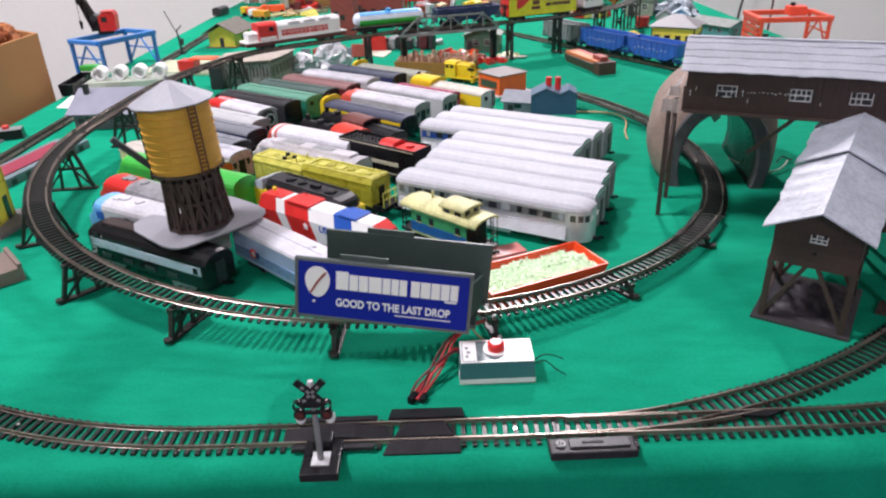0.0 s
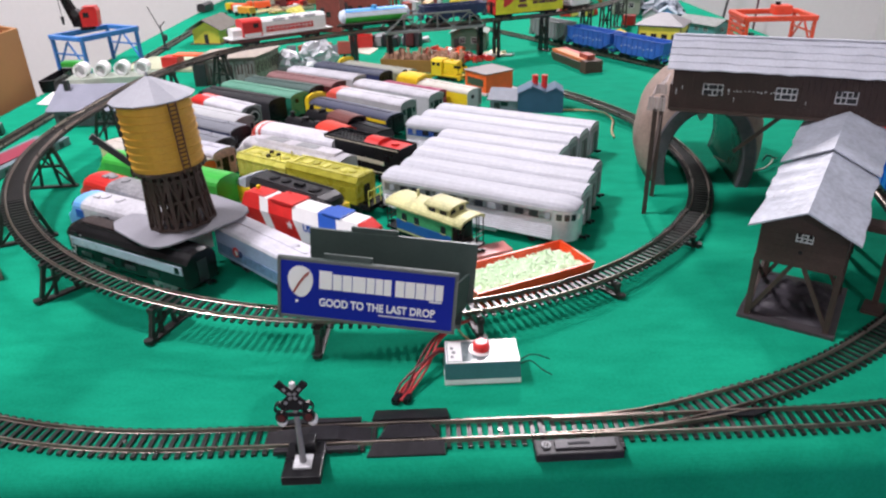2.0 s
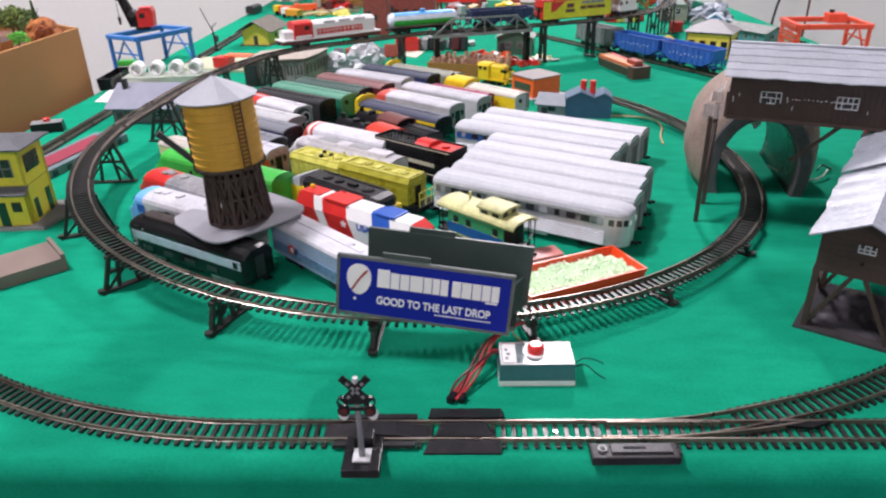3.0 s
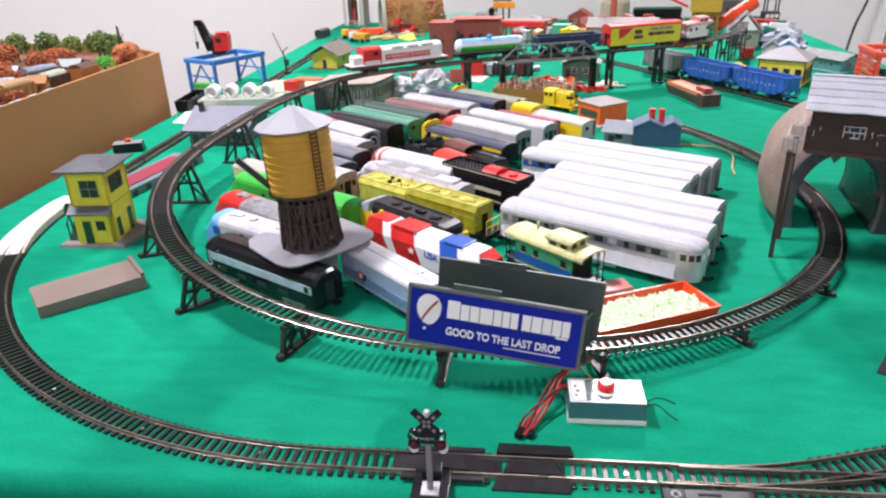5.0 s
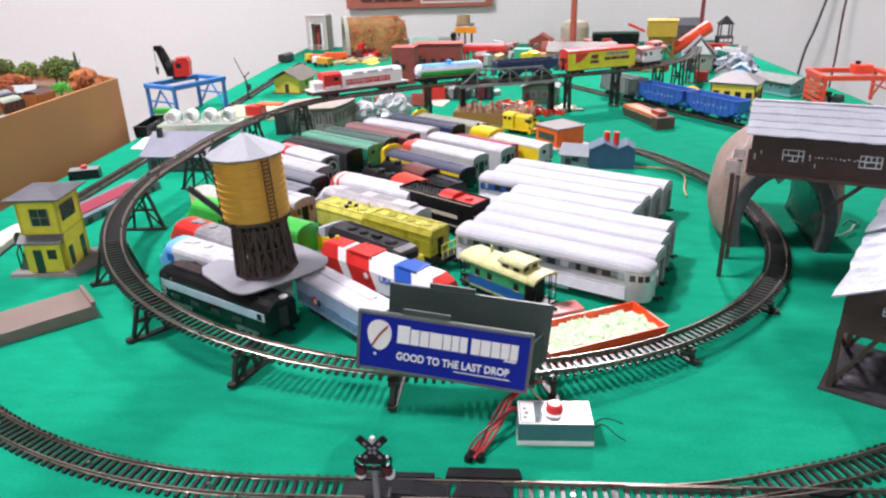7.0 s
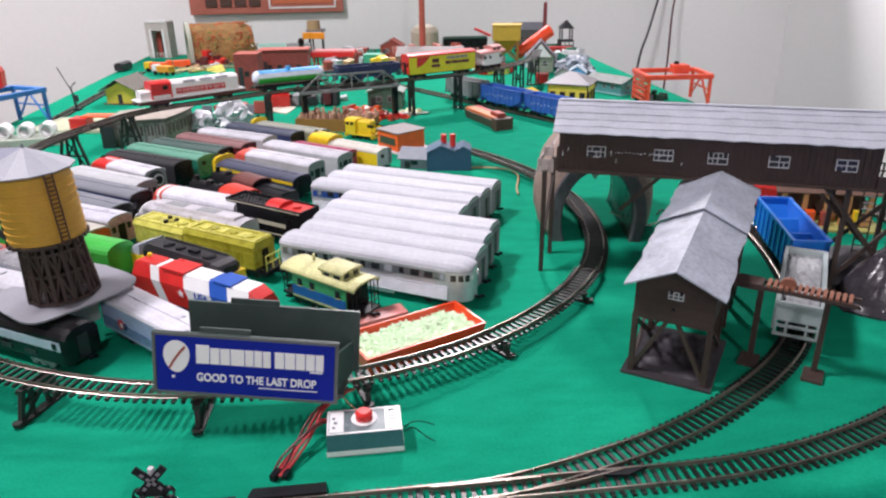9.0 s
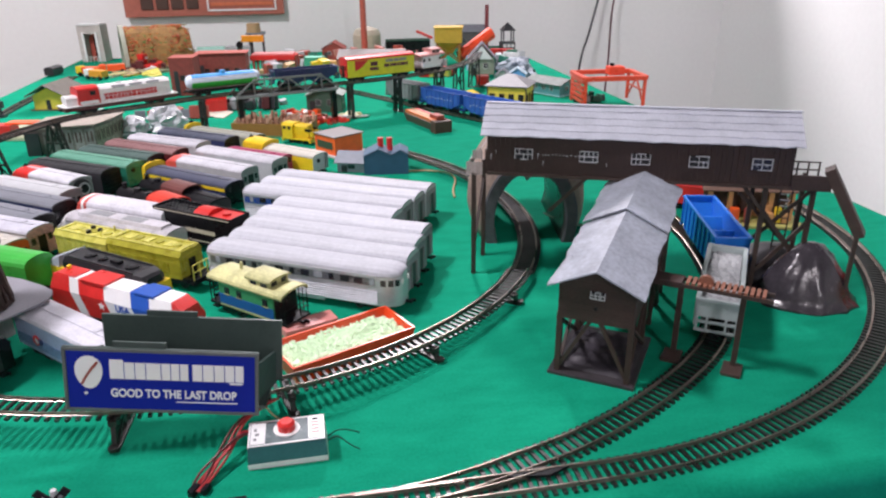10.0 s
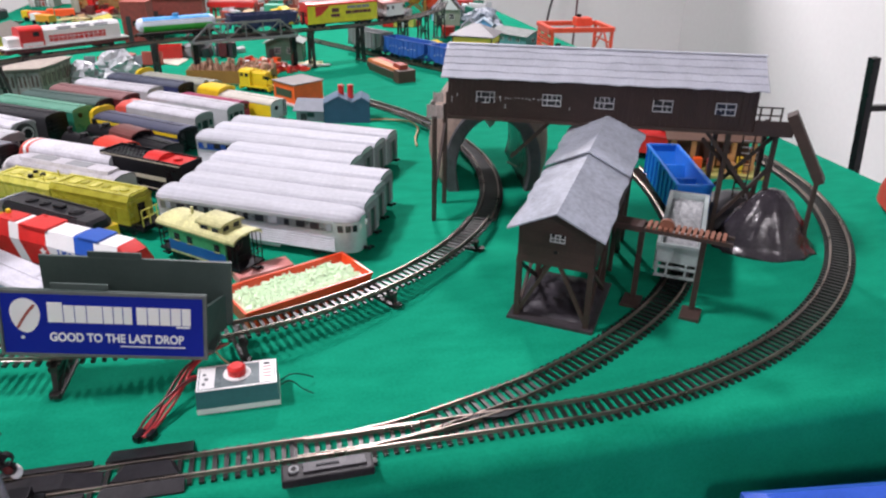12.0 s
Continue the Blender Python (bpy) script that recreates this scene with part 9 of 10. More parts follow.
# ---------------------------------------------------------------- far end of the layout
def far_tunnel():
    t = thing("hill_tunnel", pose(-0.25, 1.64, 0, 0, 0, 16), "half-round tunnel hill covered in orange and green autumn scatter", "tunnel")
    n, L, r = 20, 0.19, 0.085
    bm = B()
    secs = []
    for j in range(13):
        x = -L / 2 + L * j / 12
        s = 1 - 0.12 * max(0, (j - 8) / 4) ** 2
        row = []
        for k in range(n + 1):
            a = math.pi * k / n
            d = 1 + 0.05 * noise.noise((x * 30, math.cos(a) * 3, math.sin(a) * 3))
            row.append((x, r * s * d * math.cos(a), max(0, 0.118 * s * d * math.sin(a) ** 0.8)))
        inner = [(x, (r - 0.012) * math.cos(math.pi * k / n), 0.104 * math.sin(math.pi * k / n) ** 0.8) for k in range(n, -1, -1)]
        secs.append(row + inner)
    loft(bm, secs)
    part("tunnel_shell", bm, mat("autumn_scatter", (0.3, 0.16, 0.05), 0.85, 0, 0.5, 40, 0.6, 260), t)
    bm = B()
    o = [(0.092 * math.cos(math.pi * k / n), 0.124 * math.sin(math.pi * k / n) ** 0.8) for k in range(n + 1)]
    i = [(0.07 * math.cos(math.pi * k / n), 0.1 * math.sin(math.pi * k / n) ** 0.8) for k in range(n, -1, -1)]
    prism(bm, o + i, -L / 2 - 0.012, -L / 2)
    part("portal", bm, mat("stone_cream", (0.36, 0.37, 0.3), 0.7), t)
    rnd = random.Random(21)
    cols = [mat("leaf_orange", (0.5, 0.14, 0.03), 0.8), mat("leaf_rust", (0.4, 0.07, 0.03), 0.8), mat("leaf_green", (0.1, 0.2, 0.04), 0.8), mat("leaf_gold", (0.34, 0.19, 0.05), 0.8)]
    for c, m_ in enumerate(cols):
        bm = B()
        for k in range(150 if c < 2 else 70):
            x, a = rnd.uniform(-L / 2, L / 2), rnd.uniform(0.05, math.pi - 0.05)
            a = a if rnd.random() < 0.4 else -a
            a = abs(a) if a > 0 else math.pi - abs(a) * 0.6
            y, z = r * math.cos(a), 0.117 * math.sin(a) ** 0.8
            v = bmesh.ops.create_icosphere(bm, subdivisions=1, radius=rnd.uniform(0.002, 0.0055))["verts"]
            bmesh.ops.transform(bm, matrix=Matrix.Translation((x, y, z)) @ Matrix.Diagonal((1, 1, 0.5, 1)), verts=v)
        tagged(part("foliage_scatter", bm, m_, t), kind="stuff")


far_tunnel()


def arch_gate():
    t = thing("white_arch_building", pose(-0.47, 1.77, 0, 0, 0, -14) @ Matrix.Scale(0.92, 4), "tall white arched gatehouse with a red and black door", "model building", "model buildings")
    part("wall", box(B(), 0.022, 0.05, 0.125, -0.032, 0, 0.001), mat("arch_stone", (0.5, 0.47, 0.44), 0.7), t)
    part("wall", box(B(), 0.022, 0.05, 0.125, 0.032, 0, 0.001), mat("arch_stone", (0.5, 0.47, 0.44), 0.7), t)
    part("lintel", box(B(), 0.042, 0.05, 0.03, 0, 0, 0.096), mat("arch_stone", (0.5, 0.47, 0.44), 0.7), t)
    bm = B()
    n = 10
    prism(bm, [(-0.021, 0), (0.021, 0), (0.021, 0.07)] + [(0.021 * math.cos(a), 0.07 + 0.024 * math.sin(a)) for a in [math.pi * k / n for k in range(1, n)]] + [(-0.021, 0.07)], 0.004, 0.012, "y")
    part("door", bm, BRICK, t)
    part("door_gap", box(B(), 0.018, 0.001, 0.08, 0.006, 0.003, 0.004), BLACK, t)
    for sx in (-1, 1):
        part("pilaster", box(B(), 0.008, 0.004, 0.1, sx * 0.024, -0.0262, 0.001), WHITE, t)
    part("cornice", box(B(), 0.08, 0.056, 0.006, 0, 0, 0.124, 0.001), WHITE, t)
    for k in range(6):
        part("railing_post", box(B(), 0.0016, 0.0016, 0.018, -0.03 + k * 0.012, -0.034, 0.001), WHITE, t)
    part("railing", box(B(), 0.066, 0.0016, 0.0016, 0, -0.034, 0.018), WHITE, t)


arch_gate()
def toy_truck(m, body, cab, label):
    t = thing("toy_truck", m, label, "toy vehicle", "toy vehicles on the felt")
    part("body", box(B(), 0.05, 0.024, 0.018, 0.006, 0, 0.008, 0.002), body, t)
    c = part("cab", box(B(), 0.018, 0.022, 0.021, -0.03, 0, 0.007, 0.003), cab, t)
    part("windscreen", box(B(), 0.0012, 0.018, 0.007, -0.0392, 0, 0.018), GLASS, c)
    for x in (-0.026, 0.022):
        for s in (-1, 1):
            part("wheel", rod(B(), (x, s * 0.009, 0.0062), (x, s * 0.0125, 0.0062), 0.0062, n=14), BLACK, t)


for x, y, a, bodym, cabm, lab in ((-0.405, 1.43, -20, ORANGE, YELLOW, "orange toy truck with a yellow cab on the felt"), (-0.35, 1.47, 15, ORANGE, ORANGE, "orange toy truck on the felt"), (-0.37, 1.36, -35, plastic("amber_plastic", (0.75, 0.32, 0.03)), WHITE, "amber toy truck with a white cab on the felt")):
    toy_truck(pose(x, y, 0, 0, 0, a), bodym, cabm, lab)
bm = B()
prism(bm, [(-0.305, 1.37), (-0.195, 1.555), (-0.212, 1.7), (-0.32, 1.6)], 0, 0.005, "z")
solo("station_platform", bm, mat("tan_gravel_base", (0.3, 0.2, 0.13), 0.8, 0, 0.35, 120), pose(0, 0, 0), "flat tan gravel-covered platform base on the felt", "platform")
wagon = thing("toy_wagon", pose(-0.262, 1.6, 0.0052, 0, 0, 62) @ Matrix.Scale(1.15, 4), "bright red toy wagon on a tan platform", "wagon")
part("body", box(B(), 0.12, 0.03, 0.026, 0, 0, 0.008, 0.003), RED, wagon)
part("side_stripe", box(B(), 0.1, 0.0008, 0.006, 0, -0.0153, 0.02), WHITE, wagon)
part("roof_box", box(B(), 0.05, 0.02, 0.008, -0.02, 0, 0.034, 0.002), MAROON, wagon)
for x in (-0.04, 0.04):
    for s in (-1, 1):
        part("wheel", rod(B(), (x, s * 0.01, 0.006), (x, s * 0.013, 0.006), 0.006, n=12), BLACK, wagon)
oddments(-0.26, 1.52, 0.03, 9, [RED, MAROON, WHITE, RED], "red toy vehicles and scraps by the far tunnel", 32, (0.02, 0.06), h=0.03)
oddments(-0.28, 1.44, 0.05, 12, [TAN, CREAM, OLIVE, LEMON], "tan and cream platform pieces by the far tunnel", 33, (0.03, 0.08), h=0.008)
house("small_house", pose(-0.164, 1.62, 0, 0, 0, -14), 0.044, 0.04, 0.046, mat("stone_beige", (0.42, 0.38, 0.3), 0.65), WHITE, "small beige house with a white gable roof", rh=0.018, windows=1, axis="y")
house("brick_shop", pose(-0.085, 1.06, 0, 0, 0, -6), 0.058, 0.06, 0.088, mat("works_brick", (0.25, 0.045, 0.035), 0.65, 0, 0.3, 150), BRICK, "tall red-brown brick-coloured works building", top="flat", windows=1, side_windows=1, over=0.001, trimmings=BROWN)
house("brick_shop", pose(-0.005, 1.17, 0, 0, 0, -4), 0.125, 0.055, 0.083, mat("works_brick", (0.25, 0.045, 0.035), 0.65, 0, 0.3, 150), BRICK, "long red-brown works building with a flat roof", top="flat", windows=4, trimmings=BROWN)
house("green_hall", pose(-0.08, 1.56, 0, 0, 0, 4), 0.075, 0.05, 0.04, mat("sea_grey_green", (0.2, 0.36, 0.3), 0.55), mat("sea_green_roof", (0.16, 0.33, 0.27), 0.55), "grey-green hall with a pointed roof", rh=0.016, windows=3)
house("grey_works", pose(0.0, 1.58, 0, 0, 0, 0), 0.07, 0.05, 0.05, LIGHTGREY, GREY, "pale grey works building", top="flat", windows=3, trimmings=GREY, over=0.001)


def signal_tower():
    t = thing("signal_bridge", pose(0.022, 1.345, 0), "dark green signal tower with a round lamp", "signal")
    part("base", box(B(), 0.034, 0.03, 0.03, 0, 0, 0, 0.002), DKGREEN, t)
    part("mast", box(B(), 0.014, 0.014, 0.05, 0.004, 0, 0.03, 0.001), DKGREEN, t)
    part("lamp", rod(B(), (0.004, -0.01, 0.084), (0.004, 0.01, 0.084), 0.009, n=16), BLACK, t)


signal_tower()


def gas_station():
    t = thing("filling_station", pose(0.117, 1.38, 0, 0, 0, -10), "red-canopied filling station with an orange sign", "model building", "model buildings")
    part("canopy", box(B(), 0.13, 0.06, 0.014, 0, 0, 0.036, 0.002), RED, t)
    part("canopy_top", box(B(), 0.12, 0.05, 0.004, 0, 0, 0.05, 0.001), plastic("pale_red", (0.6, 0.25, 0.25)), t)
    for s in (-1, 1):
        for k in (-1, 1):
            part("post", box(B(), 0.005, 0.005, 0.036, s * 0.056, k * 0.024, 0), RED, t)
    part("office", box(B(), 0.08, 0.03, 0.03, 0, 0.01, 0, 0.001), WHITE, t)
    part("pump", box(B(), 0.008, 0.006, 0.02, -0.02, -0.02, 0, 0.001), LIGHTGREY, t)
    part("pump", box(B(), 0.008, 0.006, 0.02, 0.015, -0.02, 0, 0.001), LIGHTGREY, t)
    part("sign_post", box(B(), 0.004, 0.004, 0.085, -0.06, 0, 0), BLACK, t)
    part("sign", box(B(), 0.064, 0.008, 0.018, -0.058, 0, 0.085, 0.002), plastic("sign_orange", (0.85, 0.3, 0.02)), t)


gas_station()


def far_water_tower():
    t = thing("water_tower", pose(0.045, 1.78, 0), "small tan water tank on dark grey legs", "water tower")
    for sx in (-1, 1):
        for sy in (-1, 1):
            part("leg", box(B(), 0.006, 0.006, 0.07, sx * 0.022, sy * 0.02, 0), DARK, t)
    part("platform", box(B(), 0.064, 0.056, 0.006, 0, 0, 0.07), SLATE, t)
    part("tank", rod(B(), (-0.006, 0, 0.076), (-0.006, 0, 0.105), 0.024, 0.022, 18), TAN, t)


far_water_tower()
house("teal_shed", pose(0.23, 1.35, 0, 0, 0, -12), 0.05, 0.04, 0.04, mat("jade_plastic", (0.05, 0.35, 0.22), 0.45), mat("jade_roof", (0.1, 0.38, 0.27), 0.45), "jade green block building", top="flat", windows=0, door=False, side_windows=0, over=0.001)
house("brick_house", pose(0.3, 1.62, 0, 0, 0, -14), 0.07, 0.05, 0.034, BRICK, BRICK, "small brick-red gabled house", rh=0.022, windows=2, axis="y")
bm = B()
n = 24
loft(bm, [[(r * math.cos(2 * math.pi * k / n), r * math.sin(2 * math.pi * k / n), z) for k in range(n)] for r, z in ((0.046, 0), (0.046, 0.072), (0.038, 0.088), (0.015, 0.096), (0.004, 0.098))])
solo("storage_tank", bm, mat("beige_tank", (0.5, 0.46, 0.36), 0.55), pose(0.41, 1.64, 0), "round beige storage tank with a domed top", "storage tank", smooth=False)
house("long_mill", pose(0.4, 1.345, 0, 0, 0, -13), 0.19, 0.085, 0.036, mat("mill_wall", (0.3, 0.2, 0.16), 0.65), mat("mill_roof_grey", (0.17, 0.15, 0.14), 0.65), "long low mill with a broad grey-brown roof", rh=0.022, windows=6, trimmings=LIGHTGREY)
bm = B()
rod(bm, (0, 0, 0), (0, 0, 0.34), 0.0105, 0.008, 14)
solo("chimney", bm, mat("chimney_red", (0.42, 0.09, 0.06), 0.6), pose(0.393, 1.535, 0), "tall slender red factory chimney", "chimney")
oddments(0.46, 1.5, 0.04, 12, [plastic("salmon", (0.55, 0.2, 0.17)), BRICK, TAN, LEMON], "salmon and tan building scraps behind the mill", 41, (0.02, 0.05), h=0.05)
boxcar(pose(0.555, 1.71, 0, 0, 0, -3), 0.15, BLACK, DKGREEN, "dark green-roofed black freight car behind the mill", end=BLACK, h=0.046, group="")
oddments(0.33, 1.46, 0.035, 14, [MATS["salmon"], BRICK, TAN, RED], "red and salmon building parts behind the mill", 45, (0.02, 0.05), h=0.055)
oddments(0.13, 1.33, 0.03, 14, [BRICK, RED, LIGHTGREY, BROWN, TAN], "brick-red and grey building parts on the far felt", 46, (0.02, 0.05), h=0.04)
oddments(0.2, 1.5, 0.04, 12, [LIGHTGREY, GREY, TEAL, BRICK], "grey and teal plastic scraps among the far buildings", 42, (0.02, 0.05), h=0.05)
oddments(0.26, 1.28, 0.012, 4, [plastic("peach_orange", (0.7, 0.36, 0.12)), YELLOW], "peach-orange block beside the mill", 43, (0.03, 0.05), h=0.05)
oddments(0.56, 1.2, 0.03, 14, [WHITE, LEMON, LIGHTGREY, RED], "white, pale yellow and red scraps by the coaling tower", 44, (0.02, 0.06), h=0.04)


def coaling_tower():
    t = thing("coaling_tower", pose(0.645, 1.43, 0, 0, 0, -13), "yellow-ochre coaling tower with a bright orange chute", "coaling tower")
    for sx in (-1, 1):
        for sy in (-1, 1):
            part("leg", box(B(), 0.008, 0.008, 0.062, sx * 0.034, sy * 0.026, 0), plastic("ochre_brown", (0.3, 0.12, 0.02)), t)
    part("bin", box(B(), 0.084, 0.064, 0.045, 0, 0, 0.062, 0.002), plastic("ochre_yellow", (0.5, 0.31, 0.03), 0.5), t)
    part("bin_opening", box(B(), 0.002, 0.05, 0.03, -0.0425, 0, 0.068), plastic("burnt_orange", (0.5, 0.16, 0.02)), t)
    part("bin_rim", box(B(), 0.09, 0.07, 0.004, 0, 0, 0.105, 0.001), plastic("ochre_yellow", (0.5, 0.31, 0.03), 0.5), t)
    brown = plastic("ochre_brown", (0.3, 0.12, 0.02))
    for sy in (-1, 1):
        for sx in (-1, 1):
            part("brace", bar(B(), (sx * 0.034, sy * 0.028, 0.004), (-sx * 0.034, sy * 0.028, 0.058), 0.004), brown, t)
    bm = B()
    loft(bm, [[(sx * a, sy * b, z) for sx, sy in ((-1, -1), (1, -1), (1, 1), (-1, 1))] for a, b, z in ((0.014, 0.01, 0.03), (0.032, 0.024, 0.0618))])
    part("hopper_bottom", bm, plastic("ochre_yellow", (0.5, 0.31, 0.03), 0.5), t)
    bm = B()
    rod(bm, (0.034, 0.0, 0.02), (0.132, 0.055, 0.084), 0.0175, 0.02, 12)
    part("chute", bm, plastic("chute_orange", (0.8, 0.06, 0.012)), t)
    part("chute", bar(B(), (-0.05, 0, 0.075), (-0.1, 0.01, 0.095), 0.012, 0.006), RED, t)


coaling_tower()
house("dark_works", pose(0.79, 1.76, 0, 0, 0, -14), 0.1, 0.05, 0.06, mat("charcoal_wall", (0.09, 0.085, 0.09), 0.6), SLATE, "dark grey works building with a slate roof", rh=0.022, windows=3, trimmings=GREY)
bm = B()
rod(bm, (0, 0, 0), (0, 0, 0.15), 0.0075, 0.0065, 12)
solo("chimney", bm, mat("dark_red_stack", (0.22, 0.035, 0.04), 0.5), pose(0.84, 1.73, 0), "dark red factory stack", "chimney")


def lookout():
    t = thing("watch_tower", pose(0.88, 1.6, 0) @ Matrix.Scale(1.3, 4), "little dark open watch tower with pointed roof", "tower")
    part("base", box(B(), 0.036, 0.03, 0.03, 0, 0, 0, 0.001), DARK, t)
    for sx in (-1, 1):
        for sy in (-1, 1):
            part("post", box(B(), 0.003, 0.003, 0.028, sx * 0.013, sy * 0.011, 0.03), DARK, t)
    bm = B()
    loft(bm, [[(sx * 0.018, sy * 0.016, 0.058) for sx, sy in ((-1, -1), (1, -1), (1, 1), (-1, 1))], [(sx * 0.001, sy * 0.001, 0.078) for sx, sy in ((-1, -1), (1, -1), (1, 1), (-1, 1))]])
    part("roof", bm, DARK, t)
    for k in range(3):
        part("white_panel", box(B(), 0.008, 0.001, 0.008, -0.0105 + k * 0.0105, -0.0155, 0.017), WHITE, t)


lookout()
chalet = house("chalet", pose(0.695, 1.2, 0, 0, 0, -13) @ Matrix.Scale(1.2, 4), 0.058, 0.05, 0.034, mat("grey_green_wall", (0.3, 0.34, 0.26), 0.6), mat("purple_grey_roof", (0.16, 0.14, 0.17), 0.55), "chalet with steep purple-grey roof and white gable", rh=0.036, windows=2, axis="y", over=0.006)
part("gable_board", prism(B(), [(-0.024, 0.036), (0.024, 0.036), (0, 0.066)], -0.0315, -0.0302, "y"), WHITE, chalet)
bm = B()
rings = []
for j in range(11):
    f = j / 10
    row = []
    for k in range(26):
        a = 2 * math.pi * k / 26
        d = 1 + 0.55 * noise.noise((math.cos(a) * 2.2, math.sin(a) * 2.2, f * 3.5)) + 0.2 * noise.noise((math.cos(a) * 6, math.sin(a) * 6, f * 9))
        r = (0.052 * math.cos(f * 1.5) + 0.002) * d
        row.append((r * math.cos(a), r * math.sin(a) * 1.3, max(0, 0.082 * math.sin(f * 1.5) + (0.01 * noise.noise((math.cos(a) * 3, math.sin(a) * 3, f * 6)) if 0 < f < 1 else 0))))
    rings.append(row)
loft(bm, rings)
solo("rock_hill", bm, mat("pale_grey_rock", (0.17, 0.2, 0.24), 0.5, 0, 0.75, 60, 0.6, 160), pose(0.775, 1.12, 0) @ Matrix.Diagonal((0.9, 1, 0.62, 1)), "rugged pale blue-grey moulded rock hill", "rock hill")
for x, y, w, wall, roof, lab in ((0.742, 1.0, 0.042, SKY, mat("ice_blue_tile", (0.4, 0.5, 0.58), 0.5), "little pale blue model house before the rock hill"), (0.7, 0.985, 0.036, LIGHTGREY, SLATE, "little grey model house with slate roof before the rock hill")):
    house("small_house", pose(x, y, 0, 0, 0, -20), w, w * 0.8, 0.026, wall, roof, lab, rh=0.016, windows=1, axis="y")
oddments(0.75, 1.25, 0.05, 22, [SKY, LIGHTGREY, SLATE, WHITE, TEAL], "pale blue and grey building scraps on the felt", 51, (0.02, 0.05), h=0.055)
bm = B()
box(bm, 0.075, 0.03, 0.026, 0, 0, 0, 0.004)
solo("red_wagon", bm, RED, pose(0.84, 1.52, 0, 0, 0, -25), "red covered wagon body on the felt", "wagon")
bm = B()
rod(bm, (0, 0, 0), (0, 0, 0.022), 0.017, n=16)
solo("red_drum", bm, RED, pose(0.655, 1.02, 0), "short red drum on the felt", "drum")

bm = B()
prism(bm, car_prof(0.026, 0.004, 0.02, 0.027), -0.03, 0.03)
solo("toy_van", bm, DARK, pose(-0.515, 1.47, 0, 0, 0, 80), "small dark toy van at the table edge", "toy vehicle")

# depot and red car behind the mine
def platform_depot():
    t = thing("open_depot", pose(0.738, -0.04, 0, 0, 0, -18), "open brown depot with wooden posts on a pale yellow platform", "model building", "model buildings")
    part("base_plate", box(B(), 0.12, 0.07, 0.004, 0, 0, 0, 0.0008), mat("yellow_green_plate", (0.42, 0.4, 0.12), 0.6), t)
    part("back_wall", box(B(), 0.1, 0.012, 0.03, 0, 0.02, 0.004), BROWN, t)
    wood = mat("honey_wood", (0.5, 0.26, 0.1), 0.55)
    for k in range(5):
        part("post", box(B(), 0.0055, 0.005, 0.036, -0.048 + k * 0.024, -0.01, 0.004), wood, t)
    part("crate", box(B(), 0.012, 0.01, 0.012, 0.02, -0.02, 0.004, 0.001), wood, t)
    part("crate", box(B(), 0.01, 0.01, 0.018, -0.02, -0.022, 0.004, 0.001), ORANGE, t)
    bm = B()
    for s in (-1, 1):
        loft(bm, [[(x, 0.012, 0.052), (x, 0.012 + s * 0.026, 0.041), (x, 0.012 + s * 0.026, 0.0395), (x, 0.012, 0.0505)] for x in (-0.058, 0.058)])
    part("roof", bm, mat("depot_roof_brown", (0.12, 0.065, 0.045), 0.6), t)
    part("ridge_board", box(B(), 0.116, 0.006, 0.002, 0, 0.012, 0.0515), CREAM, t)
    rnd = random.Random(5)
    for k in range(12):
        part("crate", box(B(), rnd.uniform(0.005, 0.011), 0.007, rnd.uniform(0.006, 0.02), -0.05 + k * 0.009, rnd.uniform(-0.026, 0.004), 0.004, 0.0008), rnd.choice((wood, wood, ORANGE, YELLOW, BRICK)), t)


platform_depot()
boxcar(pose(0.67, 0.035, 0, 0, 0, -40), 0.1, RED, RED, "red boxcar behind the blue hopper", end=RED, h=0.038, ribs=False, group="")
hopper(pose(0.567, -0.268, 0.0048, 0, 0, 56), 0.128, plastic("hopper_grey_green", (0.36, 0.42, 0.42), 0.5), "grey-green open hopper car under the loader", h=0.04, empty=False, load=mat("grey_gravel", (0.3, 0.31, 0.32), 0.8, 0, 0.3, 300))
hopper(pose(0.628, -0.146, 0.0048, 0, 0, 75), 0.132, plastic("bright_blue_plastic", (0.012, 0.16, 0.62)), "bright blue empty hopper car on the siding", h=0.046)

# ---------------------------------------------------------------- box of scenery beside the table
CARD = mat("brown_cardboard", (0.34, 0.155, 0.05), 0.85, 0, 0.08, 12, 0.2, 250)
DIRT = mat("brown_scatter_ground", (0.16, 0.08, 0.05), 0.9, 0, 0.35, 60, 0.5, 300)


def scenery_box():
    t = thing("cardboard_box", pose(0, 0, 0), "large brown cardboard box holding model scenery beside the table", "cardboard box")
    o = [(-0.56, -1.1), (-0.56, 0.5), (-0.74, 0.64), (-1.5, 0.64), (-1.5, -1.1)]
    i = [(-0.566, -1.094), (-0.566, 0.497), (-0.742, 0.632), (-1.494, 0.632), (-1.494, -1.094)]
    bm = B()
    rings = [[(x, y, z) for x, y in r] for r, z in ((o, FLOOR), (o, 0.11), (i, 0.11), (i, 0.085))]
    loft(bm, rings)
    part("box_wall", bm, CARD, t)
    bm = B()
    prism(bm, [(x * 0.998, y) for x, y in i], 0.07, 0.088, "z")
    part("scatter_base", bm, DIRT, t)
    rnd = random.Random(6)
    for k in range(10):
        part("torn_edge", box(B(), 0.005, rnd.uniform(0.012, 0.026), 0.002, -0.5625, -0.16 + k * 0.036, 0.109), mat("torn_card", (0.5, 0.42, 0.36), 0.8), t)


scenery_box()


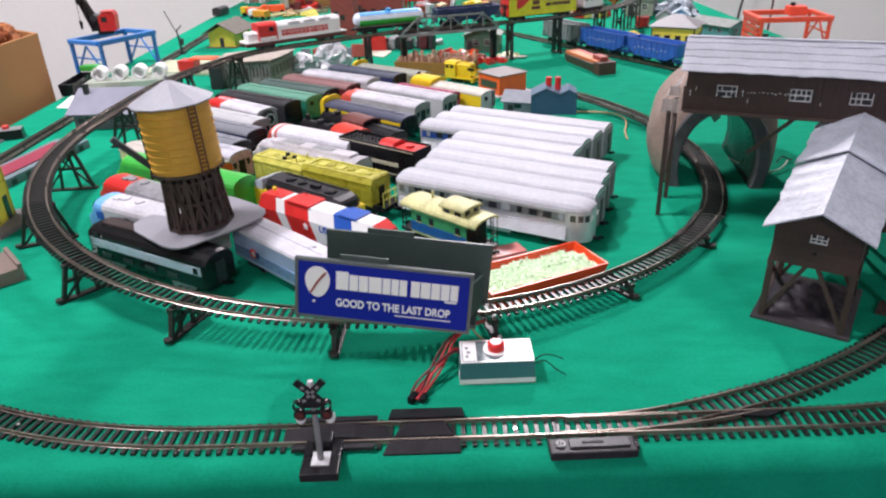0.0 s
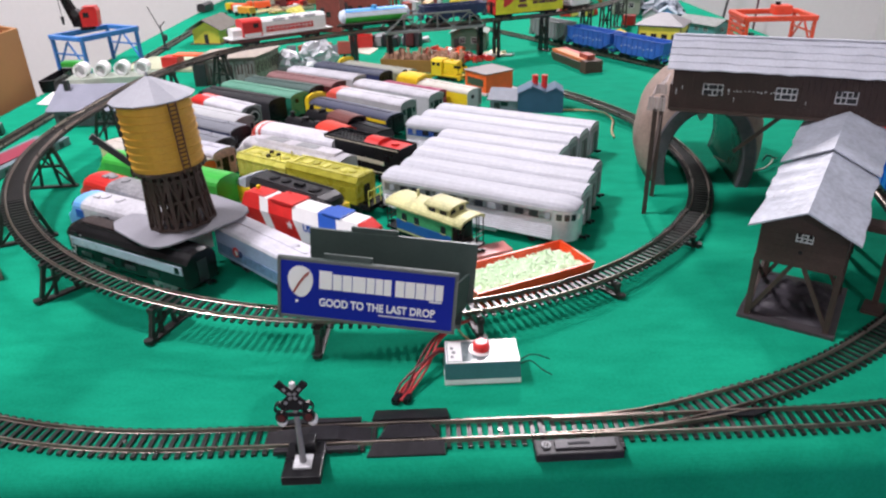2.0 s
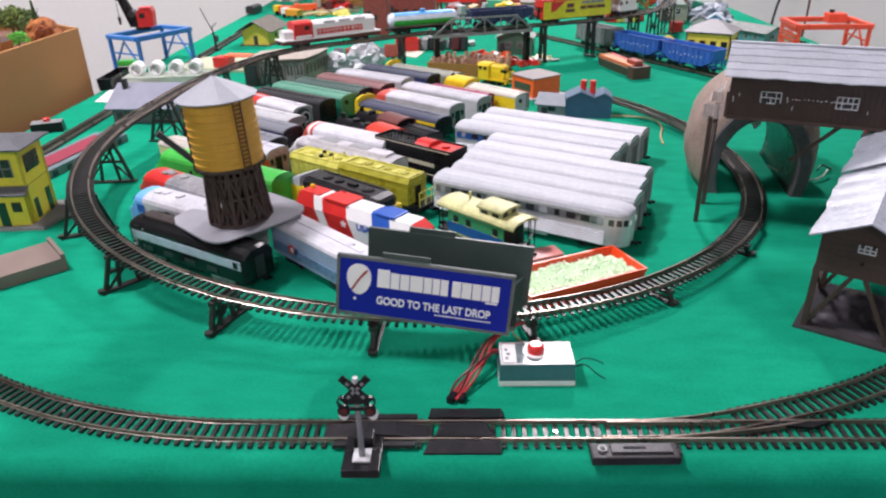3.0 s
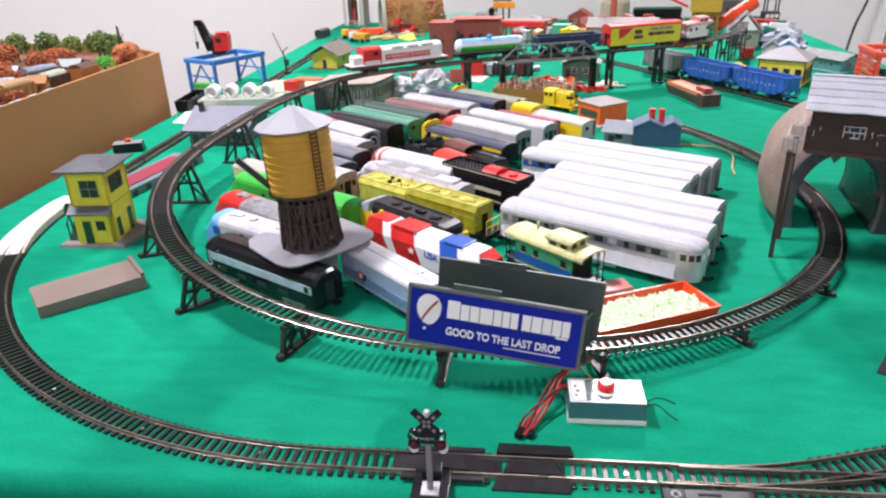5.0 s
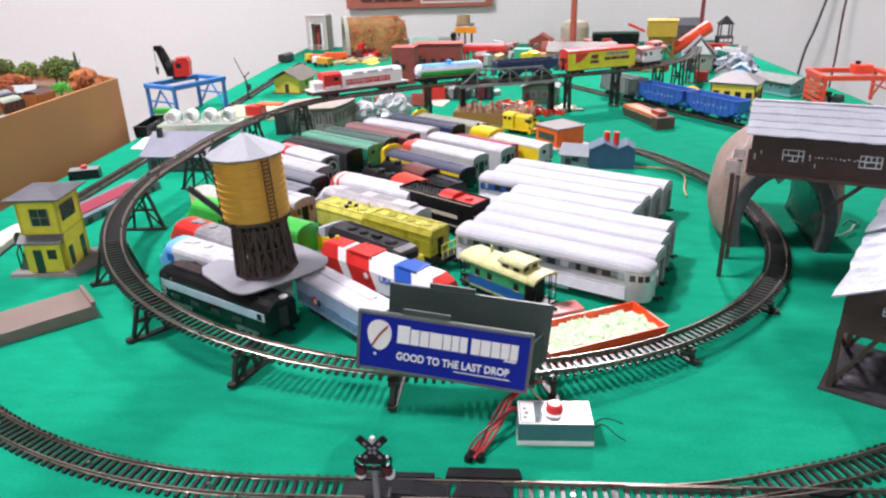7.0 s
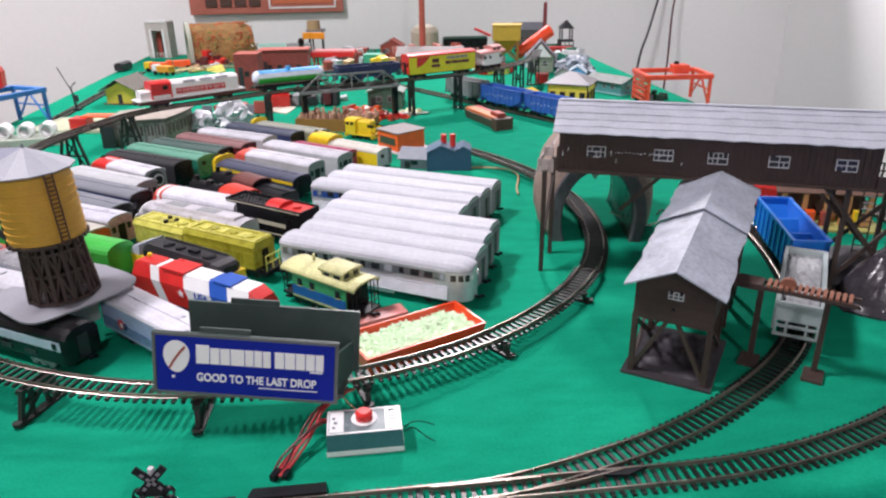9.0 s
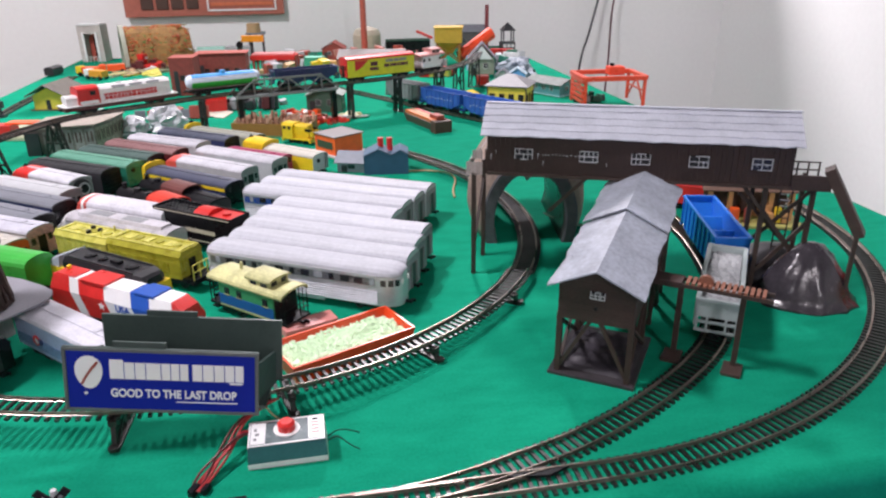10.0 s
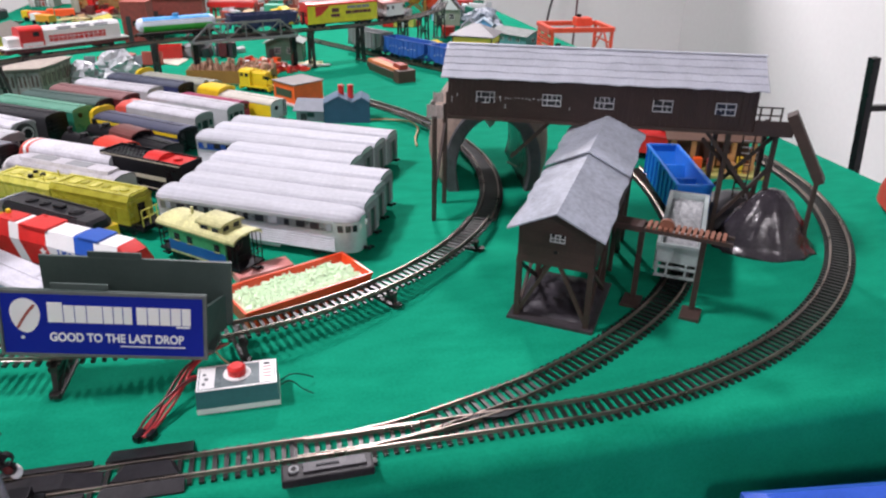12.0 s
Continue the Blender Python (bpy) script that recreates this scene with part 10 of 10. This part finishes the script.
def tree_kind(name, cols, h, r, label, seed, conifer=False):
    t = thing(name, pose(-0.9, 0.2, 0.088), label, "model tree", "model trees in the box")
    rnd = random.Random(seed)
    bm = B()
    rod(bm, (0, 0, -0.002), (0, 0, h * 0.6), 0.0025, 0.0012, 7)
    for k in range(5):
        a = rnd.uniform(0, 6.28)
        rod(bm, (0, 0, h * (0.25 + 0.07 * k)), (r * 0.6 * math.cos(a), r * 0.6 * math.sin(a), h * (0.5 + 0.08 * k)), 0.0011, 0.0005, 5)
    part("trunk", bm, BROWN, t)
    for ci, c in enumerate(cols):
        bm = B()
        for k in range(240 if ci == 0 else 130):
            if conifer:
                z = rnd.uniform(0.12, 1)
                rr, a = r * (1 - z) * math.sqrt(rnd.random()) * 0.9, rnd.uniform(0, 6.28)
                p, s = (rr * math.cos(a), rr * math.sin(a), h * z), r * 0.16
            else:
                u, a = rnd.uniform(-0.7, 1), rnd.uniform(0, 6.28)
                q = (0.55 + 0.45 * rnd.random()) * (1 + 0.3 * noise.noise((math.cos(a) * 1.5, math.sin(a) * 1.5, u * 2 + seed)))
                w = math.sqrt(max(0, 1 - u * u))
                p, s = (r * q * w * math.cos(a), r * q * w * math.sin(a), h * 0.62 + h * 0.38 * u * q), rnd.uniform(0.07, 0.13) * r
            v = bmesh.ops.create_icosphere(bm, subdivisions=1, radius=s)["verts"]
            bmesh.ops.transform(bm, matrix=Matrix.Translation(p) @ Euler((rnd.random() * 6, rnd.random() * 6, 0)).to_matrix().to_4x4() @ Matrix.Diagonal((1.3, 0.9, 0.6, 1)), verts=v)
        part("crown", bm, c, t)
    return t


LG, LG2 = mat("foliage_green", (0.15, 0.2, 0.035), 0.85, 0, 0.3, 90), mat("foliage_dark", (0.06, 0.11, 0.03), 0.85, 0, 0.3, 90)
LO, LR = mat("foliage_orange", (0.4, 0.12, 0.03), 0.85, 0, 0.3, 90), mat("foliage_rust", (0.24, 0.065, 0.035), 0.85, 0, 0.3, 90)
kinds = {
    "g": tree_kind("model_tree", [LG, LG2], 0.06, 0.027, "round green model tree in the scenery box", 1),
    "o": tree_kind("model_tree", [LO, LR], 0.045, 0.02, "orange autumn model tree in the scenery box", 2),
    "r": tree_kind("model_tree", [LR, LO], 0.04, 0.02, "rust-brown autumn model tree in the scenery box", 3),
    "d": tree_kind("model_tree", [LG2, LG], 0.05, 0.022, "dark green model bush in the scenery box", 4),
    "c": tree_kind("model_tree", [LG2], 0.07, 0.014, "dark green conical model fir in the scenery box", 5, True),
    "l": tree_kind("model_tree", [mat("foliage_lime", (0.12, 0.5, 0.06), 0.8)], 0.034, 0.017, "lime green model bush in the scenery box", 6),
}
rnd = random.Random(77)
placed = []
for k in range(11):
    placed.append(("g", -1.28 + 0.058 * k, 0.55 + rnd.uniform(-0.02, 0.02), rnd.uniform(0.75, 0.95)))
placed += [("d", -0.68, 0.545, 1.0), ("d", -0.7, 0.55, 1.1), ("d", -0.655, 0.51, 0.8), ("c", -0.628, 0.49, 1.0), ("l", -0.615, 0.405, 0.95), ("o", -0.6, 0.46, 0.8), ("r", -0.71, 0.4, 0.9)]
for k in range(110):
    placed.append((rnd.choice("ooorrd"), rnd.uniform(-1.35, -0.68), rnd.uniform(-0.1, 0.5), rnd.uniform(0.6, 1.1)))
for k in range(40):
    placed.append((rnd.choice("oor"), rnd.uniform(-0.74, -0.665), rnd.uniform(-0.25, 0.32), rnd.uniform(0.5, 1.0)))
for k in range(10):
    placed.append((rnd.choice("oor"), rnd.uniform(-0.66, -0.59), rnd.uniform(-0.2, 0.04), rnd.uniform(0.5, 0.9)))
for k in range(18):
    placed.append((rnd.choice("orr"), rnd.uniform(-0.64, -0.585), rnd.uniform(-0.08, 0.13), rnd.uniform(0.7, 1.15)))
first = set()
for kd, x, y, s in placed:
    m = pose(x, y, 0.088, 0, 0, rnd.uniform(0, 360)) @ Matrix.Scale(s, 4)
    if kd not in first:
        first.add(kd)
        kinds[kd].matrix_basis = m
    else:
        c = copy_thing(kinds[kd], pose(0, 0, 0))
        c.matrix_basis = m
for x, y, w, wall, roof, lab in ((-0.62, 0.08, 0.055, mat("faded_ochre", (0.24, 0.14, 0.07), 0.7), mat("faded_cream", (0.36, 0.3, 0.22), 0.7), "tan model house with a cream roof in the scenery box"), (-0.66, 0.2, 0.06, BROWN, mat("ice_green_roof", (0.26, 0.31, 0.3), 0.5), "brown model house with pale green roof in the scenery box"), (-0.61, 0.22, 0.035, plastic("amber_brown", (0.35, 0.14, 0.03), 0.6), plastic("amber_brown", (0.35, 0.14, 0.03), 0.6), "small amber-brown model shed in the scenery box"), (-0.72, 0.3, 0.05, SLATE, mat("ice_blue_roof", (0.4, 0.46, 0.55), 0.5), "grey model house with pale blue roof in the scenery box"), (-0.65, 0.37, 0.05, DKGREEN, mat("ice_green_roof", (0.26, 0.31, 0.3), 0.5), "dark green model house with pale roof in the scenery box"), (-0.6, -0.02, 0.05, TAN, BRICK, "tan model house with a red roof in the scenery box")):
    house("model_house", pose(x - 0.02, y + 0.02, 0.088, 0, 0, 12) @ Matrix.Scale(0.72, 4), w, w * 0.7, 0.026, wall, roof, lab, rh=0.014, windows=2, trimmings=CREAM, group="model houses in the box")

def box_car(m, L, w, h, body, top, label):
    """A toy freight car or crate standing in the scenery, open at the top with a load."""
    t = thing("toy_freight_car", m, label, "toy freight car", "toy cars in the box")
    bm = B()
    o = [(-L / 2, -w / 2), (L / 2, -w / 2), (L / 2, w / 2), (-L / 2, w / 2)]
    loft(bm, [[(x * k, y * k, z) for x, y in o] for k, z in ((0.97, 0.004), (1, h), (0.93, h), (0.9, h * 0.55))])
    part("body", bm, body, t)
    for k in range(5):
        for s in (-1, 1):
            part("rib", box(B(), 0.002, 0.0014, h - 0.005, -L / 2 + L * (k + 0.5) / 5, s * w / 2, 0.004), body, t)
    bm = B()
    prism(bm, [(-w * 0.44, h * 0.6)] + [(w * 0.44 * math.cos(a), h + 0.008 * math.sin(a)) for a in [math.pi * (1 - k / 6) for k in range(7)]] + [(w * 0.44, h * 0.6)], -L * 0.44, L * 0.44)
    part("load", bm, top, t)
    for x in (-L * 0.3, L * 0.3):
        part("bogie", box(B(), L * 0.2, w * 0.8, 0.005, x, 0, 0), BLACK, t)


AMBER = plastic("amber_brown", (0.35, 0.14, 0.03), 0.6)
for x, y, a, L, h, body, top, lab in (
    (-0.634, 0.185, 80, 0.075, 0.034, mat("ochre_car", (0.34, 0.2, 0.06), 0.6), mat("cream_load", (0.3, 0.19, 0.1), 0.7, 0, 0.5, 150), "ochre toy freight car with a cream load"),
    (-0.632, 0.275, 82, 0.07, 0.03, BROWN, mat("pale_green_load", (0.24, 0.28, 0.22), 0.6, 0, 0.5, 150), "dark brown toy freight car with a pale green load"),
    (-0.622, 0.35, 84, 0.06, 0.03, AMBER, BROWN, "amber-brown toy freight car in the scenery box"),
    (-0.638, 0.09, 78, 0.08, 0.032, mat("rust_car", (0.28, 0.09, 0.05), 0.6), LR, "rust-brown toy freight car among autumn trees"),
    (-0.69, 0.33, 70, 0.08, 0.03, SLATE, mat("ice_blue_load", (0.22, 0.25, 0.3), 0.5, 0, 0.5, 150), "grey toy freight car with a pale blue load"),
):
    box_car(pose(x, y, 0.088, 0, 0, a) @ Matrix.Scale(0.78, 4), L, 0.036, h, body, top, lab)
oddments(-0.69, 0.47, 0.03, 16, [DARK, SLATE, DKGREEN, LIGHTGREY, NAVY], "dark blue and grey toy parts in the scenery box", 81, (0.02, 0.045), name="toy_parts", h=0.035)
bm = B()
rings = []
for j in range(9):
    f = j / 8
    rings.append([((0.042 * math.cos(f * 1.5) + 0.002) * (1 + 0.4 * noise.noise((math.cos(a) * 2, math.sin(a) * 2, f * 4 + 3))) * math.cos(a), (0.07 * math.cos(f * 1.5) + 0.002) * (1 + 0.4 * noise.noise((math.cos(a) * 2, math.sin(a) * 2, f * 4 + 3))) * math.sin(a), 0.058 * math.sin(f * 1.5)) for a in [2 * math.pi * k / 22 for k in range(22)]])
loft(bm, rings)
solo("autumn_bank", bm, mat("orange_scatter_bank", (0.36, 0.11, 0.02), 0.9, 0, 0.8, 75, 0.9, 160), pose(-0.625, 0.5, 0.088, 0, 0, 20) @ Matrix.Scale(0.72, 4), "bank of orange and rust autumn scatter in the box corner", "scenery bank")

# ---------------------------------------------------------------- right of the table and the back wall
streamliner(pose(0.833, -0.263, 0, 0, 0, -116.6), 0.175, [(0, 0.62, RED), (0.62, 1, mat("gold_flame_paint", (0.6, 0.24, 0.05), 0.35, 0.3, 0.5, 120))], None, "glossy red cab-unit diesel with gold flame trim on the felt", nose=RED, group="", fans=False)


def stand():
    t = thing("metal_stand", pose(1.025, 0.03, FLOOR), "thin black metal stand leaning beside the table", "stand")
    part("post", bar(B(), (0.075, 0, 0), (-0.014, 0, 0.876), 0.011, 0.011), BLACK, t)
    part("arm", bar(B(), (-0.008, 0, 0.806), (0.5, 0, 0.8), 0.008, 0.008), BLACK, t)
    part("foot", box(B(), 0.4, 0.04, 0.02, 0.1, 0, 0, 0.003), BLACK, t)


stand()


BINBLUE = plastic("royal_blue_plastic", (0.03, 0.1, 0.52))


def storage_bin(z, label):
    t = thing("storage_bin", pose(0.775, -0.771, z, 0, 0, -7) @ Matrix.Diagonal((1, 1, 1.05, 1)), label, "storage bin", "stacked blue bins")
    o = [(-0.32, -0.22), (0.32, -0.22), (0.32, 0.22), (-0.32, 0.22)]
    bm = B()
    loft(bm, [[(x * s, y * s, zz) for x, y in o] for s, zz in ((0.86, 0), (0.97, 0.33), (0.94, 0.33), (0.83, 0.01))])
    part("bin_body", bm, BINBLUE, t)
    bm = B()
    loft(bm, [[(x * s, y * s, zz) for x, y in o] for s, zz in ((1.0, 0.325), (1.02, 0.335), (1.02, 0.345), (0.985, 0.35), (0.9, 0.35), (0.88, 0.343))])
    part("lid", bm, BINBLUE, t)
    for s in (-1, 1):
        part("handle", box(B(), 0.02, 0.16, 0.03, s * 0.318, 0, 0.285, 0.006), BINBLUE, t)


storage_bin(FLOOR, "blue plastic storage bin on the floor under another")
storage_bin(FLOOR + 0.3682, "blue plastic storage bin stacked before the table")


def wall_sign():
    t = thing("wall_sign", pose(-0.14, Y1 - 0.02, 0.115), "red-brown advertising sign with plain dark blocks on the wall", "sign")
    sg = plastic("sign_red_brown", (0.42, 0.13, 0.09), 0.5)
    bm = B()
    box(bm, 0.56, 0.014, 0.2, 0, 0, 0, 0.004)
    part("panel", bm, sg, t)
    for k in range(4):
        bm = B()
        box(bm, 0.042, 0.004, 0.06, -0.2 + k * 0.052, -0.008, 0.025, 0.004)
        part("letter_block", bm, BROWN, t)
    bm = B()
    for s in (-1, 1):
        box(bm, 0.006, 0.004, 0.16, 0.13 + s * 0.12, -0.008, 0.02)
    box(bm, 0.246, 0.004, 0.006, 0.13, -0.008, 0.016)
    part("white_border", bm, WHITE, t)
    for k in range(5):
        part("print_line", box(B(), 0.22, 0.003, 0.012, 0.13, -0.0082, 0.034 + k * 0.026), plastic("sign_rust", (0.6, 0.16, 0.07), 0.5), t)


wall_sign()
wire("power_cord", [(1.43, Y1 - 0.04, 0.4), (1.385, Y1 - 0.03, 0.2), (1.335, Y1 - 0.05, 0.02), (1.3, Y1 - 0.06, -0.1), (1.27, Y1 - 0.06, -0.4)], 0.0045, DARK, "dark grey power cord hanging against the wall")
wire("power_cord", [(1.48, Y1 - 0.04, 0.4), (1.46, Y1 - 0.03, 0.24), (1.43, Y1 - 0.04, 0.1), (1.42, Y1 - 0.06, -0.1), (1.41, Y1 - 0.06, -0.4)], 0.004, MAROON, "dark red power cord hanging against the wall")
